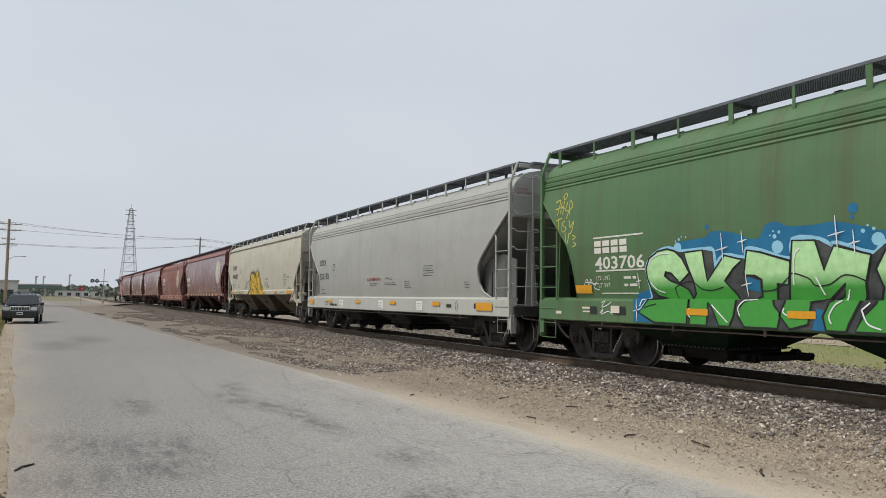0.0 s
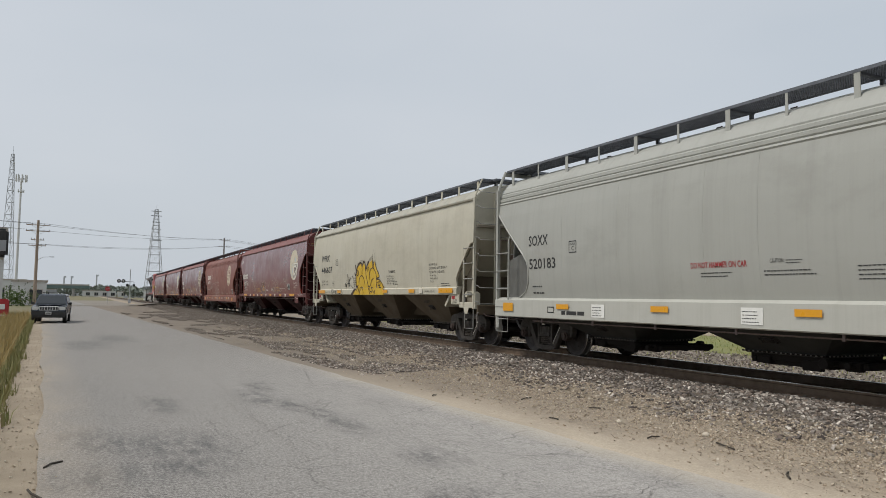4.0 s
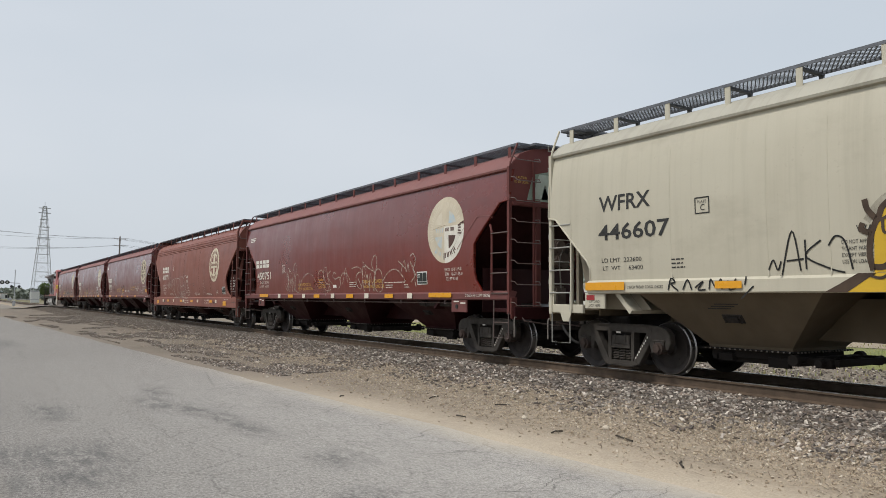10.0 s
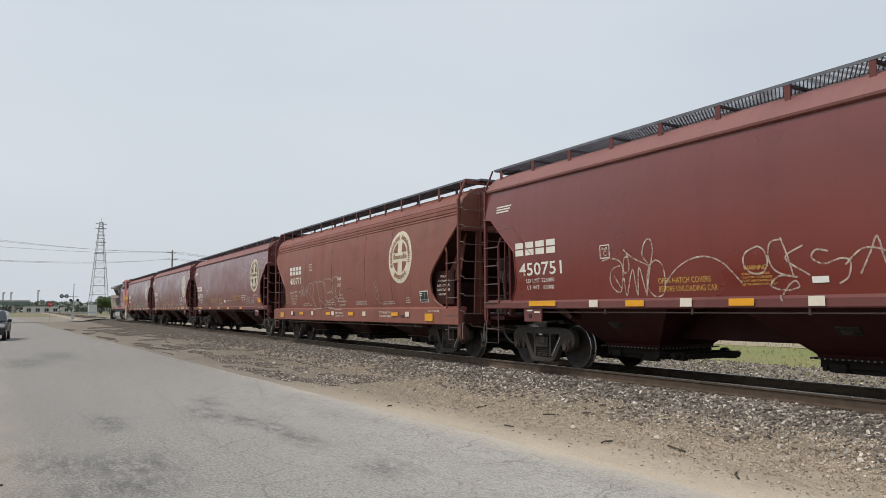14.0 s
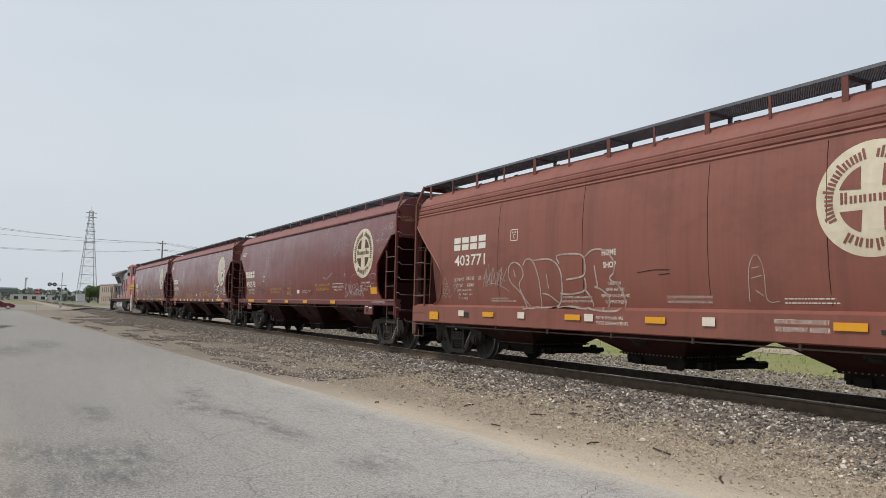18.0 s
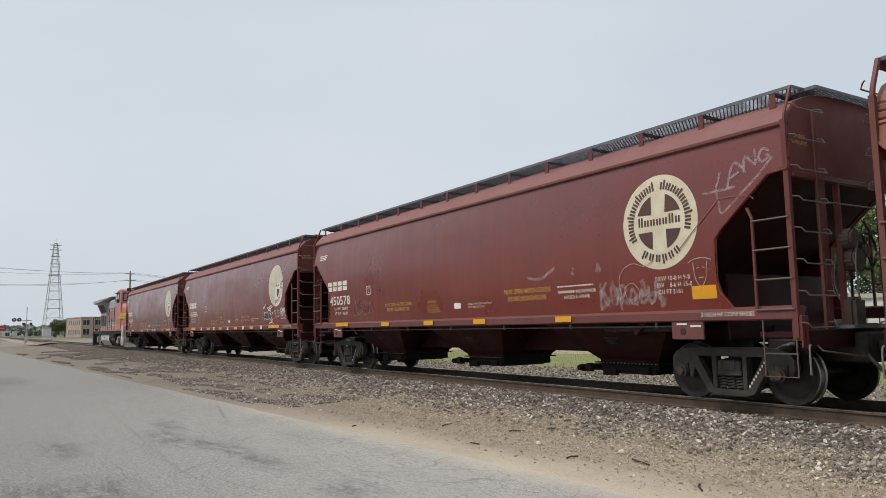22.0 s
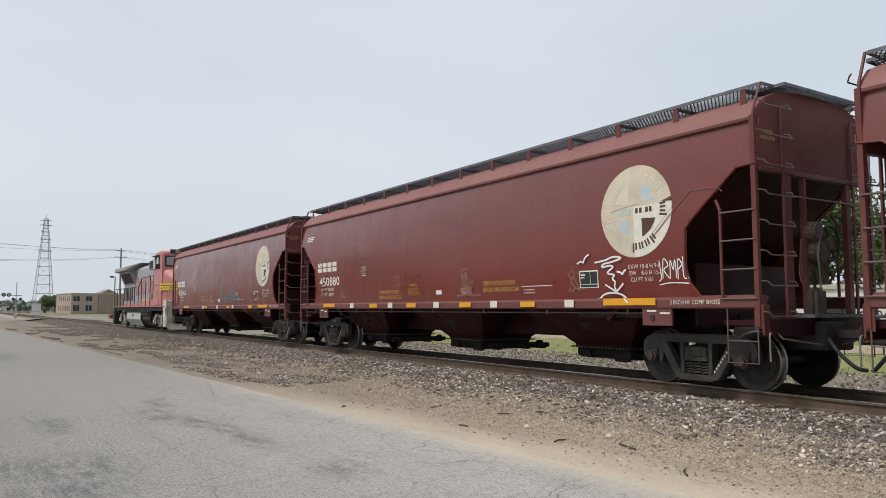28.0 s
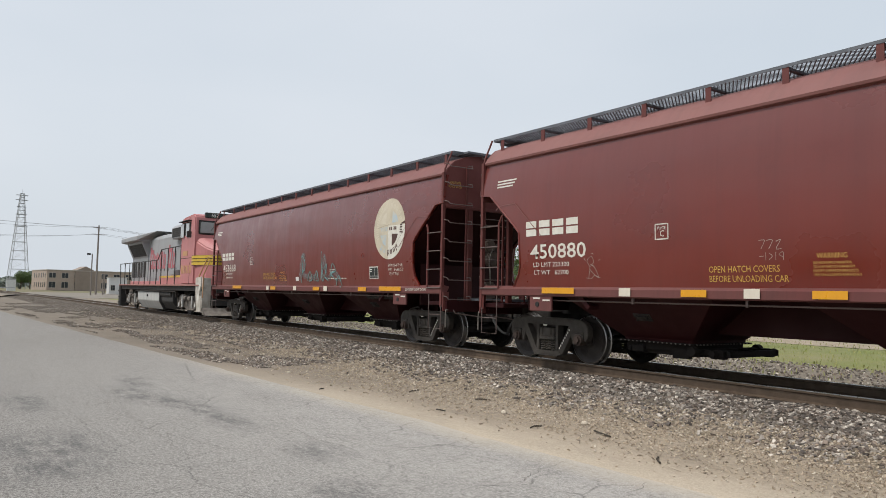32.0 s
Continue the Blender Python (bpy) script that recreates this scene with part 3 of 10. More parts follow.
def rail_mesh(y0, y1):
    prof = [(-0.07, 0), (0.07, 0), (0.07, 0.012), (0.012, 0.035), (0.012, 0.135), (0.036, 0.148), (0.036, 0.176), (-0.036, 0.176), (-0.036, 0.148), (-0.012, 0.135), (-0.012, 0.035), (-0.07, 0.012)]
    return prism(bmesh.new(), prof, y0, y1, "y")


track = thing("track", "single railway track with rusty rails on wooden ties", "track", pose(TRACK_X, 0, RAIL_Z), kind="structure")
for sx in (-0.755, 0.755):
    rail = part("rail", rail_mesh(-60, 700), M["rail_side"], track, at=pose(sx, 0, -0.184))
    part("rail_head", boxes(((0, 320, 0.180), (0.066, 760, 0.008))), M["rail_top"], rail, "bright worn running surface")
tie = mesh_of(soft(boxes(((0, 0, -0.27), (2.6, 0.22, 0.17))), 0.012), "tie")
tie.materials.append(M["tie_wood"])
for k in range(130):
    part("tie", tie, None, track, at=pose(0.03 * math.sin(k * 7.1), -6 + k * 0.53, 0, 0, 0, 0.8 * math.sin(k * 3.3)))
far_ties = bmesh.new()
for k in range(500):
    box(far_ties, (0, 63.2 + k * 0.53, -0.27), (2.6, 0.22, 0.17))
tagged(part("distant_ties", far_ties, M["tie_wood"], track), kind="stuff")

# ---------------------------------------------------------------- hopper cars
SMOOTH = dict(
    profile=[(1.44, 1.535), (1.7, 1.572), (2.2, 1.605), (2.9, 1.62), (3.5, 1.602), (3.85, 1.56), (4.05, 1.515)],
    roof=[(1.515, 4.03), (1.57, 4.05), (1.58, 4.09), (1.545, 4.13), (1.46, 4.24), (1.28, 4.41), (0.95, 4.54), (0.5, 4.595), (0, 4.61)],
    edge=[(1.44, 1.05), (1.55, 1.12), (1.7, 1.24), (1.9, 1.30), (2.53, 1.27), (2.7, 1.10), (3.36, 0.32), (3.39, 0.0), (4.05, 0.0)],
    sill=(1.27, 1.46, 1.605), bays=(-4.65, 0.0, 4.65), bay_top=1.32, sill_short=0.0)
RIDGED = dict(
    profile=[(1.30, 1.50), (1.5, 1.545), (1.9, 1.595), (2.4, 1.62), (3.0, 1.612), (3.4, 1.58), (3.72, 1.535)],
    roof=[(1.535, 3.70), (1.555, 3.73), (1.54, 3.76), (1.515, 3.775), (1.535, 3.80), (1.535, 3.86), (1.495, 3.885), (1.51, 3.91), (1.505, 3.97), (1.46, 4.0),
          (1.465, 4.03), (1.42, 4.12), (1.27, 4.29), (1.0, 4.42), (0.5, 4.52), (0, 4.55)],
    edge=[(1.30, 0.9), (1.38, 1.12), (1.5, 1.36), (1.7, 1.5), (2.03, 1.54), (2.2, 1.48), (2.4, 1.30), (2.89, 0.73), (3.38, 0.16), (3.5, 0.05), (3.72, 0.04)],
    sill=(0.86, 1.33, 1.62), bays=(-4.35, 0.0, 4.35), bay_top=0.90, sill_short=0.0)
STEEP = dict(RIDGED, edge=[(1.30, 1.22), (1.41, 1.25), (1.82, 1.21), (2.1, 1.15), (2.45, 1.0), (3.0, 0.5), (3.49, 0.06), (3.72, 0.04)])
SHORT = dict(SMOOTH, roof=[(1.515, 4.03), (1.57, 4.05), (1.58, 4.09), (1.545, 4.13), (1.46, 4.22), (1.28, 4.36), (0.95, 4.47), (0.5, 4.53), (0, 4.55)], bays=(-4.22, 0.0, 4.22), sill_short=1.05, sill=(1.40, 1.65, 1.61), bay_top=1.44,
             profile=[(1.62, 1.565), (1.8, 1.58), (2.2, 1.605), (2.9, 1.62), (3.5, 1.602), (3.85, 1.56), (4.05, 1.515)],
             edge=[(1.62, 1.09), (1.85, 1.11), (2.0, 1.02), (2.82, 0.22), (2.86, 0.02), (4.05, 0.0)])


def wheel_lathe():
    """One wheel: tread, flange, dished plate and hub, turned about the x axis; the outer face looks to -x."""
    prof = [(0.055, 0.0), (0.055, 0.10), (0.03, 0.13), (0.022, 0.34), (0.055, 0.39), (0.06, 0.436), (0.05, 0.453), (-0.05, 0.457), (-0.062, 0.482), (-0.075, 0.482),
            (-0.082, 0.455), (-0.075, 0.39), (-0.012, 0.34), (-0.005, 0.13), (-0.07, 0.10), (-0.07, 0.0)]
    bm = bmesh.new()
    rings = []
    for k in range(44):
        a = 2 * math.pi * k / 44
        rings.append([bm.verts.new((-x, r * math.cos(a), r * math.sin(a))) for x, r in prof])
    for k in range(44):
        a, b = rings[k], rings[(k + 1) % 44]
        for i in range(len(prof) - 1):
            f = bm.faces.new((a[i], a[i + 1], b[i + 1], b[i]))
            f.material_index = 1 if i in (5, 6, 7) else 0
    bmesh.ops.remove_doubles(bm, verts=bm.verts, dist=1e-5)
    # three core holes' marks and a chalk mark, so that the turning shows
    for a in (0.3, 2.4, 4.5):
        disc(bm, (-0.02, 0.24 * math.cos(a), 0.24 * math.sin(a)), 0.028, 0.03, "x", 8)
    me = mesh_of(bm, "wheel", 35)
    me.materials.append(M["wheel_steel"])
    me.materials.append(M["tread"])
    return me


def side_frame():
    """A cast truck side frame in the y-z plane, about the truck's centre at axle height: an arched chord over the journals,
    three-cornered windows, sloping struts down to the spring seat."""
    bm = bmesh.new()
    w = 0.075
    prism(bm, [(-0.72, 0.225), (0.72, 0.225), (0.74, 0.35), (0.60, 0.365), (-0.60, 0.365), (-0.74, 0.35)], -w, w, "x")
    prism(bm, [(-0.36, -0.368), (0.36, -0.368), (0.42, -0.345), (0.36, -0.285), (-0.36, -0.285), (-0.42, -0.345)], -w - 0.01, w + 0.01, "x")
    for k in (-1, 1):
        for o, t in (([(0.70, 0.352), (0.90, 0.345), (1.03, 0.30), (1.11, 0.20), (1.12, 0.06), (1.07, -0.05), (1.01, -0.05), (1.01, 0.11), (0.77, 0.11), (0.76, -0.12), (0.70, -0.12), (0.66, 0.06), (0.60, 0.252)], w - 0.004),
                     ([(0.73, 0.24), (0.60, 0.24), (0.555, 0.14), (0.36, -0.20), (0.28, -0.29), (0.37, -0.37), (0.43, -0.335), (0.68, 0.06)], w - 0.007),
                     ([(0.235, 0.24), (0.33, 0.24), (0.305, 0.17), (0.30, -0.12), (0.325, -0.20), (0.29, -0.30), (0.235, -0.29)], w - 0.002)):
            prism(bm, [(k * a, b) for a, b in o], -t, t, "x")
    # cast ribs along the chord and round the spring seat
    for side in (-1, 1):
        box(bm, (side * (w + 0.008), 0, 0.355), (0.03, 1.2, 0.025))
        box(bm, (side * (w + 0.012), 0, -0.375), (0.03, 0.66, 0.025))
        box(bm, (side * (w + 0.006), 0, 0.262), (0.024, 0.5, 0.02))
    return soft(bm, 0.014, 2)


def spring_nest():
    bm = bmesh.new()
    for sy in (0.0,):
        tube(bm, [(0.062 * math.cos(a), sy + 0.062 * math.sin(a), -0.275 + 0.0078 * k) for k, a in enumerate([j * 1.05 for j in range(33)])], 0.017, 5)
    return bm


def grating_mesh(length, width, name, pitch=0.07, slant=0.70):
    """Open walkway grating: slanting strands one way, finer ones the other way, an edge strip on each side."""
    bm = bmesh.new()
    for e in (-1, 1):
        box(bm, (e * (width / 2 + 0.006), 0, -0.007), (0.012, length, 0.05))
        box(bm, (0, e * (length / 2 + 0.006), -0.007), (width, 0.012, 0.05))
    rise = width * slant
    n = int((length + rise) / pitch)
    for turn, half, tall in ((1, 0.0085, 0.010), (-1, 0.003, 0.005)):
        for k in range(n):
            y0 = -length / 2 - rise / 2 + k * (length + rise) / n
            ends = []
            for f in (0.0, 1.0):
                y = y0 + (f - 0.5) * rise * turn
                ends.append((f, y))
            (f0, ya), (f1, yb) = ends
            lo, hi = -length / 2, length / 2
            if max(ya, yb) <= lo or min(ya, yb) >= hi:
                continue
            cut = lambda yy: min(1.0, max(0.0, (yy - ya) / (yb - ya)))
            fa, fb = sorted((cut(lo), cut(hi)))
            rings = []
            for f in (fa, fb):
                x, y = (f - 0.5) * width, ya + (yb - ya) * f
                rings.append([(x, y - half, -tall), (x, y + half, -tall), (x, y + half, tall), (x, y - half, tall)])
            loft(bm, rings)
    me = mesh_of(bm, name)
    me.materials.append(M["grating"])
    return me


SHARED = {}


def shared(key, make):
    if key not in SHARED:
        SHARED[key] = make()
    return SHARED[key]


def finished(bm, material, name, smooth=None):
    me = mesh_of(bm, name, smooth)
    me.materials.append(material)
    return me


def truck(car, y):
    """The parts of one truck under a car; its wheels are keyed later."""
    frame_me = shared("frame", lambda: finished(side_frame(), M["frame_iron"], "side_frame"))
    spring_me = shared("spring", lambda: finished(spring_nest(), M["spring_steel"], "springs", 40))
    cap_me = shared("cap", lambda: finished(disc(disc(bmesh.new(), (0, 0, 0), 0.105, 0.16, "x", 16), (-0.095, 0, 0), 0.07, 0.05, "x", 6), M["journal_brown"], "bearing_cap", 40))
    for side in (-1, 1):
        fr = part("truck_side_frame", frame_me, None, car, at=pose(side * 1.0, y, 0.49))
        for a in (-0.155, 0.0, 0.155):
            part("coil_spring", spring_me, None, fr, at=pose(0, a, 0))
        part("bolster_end", shared("bolster_end", lambda: finished(soft(boxes(((0, 0, -0.01), (0.18, 0.42, 0.17)), ((0, 0, -0.12), (0.17, 0.44, 0.08)), ((0, 0, -0.15), (0.22, 0.46, 0.03)), ((0, 0.12, 0.01), (0.22, 0.04, 0.16)), ((0, -0.12, 0.01), (0.22, 0.04, 0.16))), 0.015), M["frame_iron"], "bolster_end")), None, fr, at=pose(0, 0, 0.09))
        for a in (-0.89, 0.89):
            part("bearing_adapter", shared("adapter", lambda: finished(soft(boxes(((0, 0, 0.02), (0.16, 0.20, 0.20)), ((0, 0, 0.11), (0.18, 0.26, 0.04))), 0.02), M["frame_iron"], "bearing_adapter")), None, fr, at=pose(side * 0.02, a, -0.01))
            part("bearing_cap", cap_me, None, fr, at=pose(side * 0.05, a, -0.03, 0, 0, 0 if side < 0 else 180))
        if side < 0:
            part("stencil", shared("stencil", lambda: finished(boxes(*[((-0.079, -0.36 - 0.038 * k, -0.22 + 0.052 * k), (0.004, 0.022, 0.036)) for k in range(8)]), M["white_paint"], "stencil")), None, fr)
            part("wear_plate_mark", shared("wear_mark", lambda: finished(boxes(((-0.10, 0.03, 0.215), (0.01, 0.10, 0.028))), M["white_paint"], "wear_plate_mark")), None, fr)
    part("truck_bolster", shared("bolster", lambda: finished(soft(boxes(((0, 0, 0.06), (1.84, 0.40, 0.30)), ((0, 0, -0.2), (1.7, 0.44, 0.3))), 0.02), M["truck_iron"], "truck_bolster")), None, car, at=pose(0, y, 0.54))
    for a in (-0.89, 0.89):
        axle = part("axle", shared("axle", lambda: finished(disc(bmesh.new(), (0, 0, 0), 0.085, 1.9, "x", 14), M["wheel_steel"], "axle", 40)), None, car, at=pose(0, y + a, 0.457))
        for side in (-1, 1):
            part("wheel", shared("wheel", wheel_lathe), None, axle, at=pose(side * 0.755, 0, 0, 0, 0, 0 if side < 0 else 180))
        AXLES.append(axle)


AXLES, CARS = [], []


def text_mesh(words, height, squeeze=1.0, align="LEFT", bold=0.0):
    """A flat lettering mesh in x (reading direction) and y (up), capitals of that height."""
    cu = bpy.data.curves.new("lettering", "FONT")
    cu.body, cu.size, cu.align_x, cu.offset = words, height / 0.70, align, bold
    cu.resolution_u = 2
    ob = new("lettering", cu)
    me = bpy.data.meshes.new_from_object(ob)
    bpy.data.objects.remove(ob)
    bpy.data.curves.remove(cu)
    for v in me.vertices:
        v.co.x *= squeeze
    return me


def skin_x(spec, z, lift):
    """How far the camera-side skin stands out at a height, with paint laid lift metres on it."""
    s0, s1, sx = spec["sill"]
    if z <= s1 - 0.001:
        return -(sx + lift)
    return -(lerp_table(spec["profile"], z) + lift)


def on_side(spec, bm, y, z, lift):
    """Lays a flat mesh (u in reading direction, v up) on the car's camera side with its origin at y, z."""
    s0, s1, sx = spec["sill"]
    vs = [v.co.y + z for v in bm.verts]
    cuts = [s1 - 0.002, s1 + 0.002] + [1.5 + 0.15 * k for k in range(18)]
    for h in cuts:
        if min(vs) < h < max(vs):
            geom = bm.verts[:] + bm.edges[:] + bm.faces[:]
            bmesh.ops.bisect_plane(bm, geom=geom, plane_co=(0, h - z, 0), plane_no=(0, 1, 0))
    for v in bm.verts:
        zz = v.co.y + z
        v.co = Vector((skin_x(spec, zz, lift), y - v.co.x, zz))
    return bm


def lettering(car, spec, words, y, z, height, material, squeeze=1.0, lift=0.006, name="lettering", align="LEFT", bold=0.0, label="", width=None):
    bm = bmesh.new()
    me = text_mesh(words, height, squeeze, align, bold)
    if width:
        lo, hi = min(v.co.x for v in me.vertices), max(v.co.x for v in me.vertices)
        for v in me.vertices:
            v.co.x = (v.co.x - lo) * width / (hi - lo)
    bm.from_mesh(me)
    bpy.data.meshes.remove(me)
    on_side(spec, bm, y, z, lift)
    return tagged(part(name, bm, material, car, label), kind="stuff") if height < 0.12 else part(name, bm, material, car, label)


def patches(car, spec, items, material, name="small_print", lift=0.006, label=""):
    """Plain rectangles (y of the leading edge, bottom z, width, height) on the side."""
    if name != "small_print" and len(items) > 1:
        return [patches(car, spec, [i], material, name, lift, label) for i in items][-1]
    bm = bmesh.new()
    for y, z, w, h in items:
        b2 = bmesh.new()
        b2.faces.new([b2.verts.new(p) for p in ((0, 0, 0), (w, 0, 0), (w, h, 0), (0, h, 0))])
        on_side(spec, b2, y, z, lift)
        tmp = bpy.data.meshes.new("tmp")
        b2.to_mesh(tmp)
        b2.free()
        bm.from_mesh(tmp)
        bpy.data.meshes.remove(tmp)
    ob = part(name, bm, material, car, label)
    return tagged(ob, kind="stuff") if name == "small_print" else ob


def small_print(car, spec, y, z, width, lines, material, height=0.05, gap=0.045, seed=1):
    """Lines of print too small to read: plain bars of uneven length."""
    rnd = random.Random(seed)
    items = []
    for k in range(lines):
        u, end = 0.0, width * rnd.uniform(0.75, 1.0)
        while u < end:
            w = rnd.uniform(0.9, 2.6) * height
            items.append((y - u, z + (lines - 1 - k) * (height + gap) + 0.19 * height, min(w, end - u), height * 0.62))
            u += w + 0.55 * height
    return tagged(patches(car, spec, items, material), kind="stuff")


def curve_points(pts, steps=6, closed=False):
    """A smooth line through the points."""
    n, out = len(pts), []
    for i in range(n if closed else n - 1):
        p0, p1, p2, p3 = (pts[(i + k) % n] if closed else pts[max(0, min(n - 1, i + k))] for k in (-1, 0, 1, 2))
        for s in range(steps):
            t = s / steps
            out.append(tuple(0.5 * (2 * b + (c - a) * t + (2 * a - 5 * b + 4 * c - d) * t * t + (3 * b - a - 3 * c + d) * t ** 3)
                             for a, b, c, d in zip(p0, p1, p2, p3)))
    return out if closed else out + [tuple(pts[-1])]


def stroke(bm, pts, width, steps=6, closed=False, taper=False):
    """A painted line of that width through the points."""
    line = curve_points(pts, steps, closed)
    n, rows = len(line), []
    for i, p in enumerate(line):
        a, b = (line[(i - 1) % n], line[(i + 1) % n]) if closed else (line[max(0, i - 1)], line[min(n - 1, i + 1)])
        d = Vector((b[0] - a[0], b[1] - a[1]))
        d = d.normalized() if d.length > 1e-6 else Vector((1, 0))
        w = width / 2 * (1 if not taper else 0.35 + 0.65 * math.sin(math.pi * i / max(1, n - 1)))
        rows.append([(p[0] - d.y * w, p[1] + d.x * w, 0), (p[0] + d.y * w, p[1] - d.x * w, 0)])
    if closed:
        rows.append(rows[0])
    loft(bm, rows, close=False, cap=False)
    return bm


def blob(bm, pts, steps=5, smooth=True):
    """A filled outline."""
    line = curve_points(pts, steps, True) if smooth else pts
    f = bm.faces.new([bm.verts.new((u, v, 0)) for u, v in line])
    bmesh.ops.triangulate(bm, faces=[f])
    return bm


def painted(car, spec, shapes, y, z, material, name, lift, label=""):
    bm = shapes
    on_side(spec, bm, y, z, lift)
    return part(name, bm, material, car, label)


def hopper_car(label, centre, half, end, trucks, spec, paint, under, ladder_paint, wheel_end=-1, closed=False, turned=False):
    """A covered hopper car. half: half length over couplers; end: half length of the body; trucks: half the truck spacing."""
    car = thing("hopper_car", label, "hopper car", group="hopper cars of the train")
    CARS.append((car, centre))
    P = spec["profile"]
    deep_car = spec["bay_top"] > 1.0
    zs = sorted({z for z, _ in P} | {z for z, _ in spec["edge"]})
    for side in (-1, 1):
        grid = []
        for z in zs:
            x, e = lerp_table(P, z), end - lerp_table(spec["edge"], z)
            grid.append([(side * x, -e + 2 * e * k / 6, z) for k in range(7)])
        part("side_sheet", sheet(bmesh.new(), grid, lambda p: (side, 0, 0), 0.05), paint, car, smooth=40)
        for s in (-1, 1):
            rim = [(side * (lerp_table(P, z) + 0.004), s * (end - lerp_table(spec["edge"], z)), z) for z in zs if z < 3.7]
            part("opening_rim", tube(bmesh.new(), rim, 0.018, 6), paint, car, smooth=40)
        s0, s1, sx = spec["sill"]
        inner = lerp_table(P, s1) - 0.03
        sill = [(side * (sx - 0.03), s0), (side * sx, s0 + 0.02), (side * sx, s1 - 0.05), (side * inner, s1 + 0.015), (side * (inner - 0.12), s1 - 0.01), (side * (sx - 0.12), s0)]
        part("side_sill", prism(bmesh.new(), sill, spec["sill_short"] - end, end - spec["sill_short"], "y"), {M["red"]: M["red_sill"], M["grey"]: M["grey_sill"]}.get(paint, paint), car)
    R = spec["roof"]
    outline = R + [(-x, z) for x, z in reversed(R[:-1])]
    part("roof", prism(bmesh.new(), outline, -end + 0.061, end - 0.061, "y"), {M["red"]: M["red_roof"], M["cream"]: M["cream_roof"]}.get(paint, paint), car, smooth=25)
    part("roof_hatch", soft(boxes(((0, 0, 4.56), (0.5, 2 * end - 1.6, 0.12))), 0.03), paint, car, "long trough hatch")
    ztop = P[-1][0]
    grating_end = shared("crossover", lambda: grating_mesh(0.34, 1.5, "crossover_platform", 0.045, 0.2))
    for s in (-1, 1):
        wall = [(lerp_table(P, z) - 0.02, z) for z in [3.3 + (ztop - 3.3) * k / 4 for k in range(5)]]
        wall = wall + [(max(x - 0.004, 0), z - 0.004) for x, z in R if z > ztop + 0.02]
        wall = wall + [(-x, z) for x, z in reversed(wall) if x > 0]
        part("end_wall", prism(bmesh.new(), wall, s * (end - 0.06), s * (end - 0.012), "y"), M["red_wall"] if paint is M["red"] else paint, car)
        # the sloping end sheet starts along the cut edge of the side sheets
        za = 2.8 if spec is SHORT else 3.3
        ea, eb = lerp_table(spec["edge"], za) + 0.015, lerp_table(spec["edge"], za - 0.6) + 0.015
        lean = (eb - ea) / 0.6
        zt, foot = min(3.7, za + (ea - 0.08) / lean), max(end - (ea + lean * (za - 1.05)), spec["bays"][2] + 0.4)
        zf = za - (end - foot - ea) / lean
        slope = [(s * (end - 0.08), max(3.4, zt)), (s * (end - 0.08), zt), (s * foot, zf), (s * (foot - 0.06), zf + 0.06), (s * (end - 0.14), zt + 0.06), (s * (end - 0.14), max(3.4, zt) + 0.06)]
        dark = ladder_paint not in (M["grey"], M["cream"], M["green"])
        # slope sheets take the underside colour for the shade in the recess
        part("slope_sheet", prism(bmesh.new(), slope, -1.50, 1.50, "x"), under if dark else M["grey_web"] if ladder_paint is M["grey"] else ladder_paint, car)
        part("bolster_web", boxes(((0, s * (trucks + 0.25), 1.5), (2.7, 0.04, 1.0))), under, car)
        if paint is M["grey"]:
            for side in (-1, 1):
                web = [(s * (end - 0.12), 1.2), (s * (end - 0.12), 2.25), (s * (end - 0.7), 2.42), (s * (end - 1.62), 2.3), (s * (end - 1.62), 1.2)]
                part("end_web", prism(bmesh.new(), web, side * 1.30, side * 1.33, "x"), M["grey_shade"], car)
        if closed and paint is not M["grey"]:
            web = [(s * (end - 0.22), 3.25), (s * (end - 0.75), 1.12), (s * (spec["bays"][2] + 1.5), 1.12)]
            for side in (-1, 1):
                part("end_web", prism(bmesh.new(), web, side * 1.22, side * 1.25, "x"), {M["grey"]: M["grey_web"], M["cream"]: M["cream_end"], M["red_end"]: under}.get(ladder_paint, ladder_paint), car)
                if spec["sill_short"]:
                    part("end_sill", soft(boxes(((side * 1.55, s * (end - 0.44), 1.12), (0.08, 0.92, 0.16))), 0.012), paint, car)
                    part("pull_lug", soft(prism(bmesh.new(), [(s * (end - 0.62), 1.06), (s * (end - 0.30), 1.06), (s * (end - 0.38), 0.88), (s * (end - 0.54), 0.88)], side * 1.585, side * 1.60, "x"), 0.004), paint, car)
        # end platform, posts and coupler
        part("end_platform", soft(boxes(((0, s * (end - 0.35), 1.06), (3.0, 0.66, 0.09)), ((0, s * (end + 0.05), 1.0), (3.05, 0.07, 0.26))), 0.012), under, car)
        # the upright end frame: box posts on the smooth-sided cars, tapered plates on the ridged ones
        frame_paint = ladder_paint if dark else M["grey_web"] if ladder_paint is M["grey"] else M["cream_end"] if ladder_paint is M["cream"] else ladder_paint
        if deep_car:
            for x in (-0.82, -0.40, 0.82):
                part("end_post", soft(boxes(((x, s * (end - 0.02), 2.2), (0.13 if abs(x) > 0.5 else 0.06, 0.09, 2.3))), 0.01), frame_paint, car)
        else:
            for x in (-1.0, 1.0):
                plate = [(x - 0.06, 3.34), (x + 0.06, 3.34), (x + (0.14 if x < 0 else 0.06) + 0.08, 1.1), (x - (0.06 if x < 0 else 0.14) - 0.08, 1.1)]
                part("end_post", soft(prism(bmesh.new(), plate, s * (end - 0.05), s * (end - 0.01), "y"), 0.006), frame_paint, car, "tapered end plate")
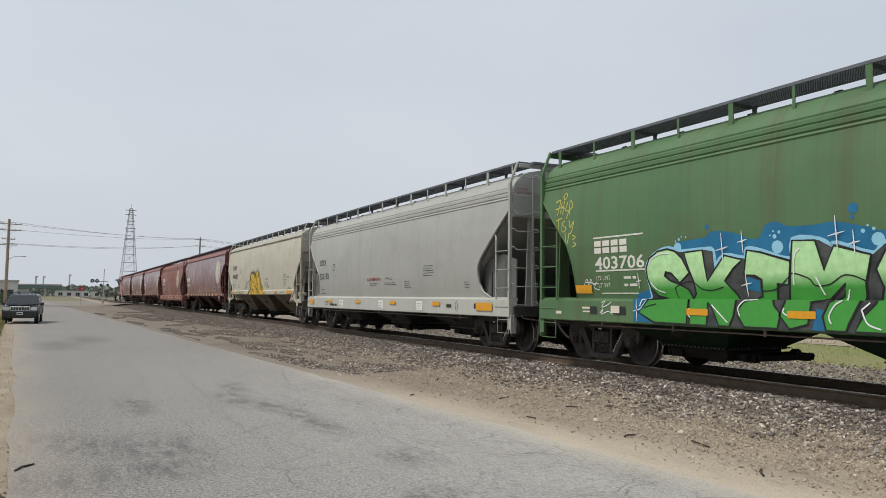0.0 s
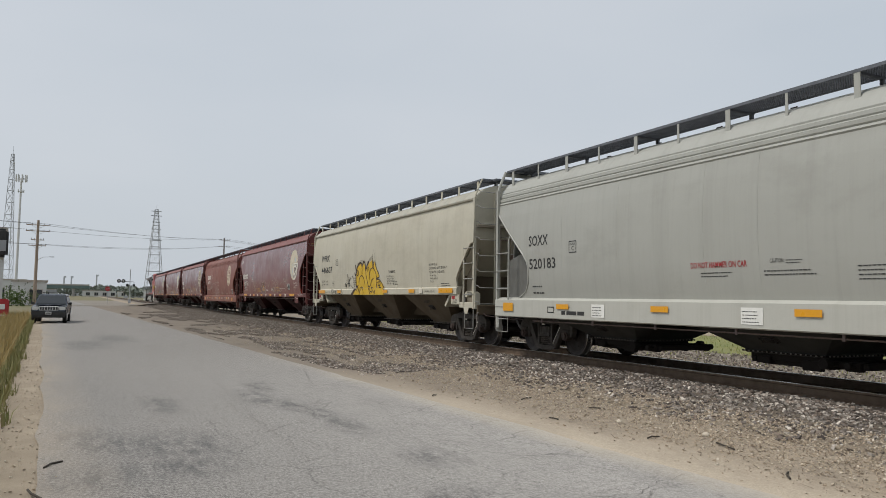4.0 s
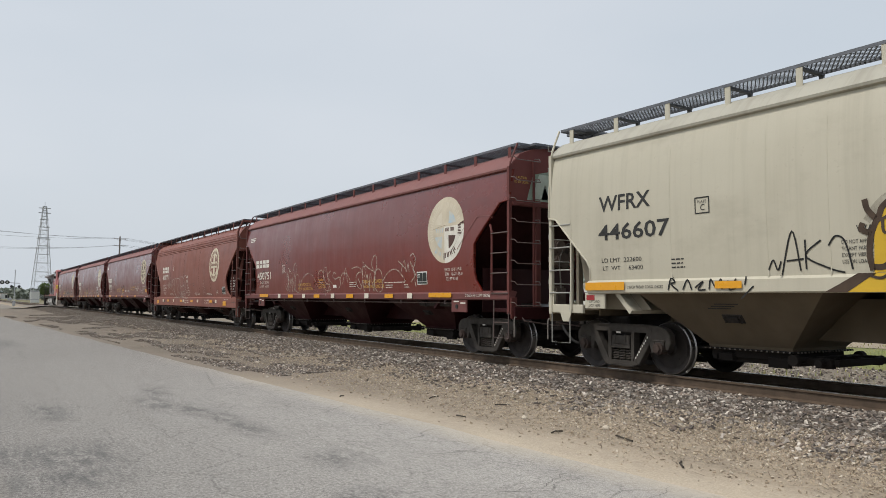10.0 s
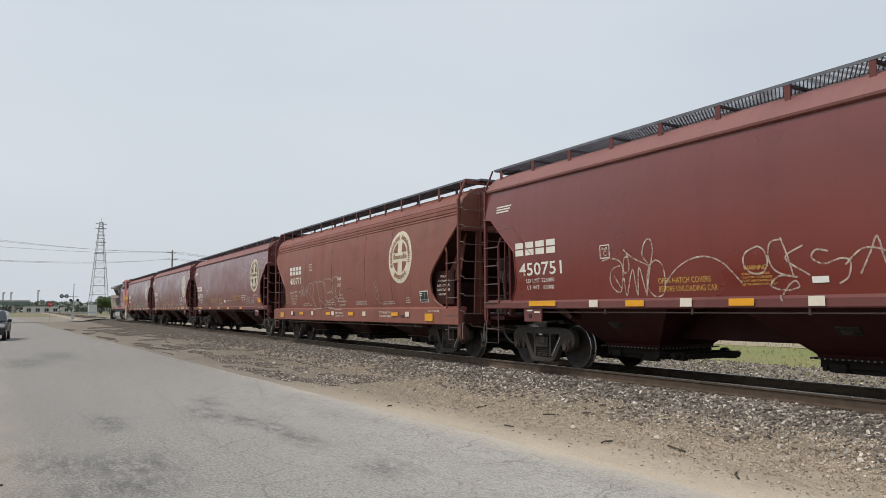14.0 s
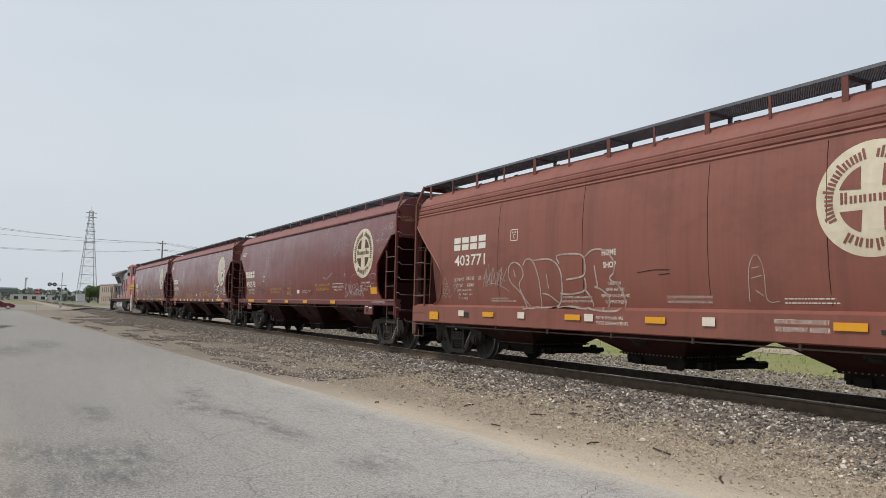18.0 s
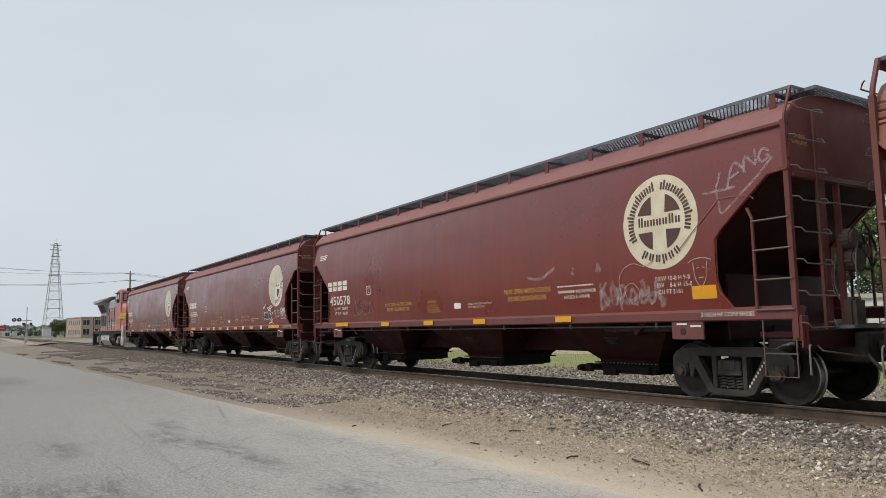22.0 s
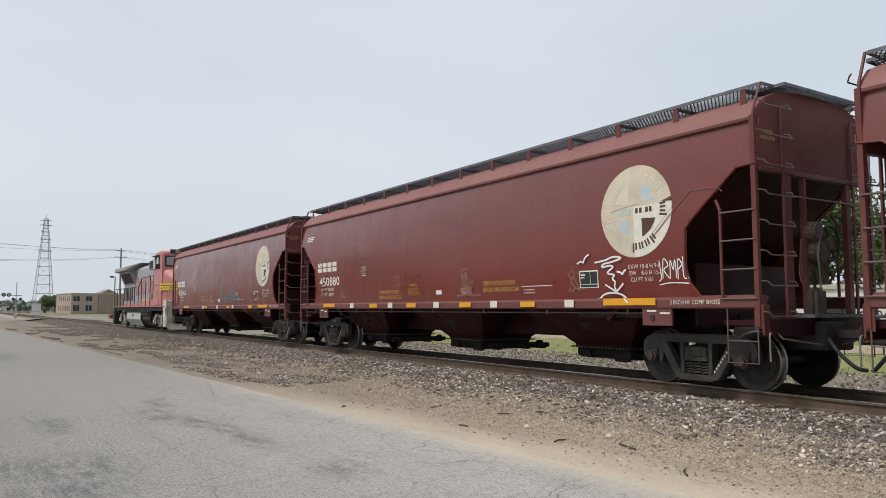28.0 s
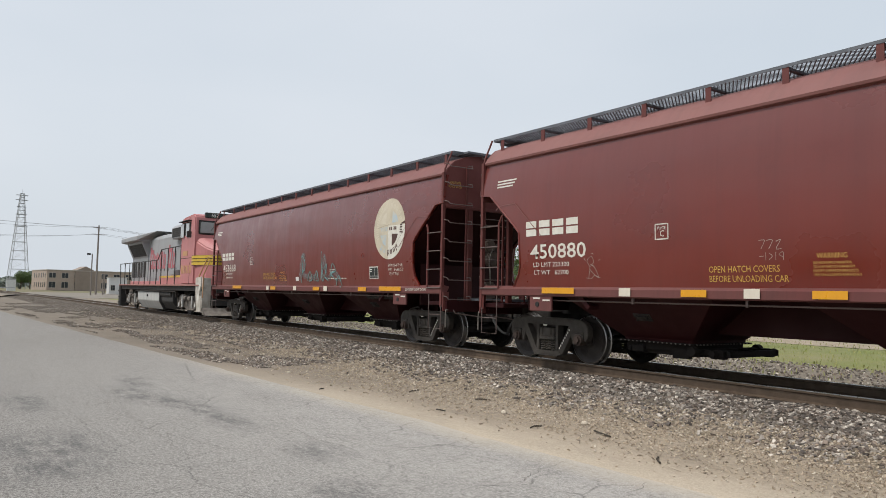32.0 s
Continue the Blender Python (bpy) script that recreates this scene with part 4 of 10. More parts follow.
        part("end_flange", soft(boxes(((0, s * (end - 0.01), 3.31), (3.06, 0.09, 0.075))), 0.008), frame_paint, car)
        if not deep_car:
            part("end_beam", soft(boxes(((0, s * (end - 0.02), 4.555), (2.70, 0.05, 0.10))), 0.008), ladder_paint, car)
        part("draft_housing", soft(boxes(((0, s * (end - 0.10), 0.86), (0.78, 0.70, 0.44)), ((0, s * (end - 0.9), 0.80), (1.3, 0.5, 0.36))), 0.03), M["truck_iron"], car)
        rod = [(-1.35, s * (end + 0.02), 0.98), (-1.3, s * (end + 0.14), 0.84), (-0.5, s * (end + 0.2), 0.74), (0.05, s * (end + 0.24), 0.72), (0.05, s * (half - 0.25), 0.80)]
        part("uncoupling_rod", tube(bmesh.new(), rod, 0.014, 6), M["ladder_steel"], car)
        tagged(part("crossover_platform", grating_end, None, car, "open steel grating step", at=pose(0, s * (end + 0.12), 1.17)), kind="stuff")
        bm = prism(bmesh.new(), [(-0.28, 0.92), (0.28, 0.92), (0.24, 1.2), (-0.24, 1.2)], s * (half - 0.55), s * 5.2, "y")
        part("centre_sill_end", bm, M["truck_iron"], car)
        knuckle = bmesh.new()
        box(knuckle, (0, s * (half - 0.38), 0.88), (0.15, 0.55, 0.15))
        box(knuckle, (0.05, s * (half - 0.06), 0.88), (0.27, 0.24, 0.28))
        part("coupler", soft(knuckle, 0.03, 2), M["truck_iron"], car, "rusty knuckle coupler")
        hose = [(-0.32, s * (half - 0.5), 0.85), (-0.36, s * (half - 0.3), 0.62), (-0.3, s * (half - 0.1), 0.42), (-0.18, s * half, 0.38)]
        part("air_hose", tube(bmesh.new(), curve_points(hose, 5), 0.03, 7), M["black_rubber"], car)
    low_sill = 0.70 if spec["bay_top"] > 1.0 else 0.88
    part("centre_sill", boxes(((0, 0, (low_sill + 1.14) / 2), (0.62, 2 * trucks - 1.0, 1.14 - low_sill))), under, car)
    # hopper bays with their slide gates
    top, deep = spec["bay_top"], spec["bay_top"] > 1.0
    for y in spec["bays"]:
        sizes = ((1.47, 1.66, top), (0.74, 0.74, 0.58), (0.72, 0.72, 0.50)) if deep else ((1.42, 1.42, top), (0.78, 0.78, 0.50), (0.76, 0.76, 0.44))
        rings = [[(-a, y - b, z), (a, y - b, z), (a, y + b, z), (-a, y + b, z)] for a, b, z in sizes]
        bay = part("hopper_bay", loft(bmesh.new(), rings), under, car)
        # bolted vibrator bracket and stencil lines on the sloping side of the bay
        (a0, _, z0), (a1, _, z1) = sizes[0], sizes[1]
        run, drop = a0 - a1, z0 - z1
        for side in (-1, 1):
            tip = math.degrees(math.atan2(run, -drop)) if side < 0 else math.degrees(math.atan2(run, drop))
            k = 0.5
            plate = shared("bracket_plate", lambda: finished(soft(boxes(((0, 0, 0), (0.03, 0.36, 0.17)), ((0.02, 0, 0), (0.05, 0.2, 0.1)), ((0.03, -0.14, 0.05), (0.03, 0.03, 0.03)), ((0.03, 0.14, 0.05), (0.03, 0.03, 0.03)), ((0.03, -0.14, -0.05), (0.03, 0.03, 0.03)), ((0.03, 0.14, -0.05), (0.03, 0.03, 0.03))), 0.006), M["truck_iron"], "vibrator_bracket"))
            part("vibrator_bracket", plate, None, bay, at=pose(side * (a0 - run * k), y, z0 - drop * k, 0, tip, 0))
            if paint is M["cream"]:
                for j in range(3):
                    part("small_print", shared("bay_print", lambda: finished(boxes(((0, 0, 0), (0.004, 0.42, 0.016))), M["black_rubber"], "small_print")), None, bay, at=pose(side * (a0 - run * (0.24 + 0.04 * j) + 0.003), y + 0.08 * j, z0 - drop * (0.24 + 0.04 * j), 0, tip, 0))
        gate = shared("gate", lambda: finished(gate_mesh(), M["gate_iron"], "slide_gate"))
        if len(gate.materials) < 2:
            gate.materials.append(M["bolt_dust"])
        part("slide_gate", gate, None, bay, "black outlet gate with rack and shaft", at=pose(0, y, 0.42 if deep else 0.37, 0, 0, 180 if turned else 0))
    # added filler closes the open slot above the centre sill
    if deep:
        for y in (-spec["bays"][2] / 2, spec["bays"][2] / 2):
            part("saddle_panel", boxes(((0, y, 1.15), (0.7, 1.9, 0.34))), under, car)
    # running boards on brackets
    zb = 4.63
    wide = 0.60
    rb = shared(("board", end, wide), lambda: grating_mesh(2 * end - 0.1, wide, "running_board", 0.068 if deep else 0.040))
    tb = shared("crossboard", lambda: grating_mesh(0.55, 2.0, "end_board", 0.045, 0.2))
    br = shared(("thin", ladder_paint.name), lambda: finished(boxes(((0, 0, 0.21), (0.012, 0.05, 0.44))), ladder_paint, "board_bracket")), shared(("bracket", ladder_paint.name), lambda: finished(boxes(((0, 0, 0.19), (0.014, 0.10, 0.50))), ladder_paint, "board_bracket"))
    for side in (-1, 1):
        part("running_board", rb, None, car, "open steel grating walkway", at=pose(side * (1.32 - wide / 2), 0, zb))
        n = 14
        for k in range(n):
            y = -end + 0.35 + (2 * end - 0.7) * k / (n - 1)
            ob = part("board_bracket", br[1 if deep or k % 2 else 0], None, car, at=pose(side * 1.32, y, zb - 0.46, 0, 0, 0 if side < 0 else 180))
            if deep or k % 2:
                part("bracket_arm", shared(("arm", wide), lambda: finished(boxes(((wide / 2, 0, 0.42), (wide, 0.07, 0.035)), ((wide - 0.03, 0, 0.36), (0.05, 0.06, 0.12))), M["grating"], "bracket_arm")), None, ob)
    clamp = shared("hatch_clamp", lambda: finished(soft(boxes(((0, 0, 0.04), (0.10, 0.05, 0.09)), ((0, 0.05, 0.09), (0.04, 0.14, 0.03))), 0.008), M["gate_iron"], "hatch_clamp"))
    for k in range(9):
        part("hatch_clamp", clamp, None, car, at=pose(-0.34, -end + 1.4 + k * (2 * end - 2.8) / 8, 4.54))
    for s in (-1, 1):
        tagged(part("end_board", tb, None, car, at=pose(0, s * (end - 0.15), zb)), kind="stuff")
    # ladders: side and end, at the two corners that carry them
    for s in (-1, 1):
        for side in (-1, 1):
            ladder(car, side, s, end, spec, ladder_paint)
    # hand brake at one end
    hb = bmesh.new()
    y = wheel_end * (end + 0.12)
    tube(hb, [(0.05 + 0.27 * math.cos(a), y, 2.27 + 0.27 * math.sin(a)) for a in [k * math.pi / 9 for k in range(19)]], 0.018, 6)
    for a in (0.4, 1.97, 3.54, 5.11):
        tube(hb, [(0.05, y, 2.27), (0.05 + 0.27 * math.cos(a), y, 2.27 + 0.27 * math.sin(a))], 0.012, 5)
    brake = part("hand_brake_wheel", hb, M["truck_iron"], car)
    part("brake_housing", soft(boxes(((-0.16, wheel_end * (end + 0.02), 2.2), (0.30, 0.18, 0.46)), ((0.05, wheel_end * (end + 0.05), 2.27), (0.12, 0.16, 0.12)), ((-0.2, wheel_end * (end + 0.0), 1.6), (0.05, 0.05, 0.9))), 0.03), M["journal_brown"], brake)
    e = wheel_end * (end + 0.06)
    for x, z, r in ((-0.30, 2.44, 0.16), (-0.22, 2.14, 0.19), (0.02, 2.27, 0.10)):
        part("brake_gear_case", soft(disc(bmesh.new(), (x, e, z), r, 0.2, "y", 16), 0.03, 2), M["gear_dust"], brake, "round dusty brake gear case")
    part("bell_crank_case", soft(boxes(((-0.30, e, 1.36), (0.34, 0.2, 0.46))), 0.05, 2), M["gear_dust"], brake, "dusty brake lever case")
    part("brake_chain", tube(bmesh.new(), curve_points([(-0.24, e * 1.01, 2.42), (-0.36, e * 1.012, 2.1), (-0.33, e * 1.012, 1.8), (-0.30, e * 1.01, 1.5)], 4), 0.014, 6), M["bolt_dust"], brake)
    if deep_car:
        for s in (-1, 1):
            part("end_grab_iron", tube(bmesh.new(), [(-0.86, s * (end + 0.02), 2.93), (-0.86, s * (end + 0.14), 2.93), (0.86, s * (end + 0.14), 2.93), (0.86, s * (end + 0.02), 2.93)], 0.013, 6), M["ladder_steel"], car)
    for y in (-trucks, trucks):
        truck(car, y)
    return car


def gate_mesh():
    """Outlet gate: bolted flange, shallow throat, slide frame reaching out to one side, rack, operating shaft and capstans."""
    bm = boxes(((0, 0, 0.10), (1.64, 1.62, 0.025)), ((0, 0, 0.03), (1.42, 1.42, 0.13)), ((0, -0.12, -0.06), (1.30, 1.30, 0.10)),
               ((-0.62, -0.42, -0.02), (0.07, 1.95, 0.09)), ((0.62, -0.42, -0.02), (0.07, 1.95, 0.09)), ((0, -1.36, -0.02), (1.36, 0.07, 0.10)), ((0, -0.95, -0.05), (1.1, 0.75, 0.03)),
               ((-0.66, -1.18, -0.03), (0.13, 0.24, 0.14)), ((0.66, -1.18, -0.03), (0.13, 0.24, 0.14)), ((-0.70, -0.50, -0.07), (0.10, 0.34, 0.15)), ((0.70, -0.50, -0.07), (0.10, 0.34, 0.15)),
               ((-0.72, 0.40, -0.03), (0.12, 0.26, 0.12)), ((0.72, 0.40, -0.03), (0.12, 0.26, 0.12)), ((-0.3, -0.7, 0.0), (0.06, 1.3, 0.05)), ((0.3, -0.7, 0.0), (0.06, 1.3, 0.05)), ((0, 0.62, -0.04), (1.5, 0.08, 0.08)))
    disc(bm, (0, -0.86, 0.0), 0.04, 1.72, "x", 10)
    disc(bm, (0, -1.20, -0.02), 0.03, 1.60, "x", 8)
    for x in (-0.90, 0.90):
        disc(bm, (x, -0.86, 0.0), 0.085, 0.12, "x", 12)
        disc(bm, (x * 0.93, -1.20, -0.02), 0.06, 0.10, "x", 8)
    soft(bm, 0.007)
    dull = set(bm.faces)
    for k in range(17):
        for x in (-0.825, 0.825):
            disc(bm, (x, -0.74 + 0.0925 * k, 0.10), 0.013, 0.03, "x", 6)
        disc(bm, (-0.74 + 0.0925 * k, -0.815, 0.10), 0.013, 0.03, "y", 6)
    for f in bm.faces:
        if f not in dull:
            f.material_index = 1
    return bm


def ladder(car, side, s, end, spec, paint):
    """Corner ladder: a short side ladder, the tall corner post, end rungs and a stirrup step below the sill."""
    bm = bmesh.new()
    rung_paint = {M["grey"]: M["grey_web"], M["cream"]: M["grey_web"], M["green"]: paint}.get(paint, M["ladder_steel"])
    ye, xo = s * (end + 0.03), side * 1.60
    yi = s * (end - 0.62)
    box(bm, (side * 1.575, s * (end - 0.04), 2.56), (0.07, 0.075, 3.08))
    box(bm, (side * 0.96, ye, 2.65), (0.05, 0.03, 3.3))
    main = part("ladder_post", bm, paint, car)
    box_z = spec["sill"][1]
    part("top_grab_rail", tube(bmesh.new(), [(side * 1.575, s * (end - 0.04), 4.06), (side * 1.545, s * (end - 0.04), 4.2), (side * 1.36, s * (end - 0.04), 4.62)], 0.022 if spec["bay_top"] > 1.0 else 0.036, 6), paint, car)
    st = bmesh.new()
    tube(st, [(side * 1.60, yi, 1.10 if spec["sill_short"] else box_z - 0.05), (side * 1.60, yi, 2.75), (side * 1.585, yi - s * 0.08, 2.92)], 0.026, 6)
    part("ladder_rail", st, paint, car)
    side_rung = shared(("side_rung", rung_paint.name), lambda: finished(tube(bmesh.new(), [(0, 0, 0), (0, 0.59, 0)], 0.014, 6), rung_paint, "rung", 40))
    end_rung = shared(("end_rung", rung_paint.name), lambda: finished(tube(bmesh.new(), [(-0.02, 0, 0.07), (-0.10, 0.06, 0.07), (-0.10, 0.10, 0), (0.54, 0.10, 0), (0.57, 0.06, 0.06), (0.63, 0.0, 0.07)], 0.0115, 6), rung_paint, "rung", 40))
    first, gap = (1.42, 0.43) if spec["bay_top"] > 1.0 else (1.11, 0.45)
    for k in range(4):
        part("rung", side_rung, None, car, at=pose(side * 1.62, yi, first + gap * k, 0, 0, 0 if s > 0 else 180))
    for k in range(8):
        part("rung", end_rung, None, car, at=Matrix.Translation((side * 0.96, ye, 1.16 + 0.44 * k)) @ Matrix.Diagonal((side, s, 1, 1)))
    step = bmesh.new()
    z0 = spec["sill"][0]
    tube(step, [(side * 1.58, yi + s * 0.06, z0 + 0.02), (side * 1.58, yi + s * 0.06, 0.48), (side * 1.58, s * (end - 0.06), 0.48), (side * 1.58, s * (end - 0.06), z0 + 0.02)], 0.012, 5)
    if not spec["sill_short"]:
        tube(step, [(side * 1.58, yi + s * 0.06, 0.80), (side * 1.58, s * (end - 0.06), 0.80)], 0.011, 5)
    part("stirrup_step", step, rung_paint, car)
    part("corner_plate", soft(boxes(((side * 1.50, s * (end + 0.02), z0 - 0.16), (0.16, 0.03, 0.44)), ((side * 1.575, s * (end - 0.05), z0 - 0.12), (0.02, 0.13, 0.34))), 0.006), paint, car)
    part("lever_handle", tube(bmesh.new(), curve_points([(side * 1.42, s * (end + 0.06), 0.90), (side * 1.52, s * (end + 0.09), 0.92), (side * 1.55, s * (end + 0.10), 0.84), (side * 1.55, s * (end + 0.10), 0.52)], 4), 0.014, 6), M["bolt_dust"], car, "bent pale lever handle")


CAR = {}
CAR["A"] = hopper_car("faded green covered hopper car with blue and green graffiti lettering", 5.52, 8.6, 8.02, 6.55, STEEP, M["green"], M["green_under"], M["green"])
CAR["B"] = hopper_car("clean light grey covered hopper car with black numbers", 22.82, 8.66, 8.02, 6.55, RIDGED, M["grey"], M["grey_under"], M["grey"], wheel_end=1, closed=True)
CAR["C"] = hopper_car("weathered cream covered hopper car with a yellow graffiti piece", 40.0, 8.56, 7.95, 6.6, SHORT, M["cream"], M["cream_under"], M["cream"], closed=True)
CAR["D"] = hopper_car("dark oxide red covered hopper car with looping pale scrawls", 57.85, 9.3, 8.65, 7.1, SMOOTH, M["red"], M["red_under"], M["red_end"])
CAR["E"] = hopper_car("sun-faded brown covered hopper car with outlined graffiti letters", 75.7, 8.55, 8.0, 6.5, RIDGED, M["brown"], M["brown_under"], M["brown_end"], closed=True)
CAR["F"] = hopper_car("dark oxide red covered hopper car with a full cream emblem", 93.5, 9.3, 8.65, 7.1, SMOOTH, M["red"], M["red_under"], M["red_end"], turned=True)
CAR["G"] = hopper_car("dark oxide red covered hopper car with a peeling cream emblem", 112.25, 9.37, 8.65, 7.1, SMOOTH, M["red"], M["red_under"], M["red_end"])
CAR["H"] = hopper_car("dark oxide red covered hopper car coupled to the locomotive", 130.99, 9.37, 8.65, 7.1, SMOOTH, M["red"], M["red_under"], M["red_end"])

# ---------------------------------------------------------------- lettering and paint on the cars
def fade_paint(name, low, high, z0, z1, rough=0.5):
    """Sprayed paint that fades from one colour to another with height on the car."""
    m, n, l, b = nodes_of(name)
    co = n.new("ShaderNodeTexCoord")
    sep = n.new("ShaderNodeSeparateXYZ")
    r = n.new("ShaderNodeMapRange")
    r.inputs[1].default_value, r.inputs[2].default_value = z0, z1
    l.new(co.outputs["Object"], sep.inputs[0])
    l.new(sep.outputs[2], r.inputs[0])
    c = mix_node(n, l, r.outputs[0], low, high)
    c = mix_node(n, l, times_node(n, l, noise_node(n, l, 9.0, 4), 0.2), c, tuple(v * 0.6 for v in low))
    l.new(c, b.inputs["Base Color"])
    b.inputs["Roughness"].default_value = rough
    return m


def thin_paint(name, colour, most):
    """Spray so thin that the paint below shows through in specks."""
    m, n, l, p = nodes_of(name)
    p.inputs["Base Color"].default_value = (*colour, 1)
    p.inputs["Roughness"].default_value = 0.6
    l.new(times_node(n, l, noise_node(n, l, 9.0, 6, (1, 1, 1), 0.6, 0.25, 0.75), most), p.inputs["Alpha"])
    return m


M["overspray"] = thin_paint("dark_overspray", (0.05, 0.032, 0.022), 0.36)
M["faint_spray"] = thin_paint("faint_pale_spray", (0.55, 0.52, 0.52), 0.45)
M["loop_spray"] = thin_paint("thin_pale_loop_spray", (0.66, 0.60, 0.50), 0.85)
M["spray_green"] = fade_paint("sprayed_green", (0.055, 0.31, 0.045), (0.50, 0.80, 0.40), 1.52, 1.74)
M["spray_blue"] = surface("sprayed_blue", (0.012, 0.13, 0.27), (0.02, 0.19, 0.36), 0.5, 0, 3.0, 0.7, 30, 0.15, 0.0)
M["spray_sky"] = plain("sprayed_light_blue", (0.30, 0.60, 0.78), 0.5)
M["spray_dark"] = surface("sprayed_charcoal", (0.03, 0.035, 0.035), (0.09, 0.095, 0.09), 0.5, 0, 4.0, 0.8, 30, 0.1, 0.0)
M["spray_black"] = plain("sprayed_black", (0.012, 0.012, 0.012), 0.5)
M["spray_mint"] = surface("faded_mint_spray", (0.30, 0.38, 0.31), (0.20, 0.25, 0.19), 0.6, 0, 4.0, 0.8, 30, 0.15, 0.0)
M["spray_pale"] = surface("faded_pale_spray", (0.55, 0.60, 0.53), (0.40, 0.46, 0.39), 0.6, 0, 4.0, 0.8, 30, 0.15, 0.0)
M["spray_white"] = plain("sprayed_white", (0.80, 0.82, 0.82), 0.5)
M["spray_yellow"] = surface("sprayed_yellow", (0.62, 0.40, 0.03), (0.52, 0.33, 0.03), 0.5, 0, 2.0, 0.5, 40, 0.1, 0.0)
M["spray_brown"] = surface("sprayed_dark_brown", (0.045, 0.028, 0.018), (0.09, 0.06, 0.04), 0.55, 0, 6.0, 0.6, 40, 0.1, 0.0)
M["emblem_dark"] = surface("dark_brown_emblem_print", (0.075, 0.037, 0.030), (0.11, 0.055, 0.045), 0.6, 0, 4.0, 0.6)
M["chalk"] = surface("thin_chalky_scrawl", (0.46, 0.42, 0.37), (0.27, 0.18, 0.15), 0.7, 0, 9.0, 0.9, 60, 0.3, 0.0)
M["tag_yellow"] = surface("thin_yellow_scrawl", (0.62, 0.56, 0.12), (0.45, 0.42, 0.10), 0.6, 0, 9.0, 0.6, 60, 0.2, 0.0)
M["tag_mist"] = thin_paint("thin_pale_mist", (0.55, 0.52, 0.54), 0.28)
M["teal_mist"] = thin_paint("thin_teal_mist", (0.22, 0.36, 0.37), 0.5)
M["tag_teal"] = surface("thin_teal_scrawl", (0.16, 0.33, 0.33), (0.14, 0.10, 0.08), 0.6, 0, 5.0, 0.9, 60, 0.2, 0.0)
M["label_white"] = surface("white_label", (0.78, 0.78, 0.74), (0.62, 0.62, 0.58), 0.5, 0, 6.0, 0.5, 60, 0.1, 0.0)
M["label_black"] = plain("black_label", (0.02, 0.025, 0.022), 0.5)


def reflectors(car, spec, amber=(), white=(), w=0.46, h=0.11, z=None):
    """Reflective tape along the sill: one piece each."""
    z = (spec["sill"][0] + spec["sill"][1]) / 2 - 0.055 if z is None else z
    for y in amber:
        patches(car, spec, [(y, z, w, h)], M["reflector"], "amber_reflector", 0.026)
    for y in white:
        patches(car, spec, [(y, z - 0.01, 0.25, h + 0.03)], M["reflector_white"], "white_reflector", 0.026)


def mark_blocks(car, spec, y, z, width, height, material, n=4):
    """A company mark as plain blocks of its size and colour."""
    w = width / n
    for k in range(n):
        for v in (0.0, 0.55):
            patches(car, spec, [(y - k * w, z + height * v, w * 0.80, height * 0.45)], material, "company_mark")


def plate_box(car, spec, y, z, material, letter="C", w=0.27, h=0.26):
    """A small framed clearance mark with one letter."""
    t = 0.018
    patches(car, spec, [(y, z, w, t), (y, z + h - t, w, t), (y, z, t, h), (y - w + t, z, t, h)], material, "clearance_frame")
    lettering(car, spec, "PLATE", y - 0.055, z + h * 0.64, 0.045, material, 0.9, width=w - 0.11)
    lettering(car, spec, letter, y - w * 0.36, z + 0.05, 0.10, material, 0.9)


def circle(u, v, r, n=40):
    return [(u + r * math.cos(2 * math.pi * k / n), v + r * math.sin(2 * math.pi * k / n)) for k in range(n)]


def quarter(k, r, turn=0.0):
    """One rounded quarter panel of the emblem."""
    a0 = k * math.pi / 2
    pts = [(0.17, 0.19)] + [(0.60 * math.cos(a), 0.60 * math.sin(a)) for a in [0.33 + q * (math.pi / 2 - 0.66) / 8 for q in range(9)]]
    return blob(bmesh.new(), [((u * math.cos(a0) - v * math.sin(a0)) * r, (u * math.sin(a0) + v * math.cos(a0)) * r) for u, v in pts], smooth=False)


def arc_bars(bm, r, a0, a1, low=0.69, high=0.84, tall=3):
    """Bars standing round the rim in place of the emblem's words."""
    n = max(2, int(abs(a1 - a0) / 10))
    for k in range(n):
        a = radians(a0 + (a1 - a0) * k / (n - 1))
        d, t = Vector((math.cos(a), math.sin(a))), Vector((-math.sin(a), math.cos(a)))
        h1 = high + 0.05 if k % tall == 0 else high
        for u0, u1, lo, hi in ((-0.058, -0.012, low, h1), (0.016, 0.062, low, high)):
            bm.faces.new([bm.verts.new(((d * q + t * w) * r).to_3d()) for q, w in ((lo, u0), (hi, u0), (hi, u1), (lo, u1))])
    return bm


